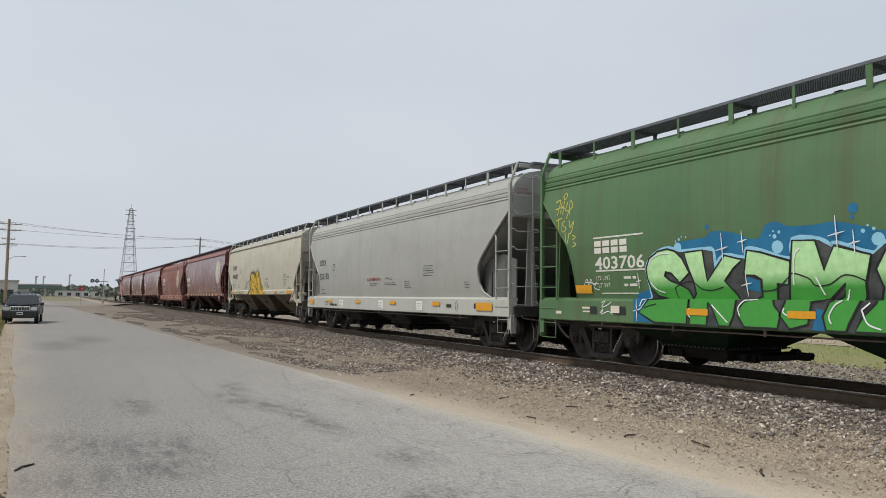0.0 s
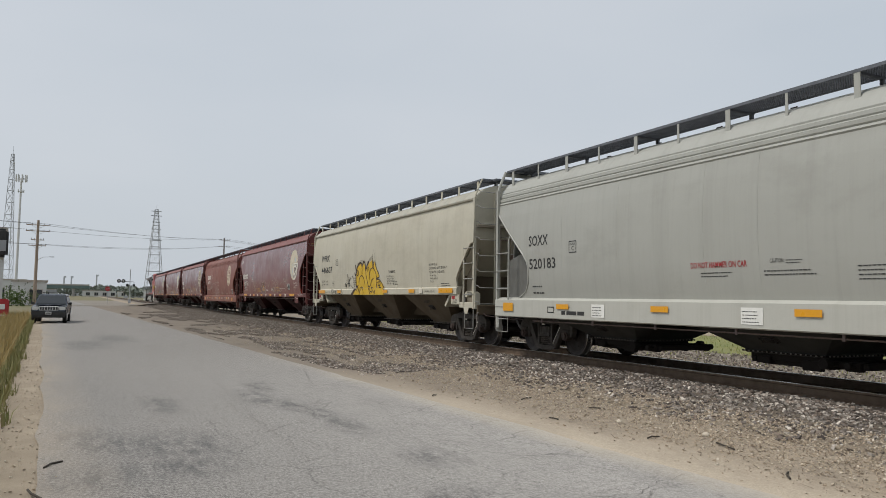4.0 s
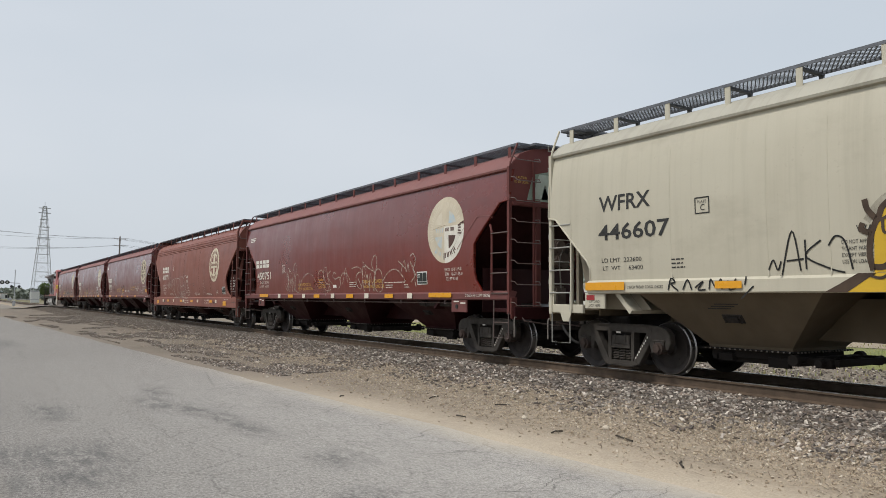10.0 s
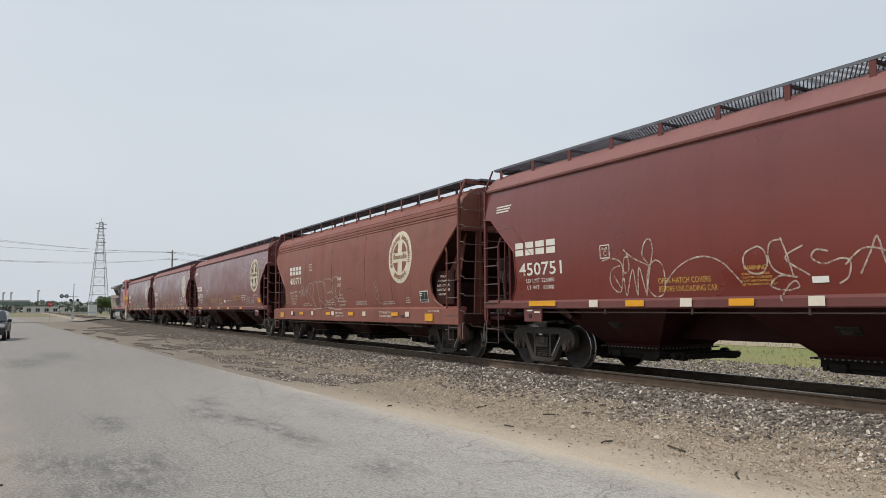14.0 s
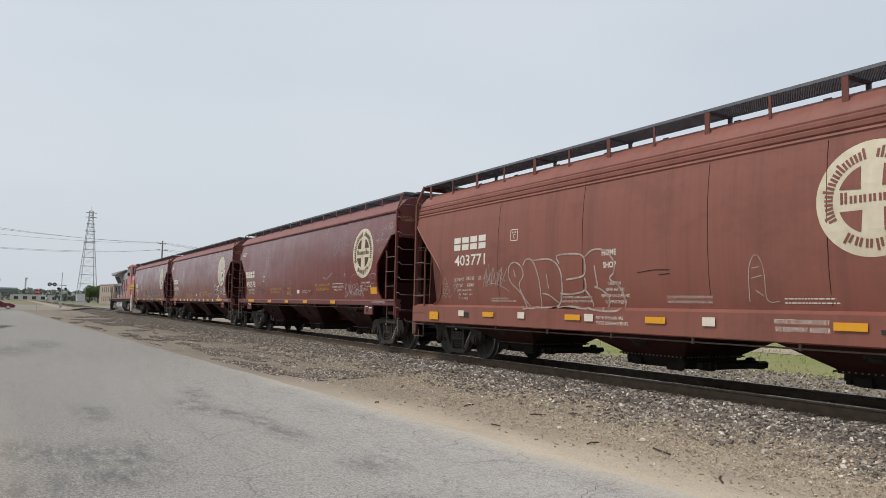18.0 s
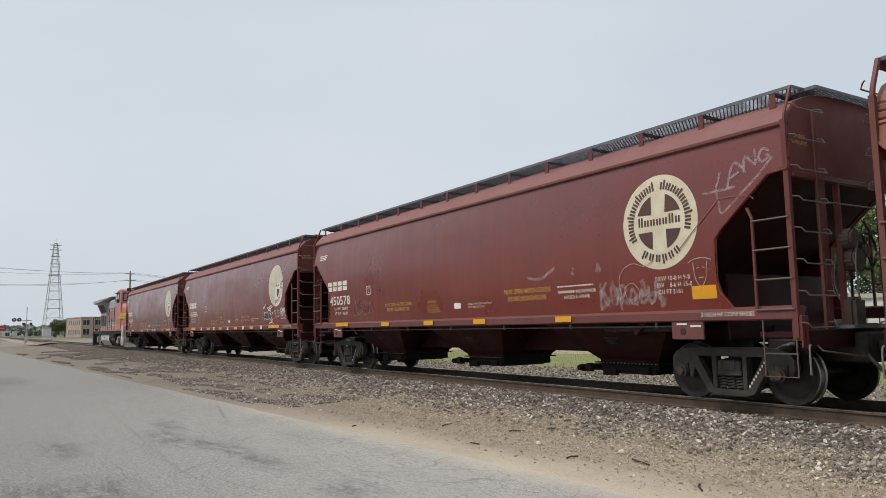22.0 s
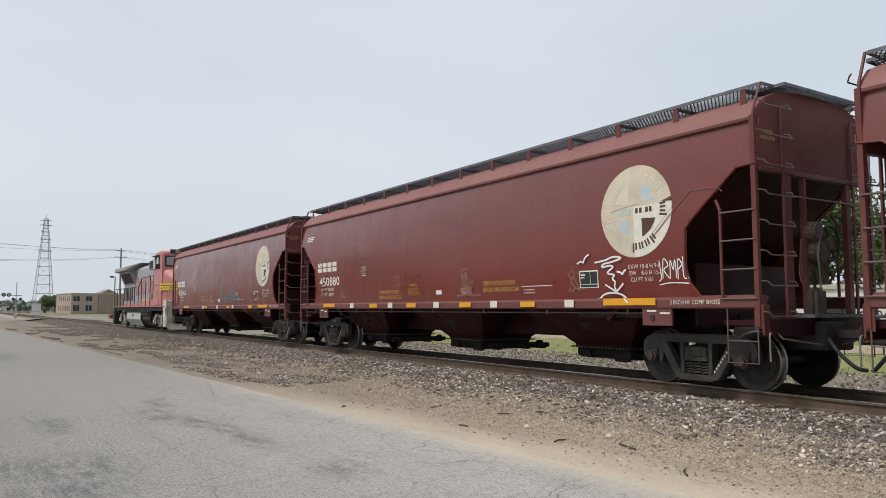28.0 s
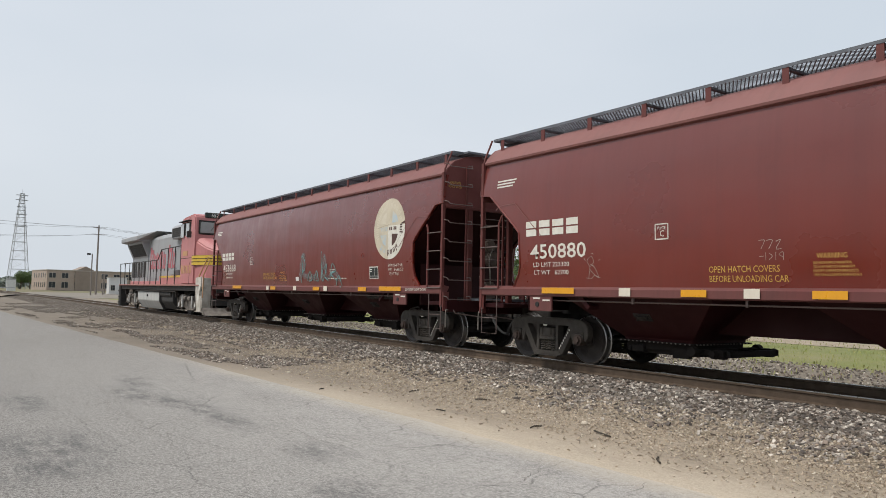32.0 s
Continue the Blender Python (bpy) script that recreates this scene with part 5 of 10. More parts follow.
def emblem(car, spec, y, z, r, dark, whole=True):
    """The round cream emblem: a disc, a cross between four dark quarters, and bars in place of its lettering."""
    painted(car, spec, blob(bmesh.new(), circle(0, 0, r, 56), smooth=False), y, z, M["cream_paint"] if whole else M["cream_worn"], "emblem_disc", 0.003, "round cream emblem, " + ("complete" if whole else "mostly peeled"))
    bars = bmesh.new()
    if whole:
        for k in range(4):
            painted(car, spec, quarter(k, r), y, z, dark, "emblem_quarter", 0.009)
        for a0, a1 in ((203, 103), (80, -13), (238, 305)):
            arc_bars(bars, r, a0, a1)
        for k in range(7):
            u, hh = -0.55 + 0.165 * k, 0.2 if k in (0, 5) else 0.13
            for uu in (u, u + 0.075):
                bars.faces.new([bars.verts.new((p[0] * r, p[1] * r, 0)) for p in ((uu, -0.06), (uu + 0.045, -0.06), (uu + 0.045, -0.06 + hh), (uu, -0.06 + hh))])
        tagged(painted(car, spec, bars, y, z, dark, "emblem_print", 0.009), kind="stuff")
        return
    # worn through: pale ghosts of the upper quarters, bluish remains, one fresh white corner with its dark quarter
    for k, m in ((0, M["patch_blue"]), (1, M["ghost_pale"]), (2, M["patch_blue"])):
        painted(car, spec, quarter(k, r), y, z, m, "emblem_peeling", 0.005)
    ghost = bmesh.new()
    arc_bars(ghost, r, 200, 105)
    arc_bars(ghost, r, 82, 24)
    tagged(painted(car, spec, ghost, y, z, M["ghost_pale"], "emblem_ghost_print", 0.005), kind="stuff")
    blue = bmesh.new()
    arc_bars(blue, r, 232, 262)
    for u in (-0.52, -0.42, -0.30, -0.18):
        blue.faces.new([blue.verts.new((p[0] * r, p[1] * r, 0)) for p in ((u, -0.07), (u + 0.07, -0.07), (u + 0.07, 0.06), (u, 0.06))])
    tagged(painted(car, spec, blue, y, z, M["patch_blue"], "emblem_blue_print", 0.006), kind="stuff")
    rim = [(0.997 * math.cos(a), 0.997 * math.sin(a)) for a in [0.1 - k * (math.pi / 2 + 0.14) / 16 for k in range(17)]]
    painted(car, spec, blob(bmesh.new(), [(-0.04 * r, 0.1 * r)] + [(u * r, v * r) for u, v in rim], smooth=False), y, z, M["white_paint"], "emblem_remnant", 0.006)
    painted(car, spec, quarter(3, r), y, z, dark, "emblem_quarter", 0.009)
    arc_bars(bars, r, 268, 308)
    arc_bars(bars, r, 352, 364)
    for u in (0.02, 0.13, 0.30, 0.40):
        bars.faces.new([bars.verts.new((p[0] * r, p[1] * r, 0)) for p in ((u, -0.05), (u + 0.07, -0.05), (u + 0.07, 0.06), (u, 0.06))])
    tagged(painted(car, spec, bars, y, z, dark, "emblem_print", 0.009), kind="stuff")
    painted(car, spec, blob(bmesh.new(), [(0.72 * r, 0.13 * r), (0.975 * r, 0.21 * r), (0.99 * r, 0.12 * r)], smooth=False), y, z, dark, "emblem_tear", 0.009)
    strokes(car, spec, [[(-0.7 * r, 0.05 * r), (-0.3 * r, 0.11 * r), (0.1 * r, 0.15 * r)], [(1.0 * r, -0.02 * r), (0.7 * r, -0.3 * r), (0.45 * r, -0.55 * r)]], 0.006, y, z, M["patch_grime"], "emblem_seam", 0.010)


def consolidated(car, spec, y, z, w=0.48, h=0.32):
    """The black data panel with a white frame."""
    patches(car, spec, [(y, z, w, h)], M["label_white"], "data_panel_frame", 0.005)
    patches(car, spec, [(y - 0.025, z + 0.075, w * 0.52, h - 0.10), (y - w * 0.60, z + 0.075, w * 0.36, h - 0.10), (y - 0.025, z + 0.02, w - 0.05, 0.04)], M["label_black"], "data_panel", 0.009)
    patches(car, spec, [(y - 0.05, z + h - 0.09, 0.11, 0.025), (y - 0.05, z + h - 0.14, 0.09, 0.02)], M["label_white"], "small_print", 0.013)


def strokes(car, spec, lines, width, y, z, material, name, lift=0.012, label=""):
    return [painted(car, spec, stroke(bmesh.new(), pts, width), y, z, material, name, lift, label) for pts in lines][-1]


def weld_seams(car, spec, ys, material, z0=1.5, z1=3.9):
    """Thin vertical weld lines where the side sheets meet."""
    for y in ys:
        bm = bmesh.new()
        n = 10
        zs = [z0 + (z1 - z0) * k / n for k in range(n + 1)]
        loft(bm, [[(skin_x(spec, z, -0.01), y + 0.012, z), (skin_x(spec, z, 0.0035), y + 0.005, z), (skin_x(spec, z, 0.0035), y - 0.005, z), (skin_x(spec, z, -0.01), y - 0.012, z)] for z in zs])
        part("weld_seam", bm, material, car)


def brake_line(car, spec, end):
    """The thin brake rod that runs under the sill on short hangers."""
    z = spec["sill"][0] - 0.07
    ob = part("brake_rod", tube(bmesh.new(), [(-1.5, -end + 2.2, z), (-1.5, end - 1.6, z)], 0.014, 6), M["ladder_steel"], car)
    h = shared("hanger", lambda: finished(boxes(((0, 0, 0.03), (0.03, 0.04, 0.12))), M["ladder_steel"], "rod_hanger"))
    for k in range(7):
        part("rod_hanger", h, None, ob, at=pose(-1.5, -end + 2.6 + k * (2 * end - 4.6) / 6, z))


def oxide_details(car, number, whole, data_y, spec=SMOOTH, weights=()):
    """The marks that all the dark red cars share."""
    W, Y = M["white_paint"], M["yellow_letter"]
    ny = {"450880": 7.03, "450578": 7.28}.get(number, 7.2)
    mark_blocks(car, spec, ny + 0.12, 2.44, 1.5, 0.29, W)
    lettering(car, spec, number, ny, 2.0, 0.27, W, 0.86, bold=0.004, width=1.5)
    if weights:
        lettering(car, spec, "LD LMT " + weights[0], 6.95, 1.84, 0.085, W, 0.9, width=0.98)
        lettering(car, spec, "LT WT   " + weights[1], 6.93, 1.69, 0.085, W, 0.9, width=0.94)
    else:
        small_print(car, spec, 6.9, 1.72, 1.0, 2, W, 0.055, 0.10, 3)
    plate_box(car, spec, {"450751": 4.53, "450578": 4.64, "450880": 3.99}.get(number, 4.04), 2.22, W)
    lettering(car, spec, "EXW 10-8 H 9-8", -6.16, 1.95, 0.075, W, 0.95)
    lettering(car, spec, "EW    8-6 H 15-0", -6.18, 1.84, 0.075, W, 0.95)
    lettering(car, spec, "CU FT 5161", -6.2, 1.73, 0.075, W, 0.95)
    emblem(car, spec, -6.31 if whole else -6.21 if data_y != -4.95 else -6.36, 2.93, 0.79, M["emblem_dark"], whole)
    if data_y:
        consolidated(car, spec, data_y, 1.65)
    lettering(car, spec, "2 INCH HF COMP SHOES", -7.05, 1.34, 0.07, W, 0.85, lift=0.008)
    patches(car, spec, [(8.1, 3.62, 0.6, 0.03), (8.1, 3.56, 0.55, 0.03), (8.1, 3.50, 0.5, 0.03)], W)
    brake_line(car, spec, 8.65)
    # weld bead of the doubler plate beside each end opening
    for e in (-1, 1):
        strokes(car, spec, [[(-e * 6.72, 2.44), (-e * 7.1, 2.78), (-e * 7.49, 3.12), (-e * 7.53, 3.13), (-e * 7.95, 3.115), (-e * 8.1, 3.04)]], 0.016, 0, 0, M["red_roof"], "weld_bead", 0.012 if e > 0 else 0.016)
    # jacking pads below the sill, with their hole and stencil
    for y in (-6.75, 6.75):
        pad = part("jacking_pad", soft(boxes(((-1.56, y, 1.14), (0.05, 0.62, 0.30))), 0.01), M["red_sill"], car)
        part("pull_hole", disc(bmesh.new(), (-1.588, y + 0.08, 1.12), 0.05, 0.02, "x", 12), M["black_rubber"], pad)
        part("small_print", boxes(((-1.588, y + 0.1, 1.235), (0.006, 0.2, 0.03)), ((-1.588, y - 0.17, 1.2), (0.006, 0.2, 0.03))), W, pad)
    res = part("brake_cylinder", disc(disc(bmesh.new(), (-1.38, -5.6, 1.17), 0.06, 1.7, "y", 12), (-1.38, -5.0, 1.17), 0.075, 0.12, "y", 12), M["truck_iron"], car, smooth=40)
    for words, z in (("CAUTION", 3.86), ("NO SIDE LADDER", 3.765)):
        me = text_mesh(words, 0.055, 0.62 if len(words) > 8 else 0.85, "CENTER")
        for v in me.vertices:
            v.co = Vector((-1.27 + v.co.x, -8.644, z + v.co.y))
        part("lettering", me, Y, car)


def vibrator_warning(car, spec, y, z=1.62):
    """The yellow vibrator warning: a heading and four small lines."""
    Y = M["yellow_letter"]
    lettering(car, spec, "WARNING", y - 0.03, z + 0.23, 0.07, Y, 0.8, width=0.40)
    for k, words in enumerate(("DO NOT APPLY VIBRATOR", "TO ANY PART OF CAR BODY", "EXCEPT VIBRATOR BRACKETS", "USE ON LOADED CARS ONLY")):
        lettering(car, spec, words, y + 0.02, z + 0.155 - 0.053 * k, 0.034, Y, 0.75, width=0.5 + 0.04 * k)


def paint_green_car(car, s=STEEP):
    W = M["white_paint"]
    mark_blocks(car, s, 6.12, 2.22, 1.0, 0.25, W)
    lettering(car, s, "403706", 6.12, 1.91, 0.24, W, 1.02, bold=0.006, width=1.41)
    patches(car, s, [(6.15, 2.52, 1.42, 0.03), (6.1, 1.86, 1.4, 0.03), (5.98, 1.42, 1.05, 0.025)], W)
    lettering(car, s, "LD LMT", 6.1, 1.69, 0.09, W, 0.7, width=0.42)
    lettering(car, s, "LT WT", 6.05, 1.55, 0.09, W, 0.7, width=0.36)
    small_print(car, s, 5.3, 1.55, 0.5, 2, W, 0.08, 0.06, 8)
    patches(car, s, [(6.78, 1.43, 0.52, 0.17)], M["reflector"], "amber_reflector", 0.02)
    reflectors(car, s, (3.66, 1.71, -0.3), (5.6,), z=1.06)
    patches(car, s, [(7.4, 1.0, 0.2, 0.06), (6.5, 1.12, 0.25, 0.04), (6.48, 1.05, 0.22, 0.03)], M["reflector_white"])
    patches(car, s, [(6.25, 1.02, 0.22, 0.15), (5.45, 1.02, 0.25, 0.16)], M["label_black"], "small_plate", 0.01)
    strokes(car, s, [[(0.25, 3.50), (0.32, 3.58), (0.38, 3.52), (0.32, 3.44), (0.25, 3.50)], [(0, 3.40), (0.16, 3.44), (0.10, 3.2), (0.06, 3.12)], [(0.0, 3.25), (0.3, 3.30)],
                     [(0.22, 3.4), (0.18, 3.15)], [(0.3, 3.42), (0.26, 3.12)], [(0.2, 3.28), (0.34, 3.25)], [(0.42, 3.38), (0.36, 3.2), (0.46, 3.18), (0.40, 3.02)],
                     [(0.5, 3.1), (0.5, 3.4), (0.6, 3.28), (0.52, 3.2)], [(0.05, 3.0), (0.26, 3.05)], [(0.14, 3.04), (0.12, 2.8)], [(0.26, 2.98), (0.26, 2.75), (0.4, 2.8), (0.28, 2.9), (0.36, 2.98)],
                     [(0.5, 2.98), (0.54, 2.82), (0.66, 2.95), (0.58, 2.72), (0.46, 2.68)], [(0.36, 2.72), (0.42, 2.45), (0.5, 2.68)], [(0.62, 2.65), (0.72, 2.6), (0.62, 2.55)], [(0.64, 2.5), (0.74, 2.45), (0.62, 2.4)]],
            0.021, 7.45, 0, M["tag_yellow"], "yellow_tag", 0.006, "thin yellow spray scrawl")
    strokes(car, s, [[(0, 1.6), (0.1, 1.72), (0.16, 1.58), (0.22, 1.72), (0.3, 1.6), (0.4, 1.66), (0.32, 1.54), (0.48, 1.5)], [(0.05, 1.66), (0.46, 1.62)], [(0.6, 1.24), (0.72, 1.28), (0.62, 1.16), (0.78, 1.2), (0.9, 1.26)],
                     [(0.56, 1.04), (0.66, 1.12), (0.62, 1.02), (0.8, 1.08), (0.95, 1.02)]], 0.015, 6.5, 0, M["spray_white"], "white_tag", 0.012)
    o = 5.3
    cloud = [(0.95, 1.9), (1.35, 2.21), (1.42, 2.31), (1.74, 2.34), (2.05, 2.36), (2.2, 2.45), (2.63, 2.39), (2.95, 2.27), (3.11, 2.29), (3.22, 2.46), (3.42, 2.5), (3.61, 2.42), (4.02, 2.4), (4.36, 2.42), (4.84, 2.3), (5.05, 2.25), (6.0, 2.3), (6.4, 2.0), (6.2, 1.5), (1.2, 1.5)]
    painted(car, s, blob(bmesh.new(), cloud, 4), o, 0, M["spray_blue"], "graffiti_cloud", 0.004, "blue sprayed cloud behind lettering")
    tail = [(0.31, 0.90), (0.31, 1.42), (0.72, 1.51), (0.9, 1.3), (0.9, 0.90)]
    painted(car, s, blob(bmesh.new(), tail, smooth=False), o, 0, M["spray_blue"], "graffiti_cloud", 0.004)
    for u, v, r in ((2.08, 2.53, 0.045), (4.62, 2.58, 0.075), (4.6, 2.46, 0.03)):
        painted(car, s, blob(bmesh.new(), circle(u, v, r, 12), smooth=False), o, 0, M["spray_blue"], "graffiti_drop", 0.004)
    for u, v, r in ((1.42, 2.22, 0.09), (1.46, 2.36, 0.025), (1.38, 2.33, 0.02), (1.52, 2.4, 0.015), (1.62, 2.39, 0.018), (3.42, 2.12, 0.1), (3.38, 2.28, 0.035), (3.46, 2.34, 0.025), (3.3, 2.3, 0.015), (3.36, 2.36, 0.015), (4.95, 2.14, 0.09), (4.9, 2.28, 0.025), (4.75, 2.26, 0.03), (4.82, 2.33, 0.018)):
        painted(car, s, blob(bmesh.new(), circle(u, v, r, 12), smooth=False), o, 0, M["spray_sky"], "graffiti_bubble", 0.006)
    dark = [(0.5, 1.11), (0.72, 1.37), (0.65, 1.84), (0.73, 2.02), (0.94, 2.16), (1.22, 2.21), (1.48, 2.14), (2.03, 2.15), (2.19, 2.12), (2.21, 1.84), (2.42, 2.03), (2.82, 1.97), (2.87, 2.11), (3.11, 2.07), (3.64, 1.92), (3.69, 2.21), (4.1, 2.18), (4.29, 2.07), (4.37, 2.11), (4.87, 1.94), (5.05, 2.08), (5.5, 2.16), (6.1, 2.1), (6.4, 1.9), (6.4, 0.89), (0.86, 0.89)]
    sky = bmesh.new()
    stroke(sky, dark[:-2], 0.10, 3)
    painted(car, s, sky, o, 0, M["spray_sky"], "graffiti_outer_line", 0.007)
    painted(car, s, blob(bmesh.new(), dark, smooth=False), o, 0, M["spray_dark"], "graffiti_shadow", 0.011)
    for pts in ([(2.79, 1.57), (2.84, 1.69), (3.07, 1.62), (3.06, 1.44), (2.81, 1.49)], [(2.27, 0.90), (2.25, 1.13), (2.47, 0.90)], [(3.98, 0.90), (4.06, 1.21), (4.2, 1.18), (4.13, 1.1), (4.18, 0.90)]):
        painted(car, s, blob(bmesh.new(), pts, smooth=False), o, 0, M["spray_blue"], "graffiti_blue_gap", 0.014)
    letters = (
        [(0.64, 1.89), (0.73, 2.06), (0.94, 2.18), (1.18, 2.21), (1.35, 2.17), (1.52, 2.03), (1.66, 1.78), (1.43, 1.61), (1.25, 1.78), (1.11, 1.81), (1.08, 1.74), (1.21, 1.65), (1.41, 1.59), (1.61, 1.5), (1.69, 1.35), (1.64, 1.13), (1.62, 0.90), (0.86, 0.91), (0.47, 1.08), (0.72, 1.32), (1.11, 1.34), (0.89, 1.38), (0.72, 1.53), (0.65, 1.71)],
        [(1.58, 2.13), (1.98, 2.15), (2.04, 1.63), (2.43, 2.04), (2.77, 1.96), (2.6, 1.83), (2.4, 1.63), (2.61, 1.42), (2.67, 1.33), (2.61, 1.06), (2.52, 0.90), (2.32, 0.90), (2.18, 1.19), (2.1, 1.28), (2.06, 0.90), (1.69, 0.90), (1.69, 1.33), (1.77, 1.42), (1.75, 1.61), (1.62, 1.95)],
        [(2.87, 2.1), (3.11, 2.06), (3.63, 1.9), (3.57, 1.55), (3.38, 1.57), (3.35, 1.34), (3.36, 1.25), (3.47, 1.12), (3.41, 0.90), (2.82, 0.90), (2.7, 1.07), (2.72, 1.2), (2.81, 1.29), (3.09, 1.38), (3.11, 1.64), (2.99, 1.7), (2.79, 1.72)],
        [(3.68, 2.2), (4.05, 2.18), (4.16, 1.75), (4.33, 2.09), (4.85, 1.94), (4.75, 1.57), (4.74, 1.38), (4.53, 1.0), (4.49, 0.90), (4.2, 0.90), (4.15, 1.1), (4.25, 1.3), (4.42, 1.38), (4.46, 1.56), (4.21, 1.34), (3.98, 1.3), (3.92, 0.98), (3.62, 0.90), (3.45, 1.1), (3.55, 1.3), (3.6, 1.59)],
        [(4.9, 1.75), (5.05, 2.0), (5.4, 2.08), (5.8, 2.08), (6.2, 1.95), (6.3, 1.5), (6.2, 0.90), (4.62, 0.90), (4.72, 1.1), (4.92, 1.3), (4.98, 1.5)])
    for pts in letters:
        line = pts
        ob = painted(car, s, blob(bmesh.new(), line, smooth=False), o, 0, M["spray_green"], "graffiti_letter", 0.016, "pale to dark green sprayed letter")
        edge = bmesh.new()
        stroke(edge, line, 0.032, 1, True)
        part("outline", on_side(s, edge, o, 0, 0.020), M["spray_black"], ob, "black sprayed outline")
    for pts in ([(1.36, 1.35), (1.32, 1.52), (1.48, 1.59), (1.7, 1.63), (1.92, 1.5), (2.14, 1.48), (2.37, 1.53)], [(3.09, 1.46), (3.35, 1.49), (3.59, 1.67), (3.66, 1.72), (3.91, 1.64), (4.0, 1.54), (4.22, 1.55), (4.43, 1.67), (4.59, 1.66), (4.75, 1.59)], [(0.6, 1.16), (0.72, 1.2), (0.92, 1.24)]):
        strokes(car, s, [pts], 0.018, o, 0, M["spray_black"], "graffiti_wave", 0.022)
    for pts in ([(0.7, 1.94), (0.8, 2.06), (1.01, 2.13), (1.22, 2.13)], [(0.72, 1.63), (0.87, 1.5), (1.07, 1.44)], [(1.69, 1.18), (1.67, 1.08), (1.72, 1.02)], [(2.18, 1.24), (2.34, 1.1), (2.5, 0.96)], [(2.74, 1.07), (2.71, 1.2), (2.83, 1.31), (3.0, 1.33)],
                [(3.54, 1.21), (3.52, 1.15), (3.6, 1.09)], [(3.66, 1.55), (3.68, 1.8), (3.72, 2.0), (3.8, 2.08)], [(4.02, 1.66), (4.14, 1.4)], [(4.28, 1.0), (4.25, 1.11), (4.34, 1.26), (4.46, 1.34), (4.51, 1.48)], [(4.72, 1.2), (4.8, 1.02), (4.98, 0.95)], [(4.72, 1.2), (4.84, 1.3)], [(0.5, 1.2), (0.56, 1.3), (0.66, 1.33)]):
        strokes(car, s, [pts], 0.022, o, 0, M["spray_white"], "graffiti_highlight", 0.025)
    for u, v, a in ((2.4, 2.15, 0.26), (2.8, 2.25, 0.18), (4.38, 2.25, 0.26), (4.63, 2.11, 0.18), (2.83, 1.57, 0.2), (0.42, 1.12, 0.2), (0.42, 1.66, 0.14)):
        star = bmesh.new()
        for du, dv in ((-0.04, 1), (0.5, 0.1)):
            stroke(star, [(u - du * a, v - dv * a), (u, v), (u + du * a, v + dv * a)], 0.018, 3, False, True)
        blob(star, circle(u, v, 0.022, 8), smooth=False)
        painted(car, s, star, o, 0, M["spray_white"], "graffiti_sparkle", 0.028)
    brake_line(car, s, 8.02)


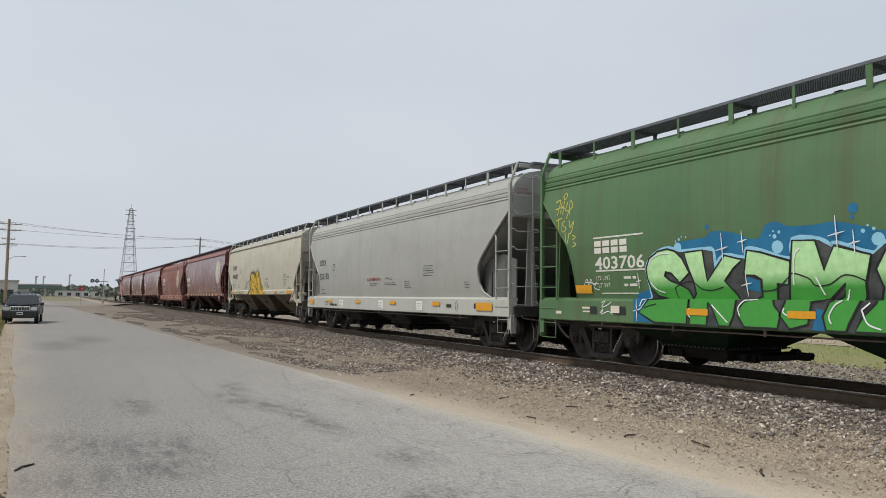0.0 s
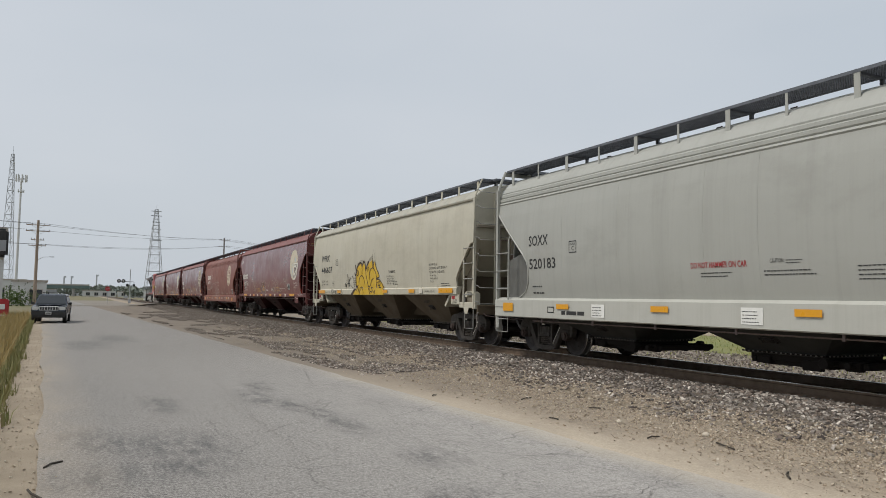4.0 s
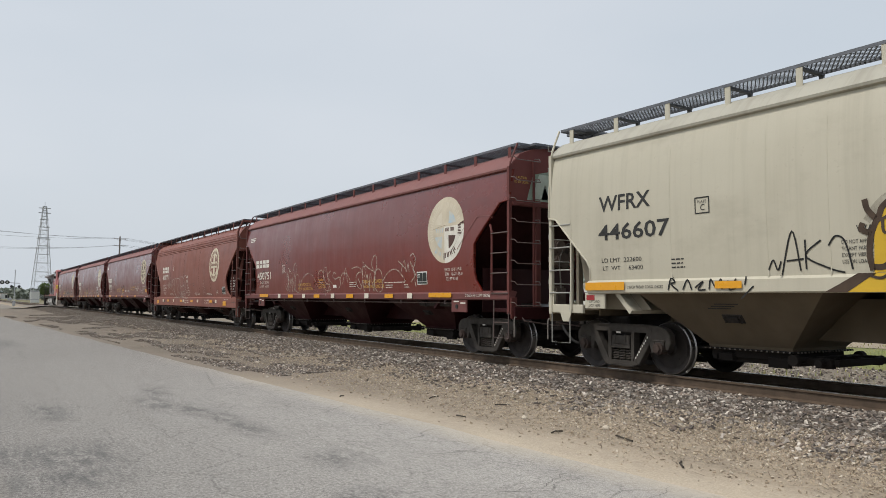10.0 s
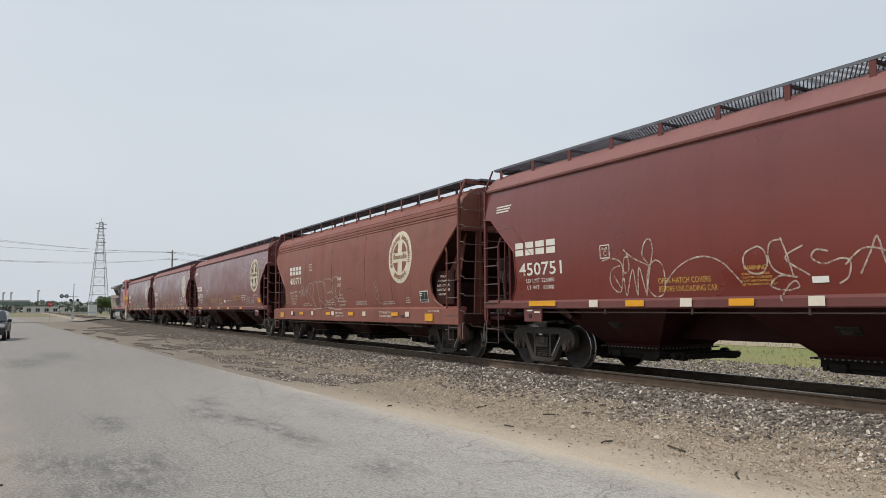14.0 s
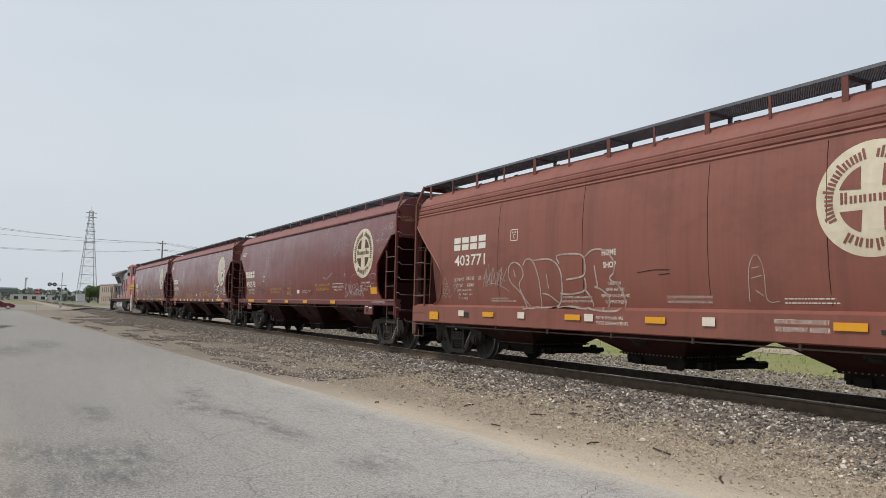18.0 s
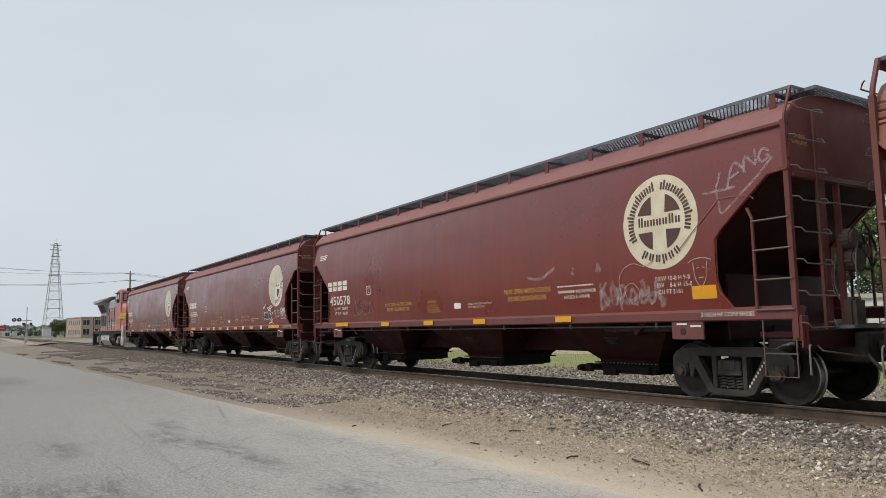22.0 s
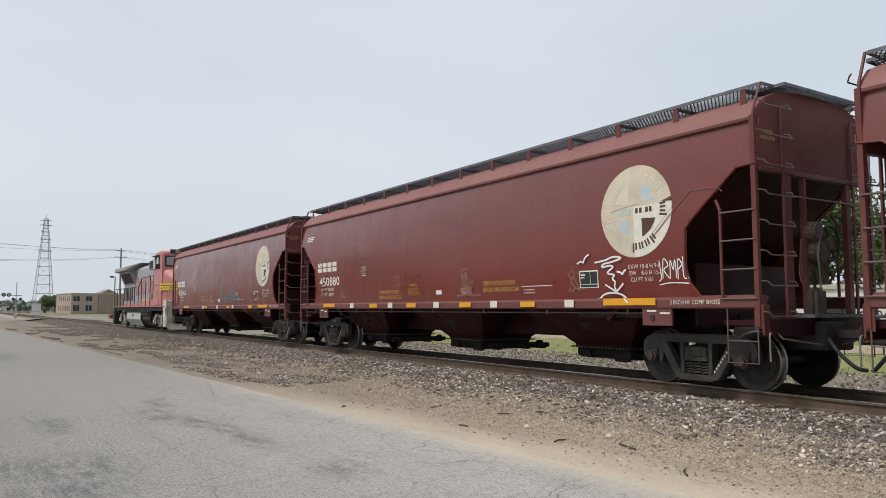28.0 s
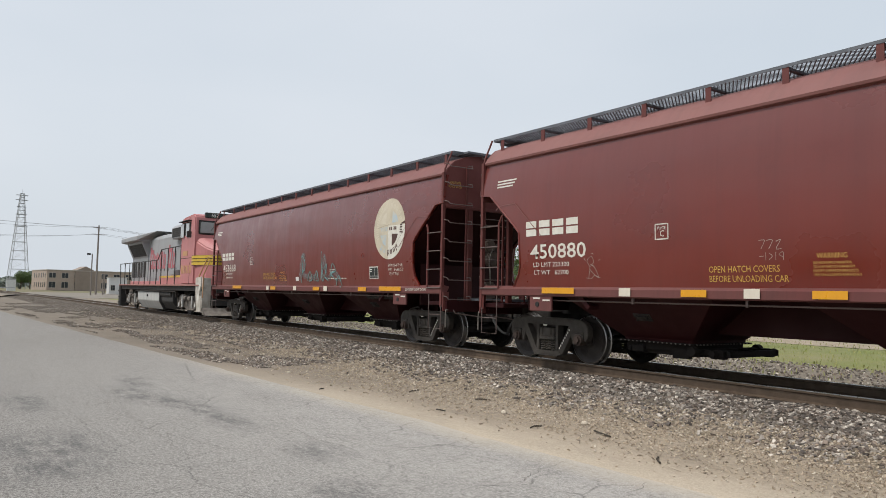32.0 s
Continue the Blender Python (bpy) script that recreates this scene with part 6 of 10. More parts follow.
def paint_grey_car(car, s=RIDGED):
    B = M["black_paint"]
    lettering(car, s, "SOXX", 6.43, 2.57, 0.24, B, 0.92, bold=0.004, width=0.8)
    lettering(car, s, "520183", 6.42, 2.02, 0.24, B, 0.88, bold=0.004, width=1.09)
    plate_box(car, s, 4.8, 2.33, B)
    small_print(car, s, 6.34, 1.43, 0.5, 2, B, 0.05, 0.10, 4)
    lettering(car, s, "DO NOT HAMMER ON CAR", 1.2, 1.87, 0.10, M["red_letter"], 0.88, bold=0.002, width=1.22)
    small_print(car, s, 0.98, 1.71, 0.75, 2, B, 0.028, 0.03, 5)
    lettering(car, s, "CAUTION:", -0.46, 1.91, 0.065, B, 0.8, width=0.26)
    small_print(car, s, -0.75, 1.89, 0.3, 2, B, 0.02, 0.02, 6)
    small_print(car, s, -0.34, 1.71, 1.0, 2, B, 0.03, 0.03, 7)
    small_print(car, s, -1.9, 1.62, 0.5, 4, B, 0.026, 0.035, 17)
    small_print(car, s, -3.3, 1.95, 0.7, 5, B, 0.03, 0.04, 19)
    small_print(car, s, -5.75, 1.58, 0.3, 3, B, 0.03, 0.04, 21)
    reflectors(car, s, (5.24, 2.18, -0.92, -4.0), (), z=1.09)
    patches(car, s, [(7.58, 1.01, 0.47, 0.20)], M["reflector"], "amber_reflector", 0.026)
    patches(car, s, [(-6.49, 1.0, 0.80, 0.20)], M["reflector"], "amber_reflector", 0.026)
    for y in (3.99, 0.09, -2.9):
        patches(car, s, [(y, 0.94, 0.43, 0.27)], M["label_white"], "white_label", 0.008)
        small_print(car, s, y - 0.03, 0.97, 0.34, 4, M["black_paint"], 0.02, 0.035, 9).location.x -= 0.005
    patches(car, s, [(5.07, 0.97, 0.14, 0.08), (4.88, 0.97, 0.36, 0.08), (4.48, 0.97, 0.24, 0.08)], B, "company_mark")
    patches(car, s, [(5.62, 1.0, 0.26, 0.02), (5.62, 1.12, 0.26, 0.02), (5.62, 1.0, 0.02, 0.14), (5.38, 1.0, 0.02, 0.14)], B)
    patches(car, s, [(-4.85, 1.05, 0.28, 0.09)], M["label_black"], "small_plate", 0.01)
    strokes(car, s, [[(0, 0), (0.08, 0.13), (0.16, 0), (0.08, -0.13), (0, 0)]], 0.015, -5.35, 1.1, B, "diamond_mark")
    patches(car, s, [(-6.36, 1.03, 0.02, 0.02)], B)
    part("filler_hole", disc(bmesh.new(), (-1.622, -6.43, 1.11), 0.07, 0.02, "x", 14), M["black_rubber"], car)
    vent = tube(bmesh.new(), curve_points([(-0.12, -7.98, 4.24), (-0.12, -8.10, 4.24), (-0.12, -8.19, 4.19), (-0.12, -8.22, 4.08), (-0.12, -8.22, 4.03)], 5), 0.085, 14)
    elbow = part("vent_elbow", vent, M["bright_pipe"], car, "shiny steel vent elbow", smooth=60)
    part("flange", soft(disc(bmesh.new(), (-0.12, -8.22, 4.02), 0.14, 0.035, "z", 18), 0.006), M["bright_pipe"], elbow)
    part("flange", soft(disc(bmesh.new(), (-0.12, -8.22, 3.975), 0.14, 0.03, "z", 18), 0.006), M["grey_web"], elbow)
    for k in range(8):
        part("bolt", disc(bmesh.new(), (-0.12 + 0.115 * math.cos(k * 0.785), -8.22 + 0.115 * math.sin(k * 0.785), 3.99), 0.013, 0.10, "z", 6), M["bolt_dust"], elbow)
    for words, z in (("CAUTION", 3.94), ("NO SIDE LADDER", 3.85)):
        me = text_mesh(words, 0.06, 0.7 if len(words) > 8 else 0.85)
        for v in me.vertices:
            v.co = Vector((-1.42 + v.co.x, -8.015, z + v.co.y))
        part("lettering", me, M["red_letter"], car)
    weld_seams(car, s, (5.1, 3.2, 0.9, -0.25, -2.6, -4.7), M["grey"], 1.42, 3.68)
    brake_line(car, s, 8.02)


def paint_cream_car(car, s=SHORT):
    B = M["black_paint"]
    lettering(car, s, "WFRX", 6.58, 2.86, 0.27, B, 0.84, bold=0.006, width=1.18)
    lettering(car, s, "446607", 6.6, 2.35, 0.27, B, 0.88, bold=0.006, width=1.59)
    plate_box(car, s, 4.51, 2.63, B)
    lettering(car, s, "LD LMT  222600", 6.54, 1.95, 0.075, B, 0.85, width=0.92)
    lettering(car, s, "LT  WT     63400", 6.52, 1.81, 0.075, B, 0.85, width=0.92)
    for y, n in ((2.15, 31), (-1.5, 33)):
        lettering(car, s, "WARNING", y - 0.1, 2.16, 0.10, B, 0.9)
        for k, words in enumerate(("DO NOT APPLY VIBRATOR", "TO ANY PART OF CAR BODY", "EXCEPT VIBRATOR BRACKETS", "USE ON LOADED CAR ONLY")):
            lettering(car, s, words, y + 0.1, 2.03 - 0.085 * k, 0.05, B, 0.75)
    lettering(car, s, "40% EMPTY LOAD", -5.0, 2.30, 0.07, B, 0.85, width=0.58)
    lettering(car, s, "EL-60I NO ADJ. BLOCK SEE NYS-114", -5.02, 2.19, 0.07, B, 0.75, width=1.25)
    lettering(car, s, "ELX AND ENX 1/4\" ADJ. BLOCK", -5.04, 2.07, 0.07, B, 0.75, width=1.05)
    lettering(car, s, "EW 10-4      H 15-3", -5.05, 1.97, 0.05, B, 0.8)
    lettering(car, s, "EXW 10-8    EXW H 9-0", -5.05, 1.88, 0.05, B, 0.8)
    lettering(car, s, "CU FT 5200", -5.06, 1.79, 0.05, B, 0.8)
    small_print(car, s, -5.8, 1.66, 0.7, 2, B, 0.03, 0.04, 36)
    small_print(car, s, 5.0, 1.80, 0.28, 3, B, 0.035, 0.03, 35)
    small_print(car, s, -2.0, 1.75, 0.4, 3, B, 0.02, 0.03, 37)
    reflectors(car, s, (4.16, -1.1, -3.48), (-4.31,), z=1.47)
    for y, w in ((6.92, 0.94), (-5.76, 0.94)):
        patches(car, s, [(y, 1.46, w, 0.14)], M["reflector"], "amber_reflector", 0.026)
    for y in (5.94, -4.7):
        lettering(car, s, "2 INCH TREAD COND. SHOES", y, 1.485, 0.05, B, 0.75, lift=0.008, width=0.78)
    o = 2.2
    fill = [(0.34, 1.60), (0.37, 2.12), (0.51, 2.49), (0.92, 2.60), (1.06, 2.50), (1.26, 2.60), (1.45, 2.44), (1.52, 2.36), (1.83, 2.60), (2.18, 2.70), (2.27, 2.45), (2.41, 2.63), (2.54, 2.40), (2.82, 2.17), (2.87, 2.05), (2.61, 2.0), (2.99, 1.92), (3.23, 1.78), (3.35, 1.655), (0.4, 1.655)]
    for pts, w in (([(0.28, 2.3), (0.5, 2.56), (0.85, 2.68), (1.3, 2.7)], 0.10), ([(1.5, 2.44), (1.66, 2.60), (1.9, 2.70), (2.2, 2.78)], 0.12), ([(1.6, 2.6), (1.9, 2.76), (2.2, 2.86)], 0.07), ([(2.2, 2.72), (2.22, 2.95), (2.26, 3.1)], 0.06), ([(2.45, 2.66), (2.42, 2.86), (2.46, 3.0)], 0.06)):
        strokes(car, s, [pts], w, o, 0, M["overspray"], "graffiti_overspray", 0.004)
    painted(car, s, blob(bmesh.new(), fill, smooth=False), o, 0, M["spray_yellow"], "graffiti_fill", 0.008, "sprayed yellow bubble piece with dark outlines")
    painted(car, s, blob(bmesh.new(), [(0.02, 1.405), (0.38, 1.645), (3.34, 1.645), (3.43, 1.405)], smooth=False), o, 0, M["spray_yellow"], "graffiti_base", 0.008)
    thick = [[(0.33, 1.68), (0.30, 1.9), (0.34, 2.15), (0.44, 2.36), (0.5, 2.48), (0.72, 2.62), (0.95, 2.62), (1.04, 2.48)], [(1.04, 2.48), (1.2, 2.66), (1.36, 2.62), (1.45, 2.36), (1.52, 2.34)], [(1.5, 2.36), (1.62, 2.52), (1.8, 2.66)], [(0.4, 2.32), (0.3, 2.45), (0.27, 2.58)], [(0.34, 2.14), (0.22, 2.2), (0.24, 2.28)], [(0.34, 1.72), (0.46, 1.72), (0.56, 1.78)]]
    for pts in thick:
        strokes(car, s, [pts], 0.075, o, 0, M["spray_brown"], "graffiti_thick_line", 0.012)
    strokes(car, s, [[(2.18, 2.72), (2.26, 2.36), (2.3, 2.5), (2.36, 2.66)]], 0.045, o, 0, M["spray_brown"], "graffiti_line", 0.016)
    strokes(car, s, [[(1.05, 2.5), (1.06, 2.2)], [(1.46, 2.42), (1.5, 2.15), (1.7, 1.75), (1.88, 1.62)], [(2.45, 2.66), (2.62, 2.36), (2.82, 2.2), (2.88, 2.06), (2.62, 2.0)], [(2.58, 1.98), (2.95, 1.93), (3.2, 1.75), (3.34, 1.62), (3.44, 1.41)],
                     [(0.66, 1.85), (0.76, 2.05), (0.98, 2.14), (1.2, 2.05), (1.34, 1.8)], [(1.82, 1.95), (1.92, 2.28), (2.2, 2.4), (2.5, 2.25), (2.62, 1.95), (2.55, 1.66)], [(1.68, 1.72), (1.9, 1.74), (2.1, 1.94), (2.3, 2.02)],
                     [(0.62, 1.48), (0.76, 1.64), (0.96, 1.70), (1.16, 1.6), (1.26, 1.46)], [(0.98, 1.66), (0.96, 1.55)], [(0.78, 1.41), (0.86, 1.6)], [(1.8, 1.66), (2.0, 1.41)], [(1.9, 1.56), (2.04, 1.68), (2.2, 1.62), (2.16, 1.5), (2.02, 1.54)],
                     [(2.2, 1.6), (2.36, 1.5), (2.5, 1.56)], [(2.44, 1.41), (2.48, 1.52)], [(0.3, 1.62), (0.45, 1.58), (0.6, 1.68)], [(0.44, 2.3), (0.58, 2.34), (0.66, 2.24), (0.5, 2.14), (0.48, 2.3)],
                     [(2.7, 1.85), (2.78, 1.9), (2.76, 1.78), (2.86, 1.7)], [(2.86, 1.9), (2.96, 1.82), (2.84, 1.68), (3.02, 1.66)], [(1.62, 2.42), (1.66, 2.28)], [(1.7, 2.45), (1.76, 2.3)], [(1.78, 2.46), (1.84, 2.34)]], 0.036, o, 0, M["spray_brown"], "graffiti_line", 0.016)
    under = bmesh.new()
    blob(under, [(-0.28, 1.405), (-0.1, 1.5), (0.16, 1.645), (0.38, 1.645), (0.02, 1.405)], smooth=False)
    painted(car, s, under, o, 0, M["spray_brown"], "graffiti_shadow", 0.012)
    strokes(car, s, [[(0.0, 1.32), (0.2, 1.5)], [(0.42, 1.72), (0.5, 1.86), (0.56, 1.72), (0.62, 1.84)], [(0.62, 1.64), (0.8, 2.25), (0.9, 1.7)], [(0.7, 1.84), (0.95, 1.86)], [(0.98, 2.12), (0.98, 1.72)], [(1.2, 2.1), (0.98, 1.9), (1.3, 1.72), (1.5, 1.66)],
                     [(1.3, 2.02), (1.4, 2.14), (1.52, 2.06), (1.6, 1.7)]], 0.024, 3.72, 0, M["spray_black"], "black_tag", 0.008, "thin black marker scrawl")
    strokes(car, s, [[(0.00, 1.456), (0.06, 1.641), (0.14, 1.579), (0.06, 1.548), (0.20, 1.440)], [(0.29, 1.456), (0.38, 1.610), (0.46, 1.456)], [(0.52, 1.486), (0.67, 1.579), (0.58, 1.456), (0.72, 1.456)], [(0.78, 1.456), (0.81, 1.610), (0.90, 1.486), (0.99, 1.610), (1.01, 1.456)],
                     [(1.10, 1.579), (1.25, 1.486), (1.13, 1.456), (1.25, 1.610)], [(1.42, 1.641), (1.39, 1.517)]], 0.026, 5.05, 0, M["spray_black"], "black_tag", 0.012)
    weld_seams(car, s, (5.0, 3.3, 2.4, 1.1, -0.4, -2.3, -4.4, -5.6), M["cream"], 1.5, 3.98)
    for y in (-6.75, 6.75):
        pad = part("jacking_pad", soft(boxes(((-1.55, y, 1.27), (0.05, 0.5, 0.28))), 0.01), M["cream"], car)
        part("red_tag", boxes(((-1.578, y + 0.1, 1.33), (0.006, 0.2, 0.09))), M["red_letter"], pad)
        for words, z in (("LIFT AND", 1.235), ("JACK HERE", 1.165)):
            me = text_mesh(words, 0.05, 0.85, "CENTER")
            for v in me.vertices:
                v.co = Vector((-1.5775, y - v.co.x, z + v.co.y))
            part("lettering", me, B, pad)
    part("reservoir", disc(bmesh.new(), (-1.3, -7.28, 1.42), 0.085, 0.36, "x", 16), M["cream"], car, smooth=40)


def paint_brown_car(car, s=STEEP):
    W = M["white_paint"]
    mark_blocks(car, s, 5.84, 2.68, 1.5, 0.32, W)
    lettering(car, s, "403771", 5.8, 2.30, 0.26, W, 0.86, bold=0.004, width=1.38)
    plate_box(car, s, 3.41, 2.77, W)
    for words, y, z, h, w in (("LD LMT", 5.77, 1.92, 0.085, 0.40), ("200100", 5.27, 1.94, 0.085, 0.36), ("LO", 4.74, 1.94, 0.085, 0.14), ("LT WT", 5.75, 1.77, 0.085, 0.34), ("63000", 5.24, 1.78, 0.085, 0.32),
                              ("EXW 10-8 H  9-0", 5.73, 1.67, 0.06, 0.66), ("EW    8-4 H 15-1", 5.71, 1.57, 0.06, 0.66), ("CU FT 4650", 5.69, 1.47, 0.06, 0.43)):
        lettering(car, s, words, y, z, h, W, 0.8, width=w)
    lettering(car, s, "DO NOT STRIKE SIDES OF CAR", 4.25, 1.475, 0.038, W, 0.8, width=0.70)
    lettering(car, s, "SHARP OBJECTS MUST NOT CONTACT LINING", 4.24, 1.42, 0.038, W, 0.8, width=0.98)
    strokes(car, s, [[(0.0, 1.62), (0.12, 2.02), (0.16, 1.98), (0.32, 1.66), (0.0, 1.62)], [(-0.06, 1.9), (0.14, 1.84), (0.3, 1.66)], [(0.04, 1.7), (0.2, 1.88)], [(0.1, 1.64), (0.24, 1.8)], [(0.02, 1.8), (0.16, 1.66)], [(-0.1, 1.52), (0.02, 1.58), (0.1, 1.52), (0.2, 1.6), (0.3, 1.52), (0.44, 1.62)]],
            0.012, 6.42, 0, M["chalk"], "chalk_drawing", 0.008)
    lettering(car, s, "HOME", 0.44, 2.30, 0.11, W, 0.92, bold=0.003, width=0.38)
    lettering(car, s, "SHOP", 0.42, 2.07, 0.11, W, 0.92, bold=0.003, width=0.35)
    for k, words in enumerate(("CAUTION", "OPEN HATCH", "BEFORE UNLOADING", "COMPARTMENT")):
        lettering(car, s, words, 0.14, 1.75 - 0.115 * k, 0.06, W, 0.9, align="CENTER")
    for y in (1.72, -1.1):
        lettering(car, s, "CLOSE HOPPER SLIDES AND ROOF", y, 1.50, 0.045, W, 0.85, width=0.95)
        lettering(car, s, "HATCHES BEFORE MOVING CAR", y, 1.42, 0.045, W, 0.85, width=0.93)
    lettering(car, s, "NOTE: THIS CAR HAS", 0.58, 1.11, 0.06, W, 0.9, lift=0.008, width=0.71)
    lettering(car, s, "THREE COMPARTMENTS", 0.58, 1.01, 0.06, W, 0.9, lift=0.008, width=0.83)
    lettering(car, s, "RESTRICTED LOADING ONLY", -3.18, 1.14, 0.065, W, 0.8, lift=0.008, width=0.84)
    lettering(car, s, "SEE EQUIPMENT REGISTER", -3.2, 1.03, 0.065, W, 0.8, lift=0.008, width=0.83)
    lettering(car, s, "2 INCH HF COMP SHOES", -6.4, 1.2, 0.05, W, 0.8, lift=0.008)
    small_print(car, s, -3.3, 1.42, 0.9, 2, W, 0.03, 0.03, 44)
    small_print(car, s, -4.9, 1.45, 0.35, 3, W, 0.035, 0.03, 45)
    reflectors(car, s, (4.46, 1.48, -0.68, -4.08), (5.54, 3.07, 0.9, -1.91, -5.02), z=1.07)
    for y in (7.0, -6.23):
        patches(car, s, [(y, 0.95, 0.45, 0.20)], M["reflector"], "amber_reflector", 0.026)
    patches(car, s, [(-4.7, 1.04, 0.24, 0.06), (5.3, 1.03, 0.2, 0.13)], M["label_black"], "small_plate", 0.012)
    emblem(car, s, -4.62, 2.80, 0.77, M["brown"], True)
    consolidated(car, s, -5.8, 1.46)
    strokes(car, s, [[(0.62, 1.28), (0.45, 1.6), (0.1, 1.85), (0.02, 2.1), (0.12, 2.26), (0.32, 2.28), (0.52, 2.16), (0.56, 1.98), (0.4, 1.78), (0.55, 1.5), (0.75, 1.3), (0.6, 1.27)], [(0.22, 2.12), (0.28, 1.96)],
                     [(0.56, 2.2), (0.7, 2.34), (0.92, 2.28), (1.1, 1.95), (1.14, 1.6), (1.1, 1.32), (0.75, 1.28)], [(0.94, 2.3), (1.5, 2.3), (1.8, 2.1), (1.86, 1.75), (1.7, 1.36), (1.12, 1.30)], [(1.2, 1.6), (1.42, 1.56), (1.72, 1.4)], [(1.38, 2.0), (1.42, 1.7)],
                     [(1.8, 2.2), (1.74, 2.36), (2.2, 2.38), (2.52, 2.32), (2.58, 2.1), (2.5, 1.93), (2.0, 1.87)], [(2.56, 1.9), (2.54, 1.66), (2.1, 1.58), (1.78, 1.6)], [(2.56, 1.66), (2.72, 1.45), (2.65, 1.3), (2.1, 1.34), (1.76, 1.32)],
                     [(2.58, 2.3), (2.8, 2.42), (3.1, 2.4), (3.36, 2.2), (3.36, 1.98), (3.25, 1.86), (3.5, 1.7), (3.6, 1.45), (3.5, 1.28), (3.1, 1.26), (2.72, 1.3)], [(2.84, 2.12), (2.9, 1.75), (2.8, 1.72), (3.0, 1.66), (3.2, 1.5), (3.1, 1.28)]],
            0.034, 3.5, 0, M["chalk"], "outline_graffiti", 0.008, "thin white outlined bubble letters")
    strokes(car, s, [[(0, 1.95), (0.1, 2.05), (0.2, 1.95), (0.1, 1.86), (0, 1.95)], [(0.04, 2.02), (0.18, 1.88)], [(0.24, 2.3), (0.26, 1.9)], [(0.22, 1.94), (0.34, 2.06), (0.44, 1.96), (0.32, 1.86), (0.22, 1.94)], [(0.46, 2.08), (0.5, 1.88), (0.6, 1.98), (0.56, 2.1)],
                     [(0.62, 1.9), (0.66, 2.12), (0.78, 2.04), (0.68, 1.98), (0.9, 1.88)], [(0.06, 1.78), (0.4, 1.84), (0.75, 1.76), (1.0, 1.66)], [(-1.38, 1.66), (-1.3, 2.0), (-1.2, 1.62)], [(-1.42, 1.8), (-1.16, 1.86), (-1.36, 1.7)], [(-0.05, 1.72), (0.15, 2.2), (0.1, 1.78), (0.32, 2.12)], [(0.3, 1.76), (0.42, 2.2), (0.5, 1.76)], [(0.55, 1.8), (0.76, 2.2), (0.7, 1.8), (0.96, 2.16)]], 0.017, 4.5, 0, M["chalk"], "small_tag", 0.008)
    strokes(car, s, [[(0, 1.45), (0.02, 1.9), (0.1, 2.12), (0.2, 2.12), (0.28, 1.9), (0.3, 1.48), (0.5, 1.46)], [(0.08, 1.95), (0.2, 1.97)], [(0.06, 1.8), (0.24, 1.84)], [(0.12, 1.62), (0.24, 1.54)]], 0.014, -2.72, 0, M["chalk"], "chalk_drawing", 0.008)
    strokes(car, s, [[(0, 1.95), (0.4, 1.99), (0.75, 1.98)], [(0.5, 1.9), (0.75, 1.92)]], 0.014, -0.45, 0, M["spray_black"], "scratch_mark", 0.006)
    weld_seams(car, s, (1.0, -2.0, 3.9, -4.0), M["brown_under"], 1.40, 3.68)
    for k, words in enumerate(("SPRING D5", "36 INCH WHEELS", "GRADE E COUPLERS", "YOKES & KNUCKLES", "M901E GEARS")):
        me = text_mesh(words, 0.06, 0.9, "CENTER")
        for v in me.vertices:
            v.co = Vector((-1.44, -6.9 - v.co.x, 2.12 - 0.12 * k + v.co.y))
        part("lettering", me, W, car)
    part("web_panel", boxes(((-1.41, -6.95, 1.85), (0.04, 1.0, 0.9))), M["brown_under"], car)
    brake_line(car, s, 8.0)


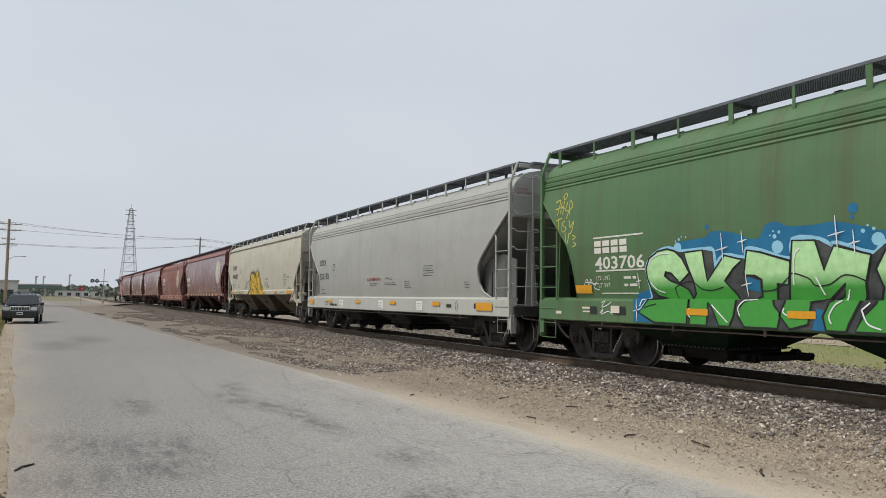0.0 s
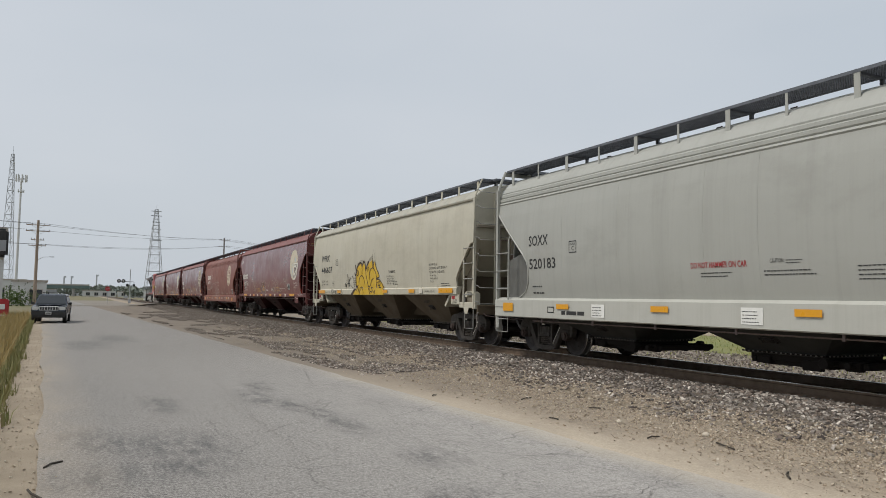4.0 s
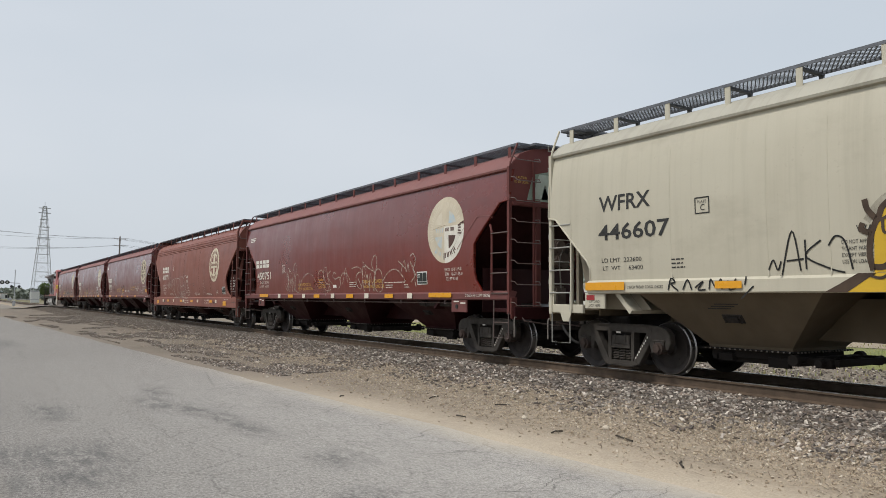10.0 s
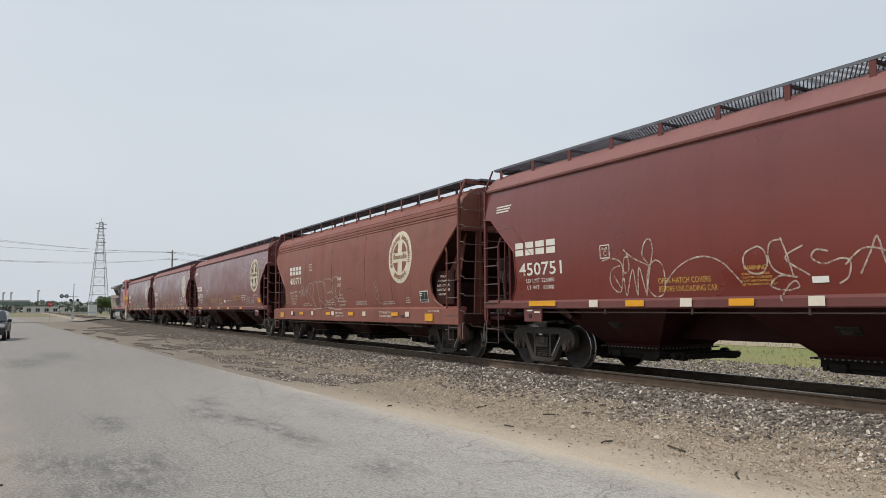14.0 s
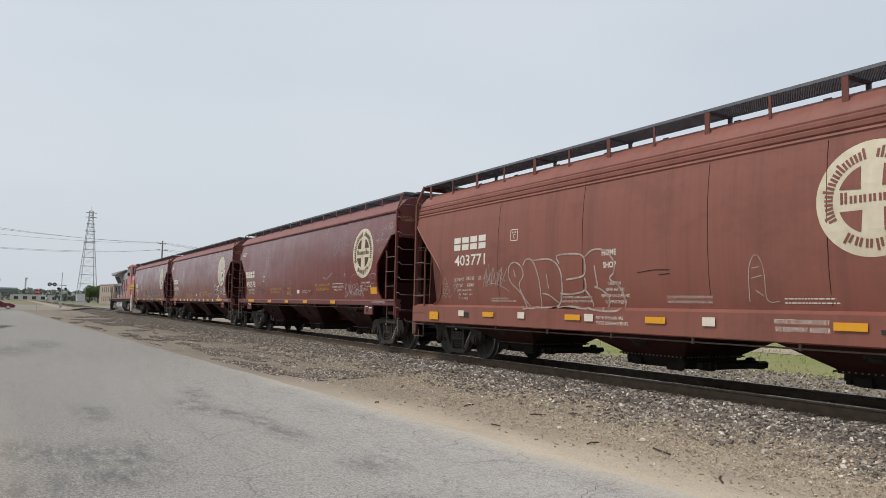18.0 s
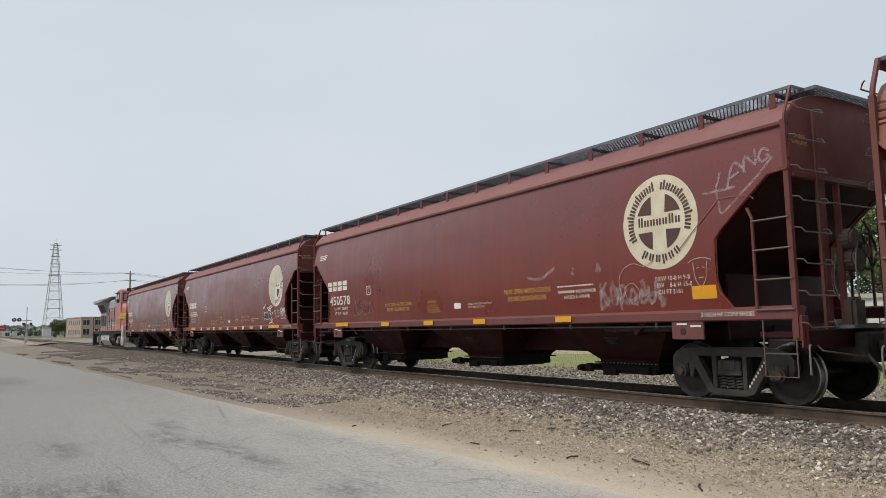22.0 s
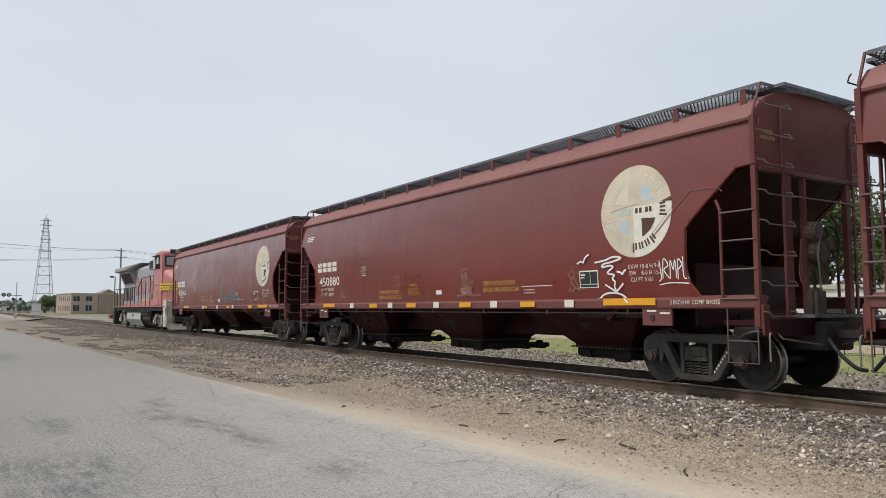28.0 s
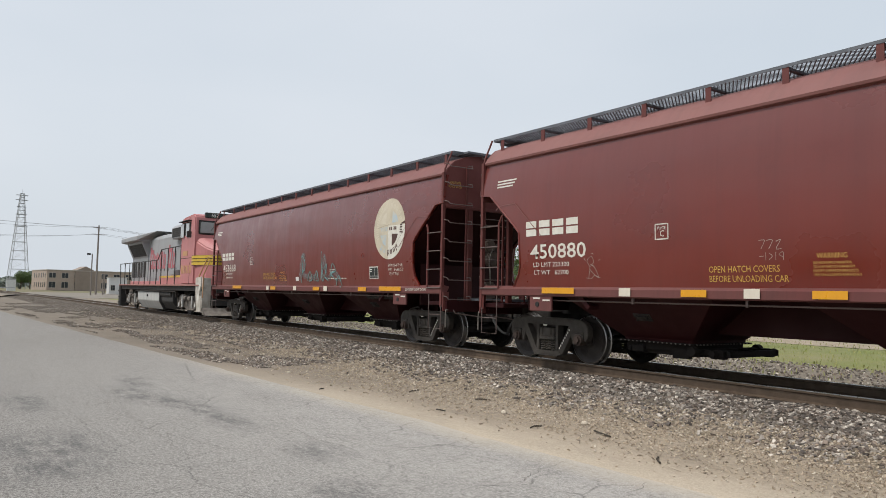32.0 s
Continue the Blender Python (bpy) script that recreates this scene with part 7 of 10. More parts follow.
def paint_looping_car(car, s=SMOOTH):
    oxide_details(car, "450751", False, -4.87, weights=("223000", "63000"))
    Y, W = M["yellow_letter"], M["white_paint"]
    reflectors(car, s, (3.85, 1.58, -0.86, -3.25), (4.85, 2.56, 0.24, -2.05, -4.46))
    patches(car, s, [(6.82, 1.33, 0.93, 0.11)], M["reflector"], "amber_reflector", 0.026)
    patches(car, s, [(-5.5, 1.33, 1.0, 0.11)], M["reflector"], "amber_reflector", 0.026)
    for y, z in ((3.08, 1.70), (-1.86, 1.73)):
        lettering(car, s, "OPEN HATCH COVERS", y, z, 0.095, Y, 0.72, width=1.13)
        lettering(car, s, "BEFORE UNLOADING CAR", y, z - 0.14, 0.095, Y, 0.72, width=1.25)
    vibrator_warning(car, s, 1.35)
    small_print(car, s, -0.95, 1.63, 0.5, 3, W, 0.03, 0.03, 52)
    small_print(car, s, -3.15, 1.71, 1.25, 1, W, 0.032, 0.04, 53)
    small_print(car, s, -3.2, 1.58, 0.4, 2, W, 0.03, 0.03, 54)
    small_print(car, s, -4.2, 1.58, 0.25, 2, W, 0.03, 0.03, 55)
    patches(car, s, [(0.2, 1.62, 0.25, 0.09)], M["label_white"], "white_label", 0.012)
    loops = [[(1.54, 1.70), (1.75, 1.90), (2.05, 2.06), (2.4, 2.11), (2.7, 2.02), (2.9, 1.86), (3.09, 1.66)],
             [(3.41, 2.2), (3.2, 2.12), (3.14, 1.97), (3.24, 1.82), (3.44, 1.79), (3.56, 1.93), (3.52, 2.12), (3.41, 2.2)], [(3.83, 2.27), (3.64, 2.24), (3.58, 2.07), (3.63, 1.88), (3.75, 1.78), (3.93, 1.73)], [(3.8, 2.3), (3.9, 2.01), (3.97, 1.73)], [(4.16, 2.16), (3.86, 1.99), (4.23, 1.73)],
             [(4.52, 2.05), (4.34, 2.08), (4.27, 1.97), (4.44, 1.88), (4.69, 1.94), (4.82, 1.89), (4.78, 1.69), (4.64, 1.6)], [(4.04, 1.71), (3.75, 1.74), (3.59, 1.6), (3.82, 1.53), (4.04, 1.57), (3.97, 1.66), (3.78, 1.48), (3.8, 1.36)],
             [(5.63, 2.17), (5.93, 2.21), (6.21, 2.14), (6.29, 1.99), (6.25, 1.71), (6.14, 1.57), (5.94, 1.66), (5.87, 1.85), (5.98, 2.01), (6.21, 2.06)], [(6.0, 1.88), (6.2, 1.65)], [(6.33, 2.35), (6.44, 2.26), (6.49, 2.06), (6.43, 1.93), (6.32, 1.95), (6.35, 2.19), (6.49, 2.2)], [(6.33, 2.35), (6.6, 2.19), (6.91, 2.08), (7.06, 2.03)],
             [(6.31, 1.83), (6.36, 1.51), (6.59, 1.98), (6.68, 1.5), (6.78, 2.01), (6.94, 1.52)], [(6.94, 1.5), (7.08, 1.92), (7.2, 2.29), (7.15, 2.47), (7.03, 2.48), (6.92, 2.35), (6.91, 2.19), (7.06, 2.03), (7.0, 1.77), (6.94, 1.5)], [(7.06, 2.01), (7.26, 2.11), (7.45, 2.01), (7.49, 1.75), (7.43, 1.53), (7.19, 1.48), (7.02, 1.61), (7.0, 1.84), (7.11, 2.05)],
             [(7.49, 1.75), (7.73, 1.94), (7.96, 2.04), (8.18, 2.07), (8.42, 2.01), (8.75, 1.75)], [(8.41, 2.28), (8.68, 2.13), (8.85, 1.99)], [(8.54, 2.0), (8.73, 2.29), (8.8, 1.99), (8.92, 2.21), (8.95, 1.98)], [(9.03, 2.37), (9.16, 2.44), (9.28, 2.32), (9.23, 2.13), (9.1, 2.07), (9.04, 2.24), (9.18, 2.03), (9.25, 1.59)], [(9.01, 1.72), (9.26, 1.9), (9.14, 2.04)]]
    big = [p for p in loops if 5.6 < p[0][0] < 7.4 and p[-1][0] < 7.6]
    loops += [[((u - 5.63) * 0.84 - 0.03, z) for u, z in p] for p in big] + [[(4.95, 1.72), (5.1, 2.0), (5.2, 2.2), (5.26, 1.95), (5.32, 1.74)], [(4.75, 1.85), (5.0, 2.05), (5.3, 2.0), (5.5, 1.8)]]
    end_graffiti(car, -8.639)
    for pts in loops:
        strokes(car, s, [pts], 0.026, 4.45, 0, M["loop_spray"], "looping_scrawl", 0.012, "pale looping spray scrawl")


def end_graffiti(car, y):
    """A pale green sprayed piece on the end wall, facing along the track."""
    for pts, m, d in (([(-1.12, 3.42), (-0.2, 3.40), (0.9, 3.42), (1.0, 3.9), (0.5, 4.12), (-0.4, 4.1), (-0.95, 3.98)], "spray_mint", 0.002), ([(-0.98, 3.46), (-0.72, 3.46), (-0.62, 3.78), (-0.50, 3.46), (-0.26, 3.46), (-0.52, 4.0), (-0.78, 4.0)], "spray_pale", 0.005),
                      ([(-0.14, 3.46), (0.12, 3.46), (0.2, 3.72), (0.32, 3.46), (0.6, 3.46), (0.4, 3.98), (0.0, 3.98)], "spray_pale", 0.005)):
        bm = blob(bmesh.new(), pts, smooth=False)
        for v in bm.verts:
            v.co = Vector((v.co.x, y - d, v.co.y))
        part("end_graffiti", bm, M[m], car, "pale green spray on the end wall")


def paint_emblem_car(car, s=SMOOTH):
    oxide_details(car, "450578", True, None, weights=("223400", "62600"))
    Y, W = M["yellow_letter"], M["white_paint"]
    reflectors(car, s, (3.71, 1.38, -0.83, -3.64), ())
    patches(car, s, [(6.79, 1.33, 0.93, 0.11)], M["reflector"], "amber_reflector", 0.026)
    patches(car, s, [(-6.88, 1.62, 0.46, 0.21)], M["reflector"], "amber_reflector", 0.008)
    lettering(car, s, "MUST OPEN HATCH COVERS", -1.99, 1.92, 0.10, Y, 0.72, width=1.5)
    lettering(car, s, "BEFORE UNLOADING CAR", -2.1, 1.77, 0.10, Y, 0.72, width=1.25)
    lettering(car, s, "MUST OPEN HATCH COVERS", 3.5, 1.84, 0.09, Y, 0.72, width=1.5)
    lettering(car, s, "BEFORE UNLOADING CAR", 3.42, 1.71, 0.09, Y, 0.72, width=1.25)
    vibrator_warning(car, s, 1.25)
    strokes(car, s, [[(0.0, 1.9), (0.12, 2.12), (0.2, 1.7), (0.05, 1.66)], [(0.3, 2.08), (0.22, 1.85), (0.34, 1.68), (0.5, 1.75)], [(0.5, 2.1), (0.55, 1.72), (0.75, 2.05), (0.8, 1.7)], [(0.9, 2.05), (0.85, 1.8), (1.0, 1.7), (1.1, 1.9), (0.95, 2.02)], [(1.15, 2.0), (1.25, 1.72), (1.4, 1.95)], [(0.0, 1.62), (0.5, 1.68), (1.1, 1.62)]], 0.020, 5.55, 0, M["faint_spray"], "faint_tag", 0.008, "faint grey spray tag")
    strokes(car, s, [[(0.05, 1.75), (0.4, 1.95), (0.8, 1.8), (1.3, 1.9)]], 0.22, 5.55, 0, M["overspray"], "tag_shadow", 0.004)
    patches(car, s, [(0.02, 1.68, 0.28, 0.13)], M["label_white"], "white_label", 0.008)
    lettering(car, s, "CLOSE HOPPER SLIDES AND ROOF", -0.55, 1.75, 0.04, W, 0.75, width=0.95)
    lettering(car, s, "HATCHES BEFORE CAR IS MOVED", -0.56, 1.68, 0.04, W, 0.75)
    small_print(car, s, -3.7, 1.97, 1.0, 1, W, 0.04, 0.03, 62)
    patches(car, s, [(-3.72 - 0.052 * k, 1.86, 0.03, 0.05) for k in range(9)], W)
    lettering(car, s, "992 INTERIOR", -4.21, 1.85, 0.065, W, 0.78, width=0.54)
    lettering(car, s, "APPLIED 5-18 MWR", -3.86, 1.75, 0.065, W, 0.78, width=0.72)
    strokes(car, s, [[(0, 1.5), (0.036, 2)], [(0.18, 2), (0.036, 1.75), (0.23, 1.55)], [(0.288, 1.9), (0.302, 1.62), (0.432, 1.65), (0.446, 1.9)], [(0.504, 1.5), (0.518, 1.9), (0.648, 1.85), (0.533, 1.7)], [(0.72, 1.65), (0.864, 1.7), (0.792, 1.85), (0.72, 1.65), (0.9, 1.58)],
                     [(1.008, 1.85), (0.972, 1.62), (1.116, 1.65)], [(1.152, 1.9), (1.166, 1.6), (1.296, 1.7), (1.31, 1.95)], [(1.368, 1.9), (1.404, 1.55), (1.476, 1.6)]], 0.062, -4.85, 0, M["faint_spray"], "pale_tag", 0.014, "pale grey smeared spray tag")
    strokes(car, s, [[(0.0, 1.52), (0.3, 1.72), (0.7, 1.62), (1.1, 1.78), (1.5, 1.62)], [(0.05, 1.9), (0.2, 1.6)], [(0.3, 2.0), (0.45, 1.7)], [(1.02, 2.0), (1.1, 1.62)]], 0.10, -4.85, 0, M["tag_mist"], "spray_mist", 0.009, "thin pale overspray")
    strokes(car, s, [[(0.55, 1.72), (0.5, 2.0), (0.62, 2.2), (0.85, 2.28), (1.1, 2.22), (1.3, 2.3)], [(0.7, 1.6), (0.62, 1.85), (0.8, 1.95), (0.95, 1.8), (0.9, 1.6)]], 0.012, -4.85, 0, M["chalk"], "chalk_loop", 0.017)
    strokes(car, s, [[(0, 2.22), (0.4, 2.18), (0.7, 2.3), (0.85, 2.36)], [(1.35, 2.2), (1.4, 2.32)], [(2.0, 2.2), (2.05, 2.34), (2.1, 2.2)]], 0.06, -2.8, 0, M["faint_spray"], "faint_tag", 0.008)
    strokes(car, s, [[(0, 2.2), (0.12, 2.25), (0.3, 2.26), (0.45, 2.22)], [(0.1, 2.2), (0.12, 1.95), (0.22, 1.82), (0.32, 1.95), (0.36, 2.2)], [(0.16, 2.1), (0.2, 2.12)], [(0.27, 2.12), (0.31, 2.1)], [(0.18, 1.95), (0.28, 1.96)]], 0.014, -6.85, 0, M["chalk"], "chalk_drawing", 0.008)
    strokes(car, s, [[(0.01, 3.25), (0.21, 3.25), (0.6, 3.27)], [(0.34, 3.54), (0.3, 3.41), (0.26, 3.27), (0.3, 3.07), (0.36, 2.9), (0.69, 3.15), (0.98, 3.37), (1.22, 3.6)], [(0.46, 3.26), (0.52, 3.5), (0.59, 3.63), (0.72, 3.54), (0.78, 3.44)], [(0.48, 3.4), (0.67, 3.48)], [(0.76, 3.46), (0.77, 3.69), (0.94, 3.54), (0.93, 3.78)], [(1.17, 3.7), (1.06, 3.75), (1.0, 3.64), (1.06, 3.56), (1.17, 3.62), (1.11, 3.65)]], 0.042, -7.2, 0, M["faint_spray"], "faint_tag", 0.008)


def paint_peeling_car(car, s=SMOOTH):
    oxide_details(car, "450880", False, -4.95, weights=("223300", "62700"))
    Y, W = M["yellow_letter"], M["white_paint"]
    reflectors(car, s, (3.47, 1.39, -1.03, -3.25), (4.73, 2.39, 0.09, -2.22, -4.58))
    patches(car, s, [(6.66, 1.33, 0.86, 0.11)], M["reflector"], "amber_reflector", 0.026)
    patches(car, s, [(-5.59, 1.33, 1.18, 0.12)], M["reflector"], "amber_reflector", 0.026)
    for y, z in ((3.0, 1.66), (-1.9, 1.76)):
        lettering(car, s, "OPEN HATCH COVERS", y, z + 0.02, 0.095, Y, 0.72, width=1.13)
        lettering(car, s, "BEFORE UNLOADING CAR", y, z - 0.12, 0.095, Y, 0.72, width=1.25)
    vibrator_warning(car, s, 1.38)
    patches(car, s, [(0.05, 1.62, 0.25, 0.10)], M["label_white"], "white_label", 0.008)
    small_print(car, s, -3.24, 1.71, 1.25, 1, W, 0.032, 0.03, 72)
    small_print(car, s, -3.3, 1.58, 0.4, 2, W, 0.03, 0.03, 73)
    # brushed zigzag ending in an arrow, a bow under it and two small birds
    strokes(car, s, [[(0.49, 2.10), (0.75, 2.13), (0.95, 2.18), (1.13, 2.15), (0.95, 2.10), (0.70, 2.06), (0.68, 2.01), (0.85, 2.03), (0.93, 2.0), (0.80, 1.92), (0.82, 1.89), (0.95, 1.86), (0.90, 1.80), (0.96, 1.74), (0.94, 1.66), (0.97, 1.58)],
                     [(0.72, 1.70), (0.85, 1.63), (0.97, 1.57)], [(1.15, 1.71), (1.05, 1.63), (0.97, 1.57)], [(0.56, 1.46), (0.70, 1.535), (0.93, 1.55), (1.12, 1.50), (1.27, 1.37)],
                     [(0.03, 2.10), (0.14, 2.14), (0.20, 2.12), (0.25, 2.2), (0.35, 2.26)], [(1.01, 1.92), (1.10, 1.90), (1.14, 1.87), (1.18, 1.92), (1.23, 1.94)]], 0.032, -4.9, 0, M["spray_white"], "white_scrawl", 0.03, "white brushed zigzag and arrow")
    strokes(car, s, [[(0.02, 2.06), (0.05, 1.78), (0.0, 1.72)], [(0.08, 1.76), (0.11, 2.08), (0.20, 1.98), (0.11, 1.90), (0.22, 1.76)], [(0.23, 1.76), (0.25, 2.05), (0.30, 1.9), (0.34, 2.06), (0.36, 1.76)], [(0.39, 1.74), (0.40, 2.06), (0.47, 1.98), (0.40, 1.9)], [(0.50, 2.1), (0.50, 1.78), (0.60, 1.76)], [(0.0, 1.66), (0.25, 1.69), (0.62, 1.67)]], 0.019, -6.82, 0, M["spray_white"], "white_tag", 0.008)
    # chalk figures, one with a tall hat, and pencilled numbers
    strokes(car, s, [[(0.02, 2.10), (0.12, 2.17), (0.26, 2.18), (0.27, 2.10), (0.10, 2.05), (0.02, 2.10)], [(0.09, 2.05), (0.10, 1.84)], [(0.25, 2.08), (0.27, 1.84)], [(0.16, 2.04), (0.15, 1.9)], [(0.21, 2.04), (0.22, 1.9)], [(0.08, 1.84), (0.16, 1.80), (0.28, 1.83), (0.17, 1.87), (0.08, 1.84)], [(0.27, 1.95), (0.33, 1.95), (0.28, 1.90)],
                     [(0.03, 1.93), (0.07, 1.9), (0.03, 1.87), (0.07, 1.83)], [(0.36, 1.9), (0.41, 1.87), (0.36, 1.84), (0.40, 1.82)], [(0.44, 1.82), (0.47, 1.92), (0.50, 1.82)], [(0.14, 1.78), (0.22, 1.80), (0.32, 1.78)]], 0.009, -1.03, 0, M["chalk"], "chalk_drawing", 0.008, "chalk drawing of a tall hat")
    for k, words in enumerate(("CLOSE HOPPER SLIDES", "AND ROOF HATCHES", "IF THE CAR IS MOVED")):
        lettering(car, s, words, -1.0 - 0.03 * k, 1.72 - 0.052 * k, 0.034, W, 0.75, width=0.44 - 0.03 * k)
    lettering(car, s, "CHURCH OF THE RED MUSTANG", -0.82, 1.56, 0.038, M["chalk"], 0.75, width=0.92)
    strokes(car, s, [[(0.0, 2.12), (0.09, 2.12), (0.03, 2.0)], [(0.12, 2.12), (0.21, 2.12), (0.15, 2.0)], [(0.26, 2.10), (0.33, 2.12), (0.26, 2.0), (0.34, 2.0)], [(0.0, 1.9), (0.07, 1.9)], [(0.1, 1.95), (0.1, 1.84)], [(0.15, 1.94), (0.2, 1.9), (0.15, 1.85)], [(0.25, 1.95), (0.25, 1.84)], [(0.36, 1.88), (0.30, 1.92), (0.36, 1.95), (0.36, 1.84)]], 0.008, 2.17, 0, M["chalk"], "chalk_numbers", 0.008)
    for y0 in (-4.62, 5.55):
        strokes(car, s, [[(0.06, 1.62), (0.1, 1.8), (0.04, 1.92), (0.14, 2.0), (0.2, 1.9), (0.1, 1.78), (0.3, 1.62), (0.22, 1.8), (0.12, 1.86)], [(0.0, 1.62), (0.12, 1.6), (0.2, 1.66), (0.34, 1.62)], [(0.14, 2.06), (0.2, 2.04)], [(0.0, 1.92), (-0.04, 1.98)], [(0.3, 1.92), (0.36, 1.94)]], 0.009, y0, 0, M["chalk"], "chalk_drawing", 0.008)


def paint_last_car(car, s=SMOOTH):
    oxide_details(car, "453668", False, -5.15)
    Y, W = M["yellow_letter"], M["white_paint"]
    reflectors(car, s, (1.89, -1.63, -4.6), (2.3, -0.1, -2.4))
    patches(car, s, [(5.9, 1.33, 1.0, 0.11)], M["reflector"], "amber_reflector", 0.026)
    patches(car, s, [(-5.77, 1.33, 1.1, 0.11)], M["reflector"], "amber_reflector", 0.026)
    lettering(car, s, "OPEN HATCH COVERS", 2.74, 1.80, 0.095, Y, 0.72, width=1.13)
    lettering(car, s, "BEFORE UNLOADING CAR", 2.74, 1.67, 0.095, Y, 0.72, width=1.25)
    vibrator_warning(car, s, 1.2)
    small_print(car, s, -2.6, 1.65, 1.5, 1, W, 0.04, 0.03, 82)
    small_print(car, s, -2.7, 1.85, 0.4, 2, W, 0.03, 0.03, 83)
    patches(car, s, [(-0.17, 1.60, 0.25, 0.13)], M["label_white"], "white_label", 0.008)
    strokes(car, s, [[(0, 1.55), (0.15, 2.0), (0.1, 2.4), (0.35, 2.2), (0.3, 1.95), (0.1, 1.9)], [(0.5, 1.6), (0.7, 1.9), (0.85, 1.65), (0.6, 1.6)], [(1.0, 1.6), (1.2, 1.9), (1.3, 1.62), (1.1, 1.62)], [(1.55, 2.5), (1.6, 1.6), (1.95, 2.1), (1.6, 1.85), (2.0, 1.6)],
                     [(2.1, 1.6), (2.3, 2.1), (2.5, 1.9), (2.2, 1.8), (2.6, 1.6)], [(2.5, 1.45), (2.7, 1.75), (2.9, 1.4)]], 0.045, -0.6, 0, M["tag_teal"], "teal_tag", 0.012, "faded teal spray tag")
    strokes(car, s, [[(-0.08, 1.62), (0.1, 2.3), (0.3, 2.38), (0.2, 1.8), (0.5, 1.75), (0.9, 1.72), (1.3, 1.75)], [(1.5, 1.6), (1.75, 2.35), (1.9, 1.7), (2.4, 1.85), (2.85, 1.6)]], 0.16, -0.6, 0, M["teal_mist"], "teal_overspray", 0.007, "thin teal overspray")


paint_green_car(CAR["A"])
paint_grey_car(CAR["B"])
paint_cream_car(CAR["C"])
paint_looping_car(CAR["D"])
paint_brown_car(CAR["E"])
paint_emblem_car(CAR["F"])
paint_peeling_car(CAR["G"])
paint_last_car(CAR["H"])

# ---------------------------------------------------------------- locomotive
# faded red, lifted further to carry the haze over the locomotive
M["loco_red"] = car_paint("faded_hazy_red_paint", (0.46, 0.165, 0.165), (0.54, 0.27, 0.265), (0.27, 0.12, 0.11), 0.3, 0.45)
M["loco_silver"] = car_paint("dull_silver_paint", (0.30, 0.305, 0.312), (0.36, 0.362, 0.37), (0.20, 0.195, 0.19), 0.35, 0.4)
M["mark_red"] = surface("faded_red_lettering", (0.42, 0.085, 0.105), (0.35, 0.17, 0.18), 0.5, 0, 2.0, 0.6)
M["loco_rust_edge"] = car_paint("rusty_red_edge", (0.32, 0.15, 0.13), (0.40, 0.25, 0.21), (0.14, 0.07, 0.05), 0.5, 0.6)
M["faint_yellow"] = surface("faded_yellow_paint", (0.52, 0.32, 0.14), (0.44, 0.20, 0.15), 0.6, 0, 3.0, 0.6)
M["pane_pale"] = plain("pale_window_pane", (0.42, 0.44, 0.45), 0.15)
# base colour raised to hold the sky's reflection in the glass
M["cab_glass"] = plain("sky_tinted_windscreen", (0.33, 0.35, 0.35), 0.08)
M["loco_yellow"] = plain("faded_yellow_band", (0.62, 0.42, 0.05), 0.5)
M["loco_black"] = surface("sooty_black_frame", (0.03, 0.03, 0.03), (0.07, 0.062, 0.055), 0.7, 0.1, 3.0, 0.6)
M["loco_tank"] = car_paint("dull_grey_tank", (0.50, 0.50, 0.48), (0.42, 0.415, 0.40), (0.16, 0.15, 0.13), 0.5, 0.45)
M["pilot_white"] = surface("dirty_white_pilot", (0.64, 0.615, 0.56), (0.33, 0.29, 0.24), 0.7, 0, 2.4, 0.9)
M["loco_truck"] = surface("dusty_pale_truck_casting", (0.23, 0.205, 0.18), (0.085, 0.072, 0.062), 0.75, 0, 3.5, 0.9, 40, 0.3, 0.3)


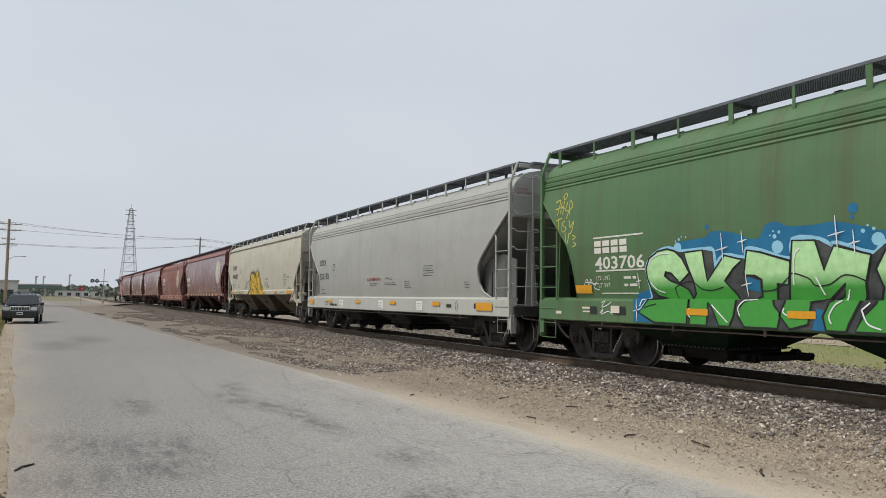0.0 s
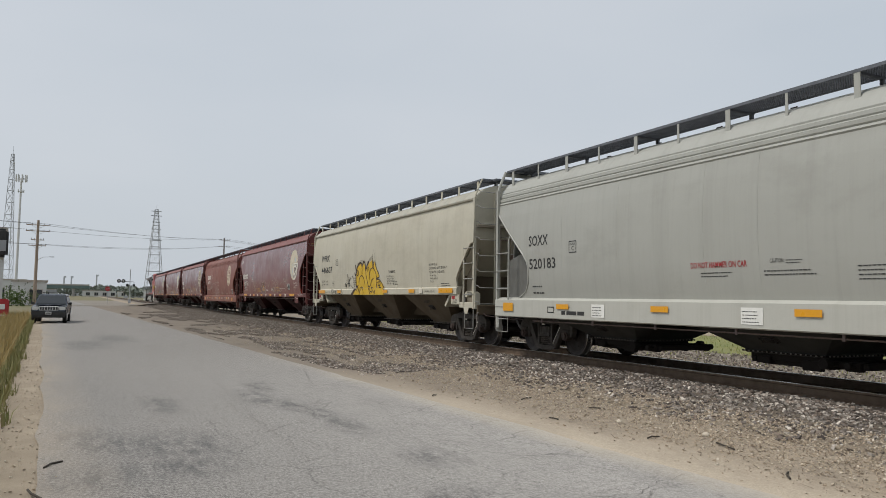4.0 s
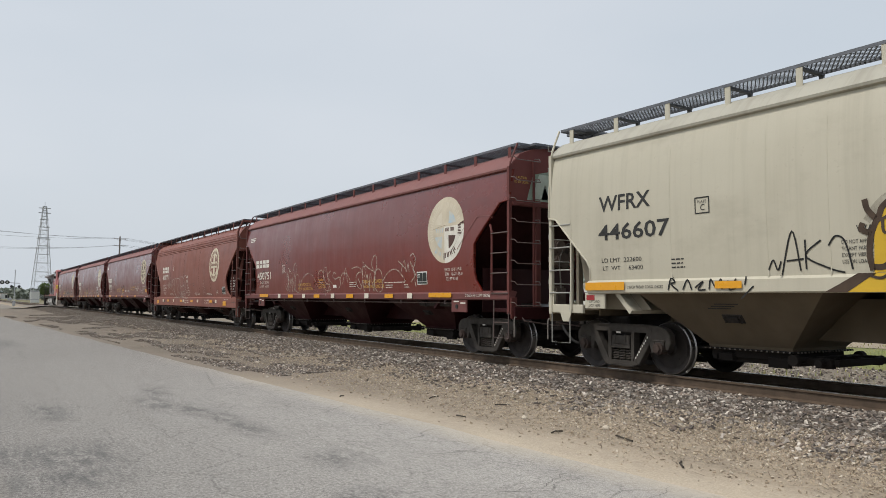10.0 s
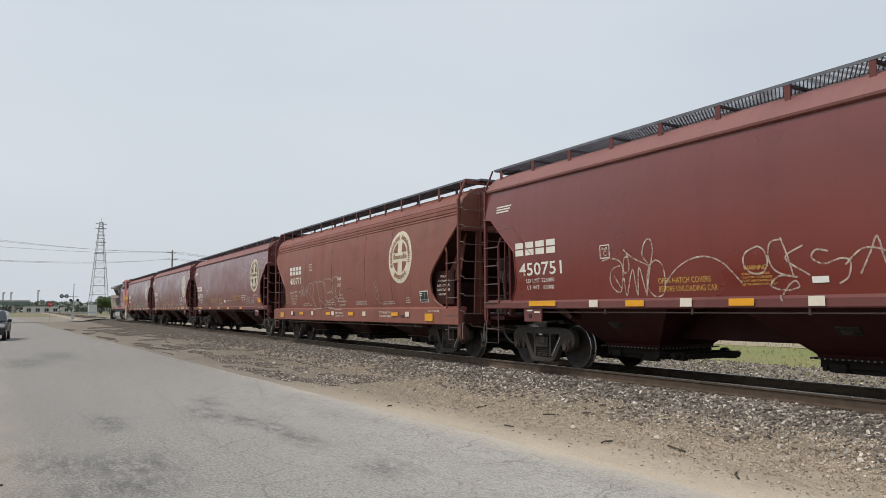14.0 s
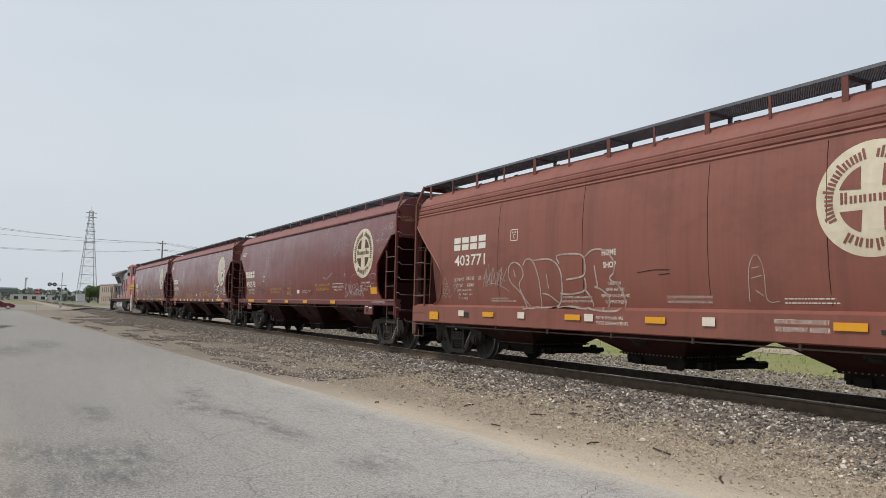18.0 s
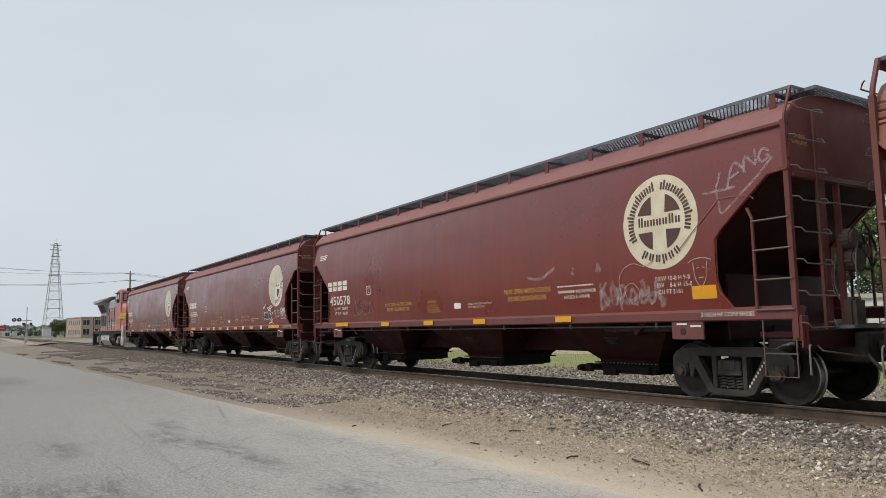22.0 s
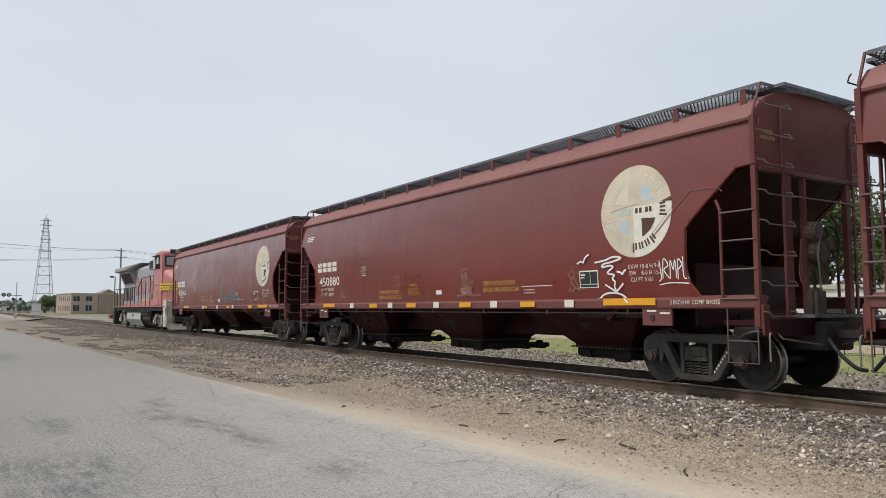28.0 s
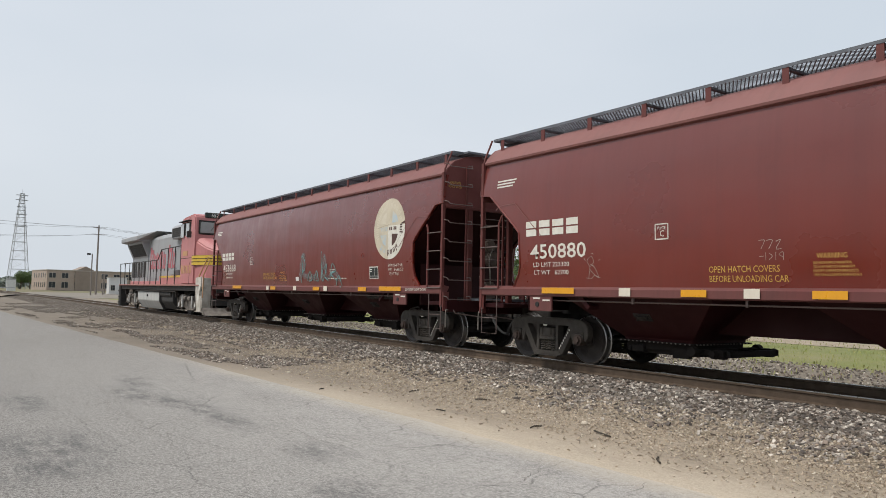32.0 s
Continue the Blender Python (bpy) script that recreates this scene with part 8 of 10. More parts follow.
def locomotive():
    loco = thing("locomotive", "silver and faded red diesel locomotive with yellow nose bands", "locomotive")
    CARS.append((loco, 150.5))
    R, S, K, Y = M["loco_red"], M["loco_silver"], M["loco_black"], M["loco_yellow"]
    part("frame", soft(boxes(((0, 0.2, 1.29), (2.9, 18.0, 0.24)), ((0, 0.2, 1.02), (1.5, 17.4, 0.34))), 0.02), K, loco)
    part("walkway", soft(boxes(((0, 0.2, 1.44), (3.14, 17.7, 0.07))), 0.012), M["loco_rust_edge"], loco, "rust-stained walkway edge")
    # long hood, with doors
    hood = [(-0.86, 1.48), (0.86, 1.48), (0.86, 4.08), (0.74, 4.26), (0.5, 4.36), (-0.5, 4.36), (-0.74, 4.26), (-0.86, 4.08)]
    part("long_hood", prism(bmesh.new(), hood, -5.5, 8.3, "y"), S, loco)
    door = shared("hood_door", lambda: finished(soft(boxes(((0, 0, 0), (0.025, 0.74, 1.6))), 0.008), S, "hood_door"))
    latch = shared("hood_latch", lambda: finished(soft(boxes(((0, 0, 0), (0.04, 0.05, 0.16))), 0.01), K, "hood_latch"))
    for k in range(9):
        for side in (-1, 1):
            hd = part("hood_door", door, None, loco, at=pose(side * 0.868, -3.3 + k * 0.82, 2.55))
            part("latch", latch, None, hd, at=pose(side * 0.02, 0.3, -0.25))
    # red panels below the hood doors, with a worn yellow band
    for side in (-1, 1):
        part("lower_panel", soft(boxes(((side * 0.96, -2.35, 1.72), (0.18, 6.1, 0.48))), 0.02), R, loco, "red lower hood panel")
        part("panel_band", soft(boxes(((side * 1.052, -2.4, 1.90), (0.012, 5.9, 0.10))), 0.003), Y, loco, "worn yellow band")
        part("rear_sill", soft(boxes(((side * 0.92, 4.7, 1.58), (0.12, 7.6, 0.2))), 0.02), R, loco, "red hood sill")
        for y, h in ((-2.6, 0.3), (-4.6, 0.42)):
            part("equipment_box", soft(boxes(((side * 1.03, y, 2.12 + h / 2 - 0.15), (0.32, 0.62, h))), 0.03), S, loco)
        # company lettering on the hood, as plain slanting bars
        for y, w, h in ((3.45, 0.82, 1.30), (2.62, 0.66, 0.92), (1.86, 0.66, 0.92), (1.16, 0.52, 1.12), (0.46, 0.68, 0.92), (-0.72, 0.82, 1.30), (-1.6, 0.68, 0.92)):
            x, z0 = side * 0.884, 2.36
            blk = boxes(((x, y + w * 0.33, z0 + h / 2), (0.008, w * 0.3, h)), ((x, y - w * 0.30, z0 + h * 0.44), (0.008, w * 0.28, h * 0.88)), ((x, y, z0 + h * 0.78), (0.006, w * 0.5, h * 0.2)), ((x, y, z0 + h * 0.12), (0.006, w * 0.5, h * 0.18)))
            for v in blk.verts:
                v.co.y -= 0.16 * (v.co.z - z0)
            part("company_mark", soft(blk, 0.002), M["mark_red"], loco, "faded red lettering block")
    # equipment housing behind the cab, with its screens
    ib = part("air_intake_box", soft(prism(bmesh.new(), [(-1.18, 3.86), (1.18, 3.86), (1.18, 4.44), (1.0, 4.6), (-1.0, 4.6), (-1.18, 4.44)], -5.48, -2.15, "y"), 0.03), S, loco)
    for side in (-1, 1):
        part("intake_grille", boxes(((side * 1.19, -3.1, 4.17), (0.02, 1.55, 0.46))), K, ib, "dark louvred grille")
        for k in range(5):
            part("grille_slat", boxes(((side * 1.203, -3.1, 3.98 + 0.095 * k), (0.012, 1.55, 0.02))), M["truck_iron"], ib)
    # radiator end: slanted screens under wide wings
    part("radiator_housing", prism(bmesh.new(), [(-0.9, 1.5), (0.9, 1.5), (0.9, 3.1), (1.27, 3.95), (1.27, 4.1), (-1.27, 4.1), (-1.27, 3.95), (-0.9, 3.1)], 4.2, 8.42, "y"), S, loco)
    wing = [[(x, y0 if abs(x) > 1 else y1, z) for x, z in ((-1.25, 4.04), (-1.62, 4.1), (-1.62, 4.36), (-0.8, 4.62), (0.8, 4.62), (1.62, 4.36), (1.62, 4.1), (1.25, 4.04))] for y0, y1 in ((4.1, 2.7), (8.62, 8.62))]
    part("radiator_cowl", soft(loft(bmesh.new(), wing), 0.03), S, loco, "overhanging silver radiator housing")
    for side in (-1, 1):
        g = bmesh.new()
        loft(g, [[(side * 0.925, y, 3.16), (side * 1.27, y, 3.92), (side * 1.25, y, 3.93), (side * 0.9, y, 3.17)] for y in (4.35, 8.0)])
        scr = part("radiator_screen", g, K, loco, "black radiator screen")
        for k in range(6):
            part("screen_bar", boxes(((side * (0.955 + 0.056 * k), 6.17, 3.21 + 0.125 * k), (0.02, 3.6, 0.018))), M["truck_iron"], scr)
        for k in range(5):
            part("louvre", soft(boxes(((side * 0.912, 4.95 + 0.78 * k, 2.38), (0.03, 0.42, 0.92))), 0.008), K, loco, "black louvre panel")
            part("louvre_frame", soft(boxes(((side * 0.918, 5.34 + 0.78 * k, 2.38), (0.04, 0.10, 0.98))), 0.008), S, loco)
    part("hood_end_grille", boxes(((0, 8.44, 2.9), (1.3, 0.02, 1.2))), K, loco)
    part("exhaust_stack", soft(boxes(((0, 0.7, 4.46), (0.5, 1.1, 0.2))), 0.03), K, loco)
    part("roof_fan", disc(bmesh.new(), (0, 2.2, 4.42), 0.45, 0.14, "z", 20), K, loco)
    # cab with a sloping nose whose corners are cut off
    cab_side = [(-7.8, 1.48), (-5.5, 1.48), (-5.5, 4.5), (-5.75, 4.70), (-7.45, 4.78), (-7.76, 4.66), (-7.83, 3.75), (-7.83, 3.4)]
    part("cab", soft(prism(bmesh.new(), cab_side, -1.55, 1.55, "x"), 0.06, 3), R, loco, "faded red wide cab")
    nose = [[(x, y, z) for x, z in ((-w, 1.48), (w, 1.48), (w, top - 0.18), (w - 0.2, top), (-w + 0.2, top), (-w, top - 0.18))] for y, w, top in ((-7.78, 1.50, 3.68), (-8.55, 1.24, 3.34), (-9.0, 0.86, 3.16))]
    part("nose", soft(loft(bmesh.new(), nose), 0.05, 2), R, loco, "blunt red nose")
    line = [(-1.562, -7.5), (-1.562, -7.79), (-1.25, -8.56), (-0.86, -9.01), (0.86, -9.01), (1.25, -8.56), (1.562, -7.79), (1.562, -7.5)]
    for z, h, m, k in ((2.36, 0.46, K, 1.006), (2.37, 0.13, Y, 1.012), (2.53, 0.11, Y, 1.012), (2.67, 0.14, Y, 1.012)):
        band = bmesh.new()
        loft(band, [[(x, y, z), (x * k, y * (k - 1) * 0.1 + y, z + 0.005), (x * k, y * (k - 1) * 0.1 + y, z + h - 0.005), (x, y, z + h)] for x, y in line], close=False, cap=False)
        part("nose_band", band, m, loco, "yellow nose band" if m is Y else "black nose band")
    for side in (-1, 1):
        part("window_opening", soft(boxes(((side * 1.545, -6.35, 4.12), (0.03, 1.5, 0.62))), 0.03), K, loco, "dark open cab window")
        for y in (-5.85, -6.75):
            part("wind_deflector", soft(boxes(((side * 1.6, y, 4.05), (0.03, 0.5, 0.66))), 0.01), M["pane_pale"], loco, "pale window pane")
        part("sun_visor", soft(boxes(((side * 1.62, -6.35, 4.49), (0.18, 1.7, 0.04))), 0.01), K, loco)
        part("windscreen_frame", soft(boxes(((side * 0.84, -7.835, 4.13), (1.12, 0.03, 0.66))), 0.09, 2), K, loco)
        part("windscreen", soft(boxes(((side * 0.84, -7.85, 4.13), (0.98, 0.03, 0.52))), 0.07, 2), M["cab_glass"], loco)
        part("wiper", tube(bmesh.new(), [(side * 0.5, -7.88, 4.42), (side * 0.85, -7.89, 4.0)], 0.012, 4), K, loco)
        part("mirror", soft(boxes(((side * 1.72, -7.45, 3.8), (0.22, 0.05, 0.3))), 0.015), K, loco)
        part("number_block", boxes(((side * 1.558, -6.3, 2.95), (0.006, 0.8, 0.22))), M["faint_yellow"], loco)
        for k in range(4):
            part("cab_mark", boxes(((side * 1.558, -5.77 - 0.46 * k, 2.2), (0.006, 0.12, 0.40)), ((side * 1.558, -5.98 - 0.46 * k, 2.18), (0.006, 0.10, 0.36))), M["faint_yellow"], loco, "faded yellow lettering block")
        part("cab_seam", boxes(((side * 1.553, -6.65, 2.72), (0.006, 2.2, 0.025)), ((side * 1.553, -7.1, 2.0), (0.006, 0.025, 1.0))), M["truck_iron"], loco)
        # handrail with stanchions, stepping up beside the cab
        rail = bmesh.new()
        tube(rail, [(side * 1.52, -5.45, 2.2), (side * 1.52, -5.42, 3.36), (side * 1.52, -1.6, 3.32), (side * 1.52, -0.85, 2.78), (side * 1.52, 9.0, 2.78), (side * 1.45, 9.1, 1.4)], 0.024, 6)
        hand = part("handrail", rail, K, loco)
        post = shared("stanchion", lambda: finished(tube(bmesh.new(), [(0, 0, 0), (0, 0, 1.32)], 0.022, 6), K, "stanchion", 40))
        high = shared("stanchion_high", lambda: finished(tube(bmesh.new(), [(0, 0, 0), (0, 0, 1.88)], 0.022, 6), K, "stanchion_high", 40))
        for y, m in [(-4.4, high), (-3.0, high), (-1.65, high)] + [(-0.6 + 1.36 * k, post) for k in range(7)]:
            part("stanchion", m, None, hand, at=pose(side * 1.52, y, 1.45))
        # steps at both ends, front handrails
        well_side = [(-8.12, 1.78), (-8.95, 1.84), (-8.97, 1.42), (-8.80, 1.22), (-8.78, 0.98), (-8.98, 0.76), (-9.06, 0.26), (-8.40, 0.24), (-8.34, 0.60), (-8.20, 1.0)]
        well = part("step_well", soft(prism(bmesh.new(), well_side, side * 1.47, side * 1.53, "x"), 0.012), M["pilot_white"], loco, "dirty white step well")
        part("step_back", soft(boxes(((side * 1.16, -8.55, 1.04), (0.66, 0.06, 1.52))), 0.02), M["pilot_white"], well)
        for z in (0.34, 0.72, 1.1, 1.46):
            part("step", soft(boxes(((side * 1.24, -8.75, z), (0.5, 0.36, 0.03))), 0.006), M["loco_tank"], well)
        part("end_sheet", soft(boxes(((side * 1.30, -9.06, 1.10), (0.40, 0.05, 1.36))), 0.015), M["pilot_white"], well, "dirty white pilot sheet")
        part("buffer_sheet", soft(boxes(((side * 0.55, -9.03, 0.98), (1.08, 0.05, 0.9))), 0.015), K, well)
        rw = part("rear_steps", soft(boxes(((side * 1.25, 8.95, 0.78), (0.56, 0.5, 1.36))), 0.04), K, loco, "black rear steps")
        for z in (0.35, 0.7, 1.05):
            part("step", soft(boxes(((side * 1.54, 8.95, z), (0.06, 0.44, 0.06))), 0.01), M["truck_iron"], rw)
        st = bmesh.new()
        tube(st, [(side * 1.5, -8.5, 1.8), (side * 1.3, -9.1, 2.7), (side * 0.95, -9.3, 2.8)], 0.025, 6)
        tube(st, [(side * 1.5, -9.2, 0.9), (side * 1.5, -9.22, 1.9), (side * 1.25, -9.3, 2.6)], 0.025, 6)
        part("step_rail", st, M["faint_yellow"], loco)
        # tanks, pipes and brackets below the walkway
        part("air_reservoir", soft(disc(bmesh.new(), (side * 1.2, -2.1, 0.98), 0.19, 2.2, "y", 14), 0.03), K, loco)
        part("pipe_run", tube(bmesh.new(), [(side * 1.42, -4.3, 1.12), (side * 1.42, 4.6, 1.12), (side * 1.36, 4.9, 0.95)], 0.035, 6), M["truck_iron"], loco)
        for y in (-7.9, -4.1, 4.5, 7.9):
            part("hanger", soft(boxes(((side * 1.3, y, 1.02), (0.14, 0.16, 0.36))), 0.02), M["truck_iron"], loco)
        part("tank_filler", soft(disc(bmesh.new(), (side * 1.4, 1.7, 0.86), 0.07, 0.08, "x", 10), 0.01), K, loco)
    part("pilot", prism(bmesh.new(), [(-9.14, 0.44), (-9.08, 0.44), (-9.12, 0.13), (-9.62, 0.11), (-9.36, 0.28)], -1.46, 1.46, "x"), M["loco_truck"], loco, "dirty white snow plough")
    part("number_board", soft(boxes(((0, -7.72, 4.72), (2.2, 0.2, 0.25))), 0.02), M["label_black"], loco, "black number board")
    me = text_mesh("552", 0.17, 0.95, "CENTER")
    for v in me.vertices:
        v.co = Vector((-0.66 + v.co.x, -7.825, 4.64 + v.co.y))
    part("lettering", me, M["label_white"], loco, "white number")
    part("roof_horn", soft(boxes(((0.3, -6.2, 4.9), (0.4, 0.5, 0.16))), 0.03), S, loco)
    tank = [(-1.38, 1.08), (1.38, 1.08), (1.38, 0.60), (1.12, 0.14), (-1.12, 0.14), (-1.38, 0.60)]
    ft = part("fuel_tank", soft(prism(bmesh.new(), tank, -0.85, 4.25, "y"), 0.03), M["loco_tank"], loco, "grey fuel tank")
    part("tank_end", soft(prism(bmesh.new(), [(x * 1.004, z) for x, z in tank], -1.0, -0.85, "y"), 0.02), K, ft, "black tank end")
    part("battery_box", soft(prism(bmesh.new(), [(-1.3, 1.1), (1.3, 1.1), (1.3, 0.6), (1.0, 0.2), (-1.0, 0.2), (-1.3, 0.6)], -3.4, -1.05, "y"), 0.03), K, loco, "black equipment box")
    for s in (-1, 1):
        yc = s * 6.1
        for side in (-1, 1):
            # arched side casting with a deep middle, pedestals, axle boxes, coil springs and brake gear
            D = M["loco_truck"]
            fr = [(yc - 2.15, 0.50), (yc - 2.15, 0.86), (yc - 1.75, 1.0), (yc - 0.9, 1.02), (yc - 0.55, 0.90), (yc + 0.55, 0.90), (yc + 0.9, 1.02), (yc + 1.75, 1.0), (yc + 2.15, 0.86), (yc + 2.15, 0.50),
                  (yc + 1.80, 0.50), (yc + 1.72, 0.72), (yc + 1.02, 0.72), (yc + 0.92, 0.34), (yc + 0.5, 0.24), (yc - 0.5, 0.24), (yc - 0.92, 0.34), (yc - 1.02, 0.72), (yc - 1.72, 0.72), (yc - 1.80, 0.50)]
            fo = part("truck_frame", soft(prism(bmesh.new(), fr, side * 1.02, side * 1.17, "x"), 0.02), D, loco, "dusty pale cast truck frame")
            for a in (-1.37, 1.37):
                jb = part("journal_box", soft(disc(boxes(((side * 1.19, yc + a, 0.52), (0.16, 0.46, 0.40))), (side * 1.29, yc + a, 0.51), 0.16, 0.08, "x", 16), 0.02), D, fo, "round-faced axle box")
                part("box_cover", disc(bmesh.new(), (side * 1.335, yc + a, 0.51), 0.09, 0.02, "x", 12), M["loco_tank"], jb)
                for b in (-0.31, 0.31):
                    part("coil_spring", tube(bmesh.new(), [(side * 1.2 + 0.07 * math.cos(q * 1.05), yc + a + b + 0.07 * math.sin(q * 1.05), 0.42 + 0.011 * q) for q in range(27)], 0.018, 5), D, fo)
                    part("spring_seat", soft(boxes(((side * 1.2, yc + a + b, 0.39), (0.2, 0.2, 0.05))), 0.01), D, fo)
                part("damper", soft(disc(bmesh.new(), (side * 1.31, yc + a * 0.60, 0.66), 0.055, 0.56, "z", 10), 0.01), M["loco_tank"], fo, "pale upright damper")
                part("brake_cylinder", soft(disc(bmesh.new(), (side * 1.27, yc + a * 0.28, 0.80), 0.12, 0.36, "y", 14), 0.02), D, fo)
                part("brake_rod", tube(bmesh.new(), [(side * 1.25, yc + a * 0.45, 0.86), (side * 1.25, yc + a * 1.62, 0.30)], 0.028, 6), M["truck_iron"], fo)
                part("brake_shoe", soft(boxes(((side * 0.86, yc + a * 1.42, 0.5), (0.14, 0.1, 0.36))), 0.02), M["truck_iron"], fo)
            for e in (-1, 1):
                part("sand_pipe", tube(bmesh.new(), [(side * 1.22, yc + e * 2.05, 1.1), (side * 1.2, yc + e * 2.1, 0.4), (side * 0.85, yc + e * 2.0, 0.15)], 0.025, 6), D, fo)
        for a in (-1.37, 1.37):
            axle = part("axle", SHARED["axle"], None, loco, at=pose(0, yc + a, 0.51))
            for side in (-1, 1):
                part("wheel", SHARED["wheel"], None, axle, at=pose(side * 0.755, 0, 0, 0, 0, 0 if side < 0 else 180) @ Matrix.Diagonal((1, 1.116, 1.116, 1)))
            AXLES.append(axle)
        kn = bmesh.new()
        ye = -9.6 if s < 0 else 9.35
        box(kn, (0, ye, 0.88), (0.16, 0.6, 0.16))
        box(kn, (0.05, ye + s * 0.38, 0.88), (0.28, 0.24, 0.3))
        part("coupler", soft(kn, 0.03), M["truck_iron"], loco)
    return loco


locomotive()

# ---------------------------------------------------------------- road vehicles
M["navy_paint"] = surface("dark_blue_grey_car_paint", (0.06, 0.07, 0.086), (0.07, 0.08, 0.096), 0.22, 0.6, 2.0, 0.4, 60, 0.05, 0.0, spec=0.6)
M["maroon_paint"] = surface("maroon_car_paint", (0.16, 0.02, 0.03), (0.13, 0.018, 0.025), 0.28, 0.2, 2.0, 0.4, 60, 0.05, 0.0, spec=0.6)
M["car_glass"] = plain("tinted_car_glass", (0.03, 0.035, 0.04), 0.06, 0, 0.0)
M["chrome"] = plain("chrome_trim", (0.62, 0.62, 0.62), 0.18, 0.9)
M["trim_black"] = plain("black_plastic_trim", (0.025, 0.025, 0.025), 0.6)
M["lamp_clear"] = plain("clear_headlamp", (0.62, 0.62, 0.60), 0.12)
M["lamp_red"] = plain("red_tail_lamp", (0.35, 0.02, 0.02), 0.2)
M["plate"] = plain("plate_white", (0.6, 0.6, 0.58), 0.4)


def road_wheel(parent, x, y, r, side):
    tyre = part("tyre", soft(disc(bmesh.new(), (x, y, r), r, 0.22, "x", 22), 0.03), M["black_rubber"], parent)
    part("rim", disc(bmesh.new(), (x + side * 0.10, y, r), r * 0.62, 0.05, "x", 14, r * 0.58), M["chrome"], tyre, "silver alloy rim")


def off_road_car(at):
    """A boxy four-wheel-drive wagon; its front looks to -y."""
    car = thing("parked_suv", "dark blue-grey boxy four-wheel-drive wagon parked at the roadside", "car", at)
    P, K = M["navy_paint"], M["trim_black"]
    low = [(-2.33, 0.45), (-2.36, 0.78), (-2.30, 1.02), (-1.0, 1.10), (2.25, 1.12), (2.36, 0.95), (2.34, 0.42)]
    part("body", soft(prism(bmesh.new(), low, -0.92, 0.92, "x"), 0.07, 2), P, car)
    cabin = [[(-0.88, -0.98, 1.08), (0.88, -0.98, 1.08), (0.88, 2.25, 1.10), (-0.88, 2.25, 1.10)], [(-0.74, -0.25, 1.66), (0.74, -0.25, 1.66), (0.74, 2.05, 1.68), (-0.74, 2.05, 1.68)], [(-0.66, -0.1, 1.72), (0.66, -0.1, 1.72), (0.66, 1.95, 1.74), (-0.66, 1.95, 1.74)]]
    part("roof", loft(bmesh.new(), cabin), P, car, smooth=30)
    ws = bmesh.new()
    loft(ws, [[(-0.80, -0.96, 1.13), (0.80, -0.96, 1.13)], [(-0.68, -0.33, 1.62), (0.68, -0.33, 1.62)], [(-0.68, -0.30, 1.60), (0.68, -0.30, 1.60)], [(-0.80, -0.92, 1.11), (0.80, -0.92, 1.11)]], close=False, cap=False)
    part("windscreen", ws, M["car_glass"], car).location = (0, -0.02, 0.012)
    for s in (-1, 1):
        for y0, y1 in ((-0.72, 0.42), (0.5, 1.3), (1.38, 2.0)):
            g = bmesh.new()
            loft(g, [[(s * 0.885, y0, 1.14), (s * 0.885, y1, 1.14)], [(s * 0.765, max(y0, -0.25) + 0.08, 1.60), (s * 0.765, y1 - 0.04, 1.60)]], close=False, cap=False)
            part("side_window", g, M["car_glass"], car)
        part("mirror", soft(boxes(((s * 1.02, -0.72, 1.16), (0.2, 0.1, 0.16))), 0.03), K, car)
        part("roof_rail", soft(boxes(((s * 0.62, 0.9, 1.79), (0.04, 1.9, 0.04))), 0.01), K, car)
        hl = part("headlamp", soft(boxes(((s * 0.71, -2.33, 0.88), (0.36, 0.12, 0.21))), 0.04, 2), M["lamp_clear"], car)
        part("fog_lamp", disc(bmesh.new(), (s * 0.66, -2.40, 0.56), 0.06, 0.04, "y", 12), M["lamp_clear"], car)
        part("tail_lamp", soft(boxes(((s * 0.8, 2.35, 0.95), (0.16, 0.06, 0.34))), 0.02), M["lamp_red"], car)
        for y in (-1.45, 1.35):
            road_wheel(car, s * 0.82, y, 0.37, s)
            part("wheel_arch", disc(bmesh.new(), (s * 0.90, y, 0.42), 0.45, 0.06, "x", 20), K, car)
    part("bumper", soft(boxes(((0, -2.36, 0.56), (1.80, 0.16, 0.30))), 0.05, 2), K, car)
    part("lower_bumper", soft(boxes(((0, -2.34, 0.40), (1.70, 0.12, 0.14))), 0.03), K, car)
    gr = part("grille", soft(boxes(((0, -2.345, 0.88), (1.02, 0.06, 0.26))), 0.02), M["lamp_clear"], car)
    for k in range(7):
        part("grille_slot", soft(boxes(((-0.42 + 0.14 * k, -2.38, 0.88), (0.10, 0.03, 0.18))), 0.012), K, gr)
    part("number_plate", soft(boxes(((0, -2.45, 0.60), (0.31, 0.02, 0.16))), 0.005), M["plate"], car)
    part("plate_bar", boxes(((0, -2.463, 0.60), (0.24, 0.006, 0.06))), M["label_black"], car)
    part("bonnet_crease", soft(boxes(((0, -1.65, 1.085), (1.25, 1.2, 0.05))), 0.02), P, car)
    part("roof_rack_bar", soft(boxes(((0, 0.4, 1.81), (1.24, 0.05, 0.03)), ((0, 1.5, 1.81), (1.24, 0.05, 0.03))), 0.008), K, car)
    return car


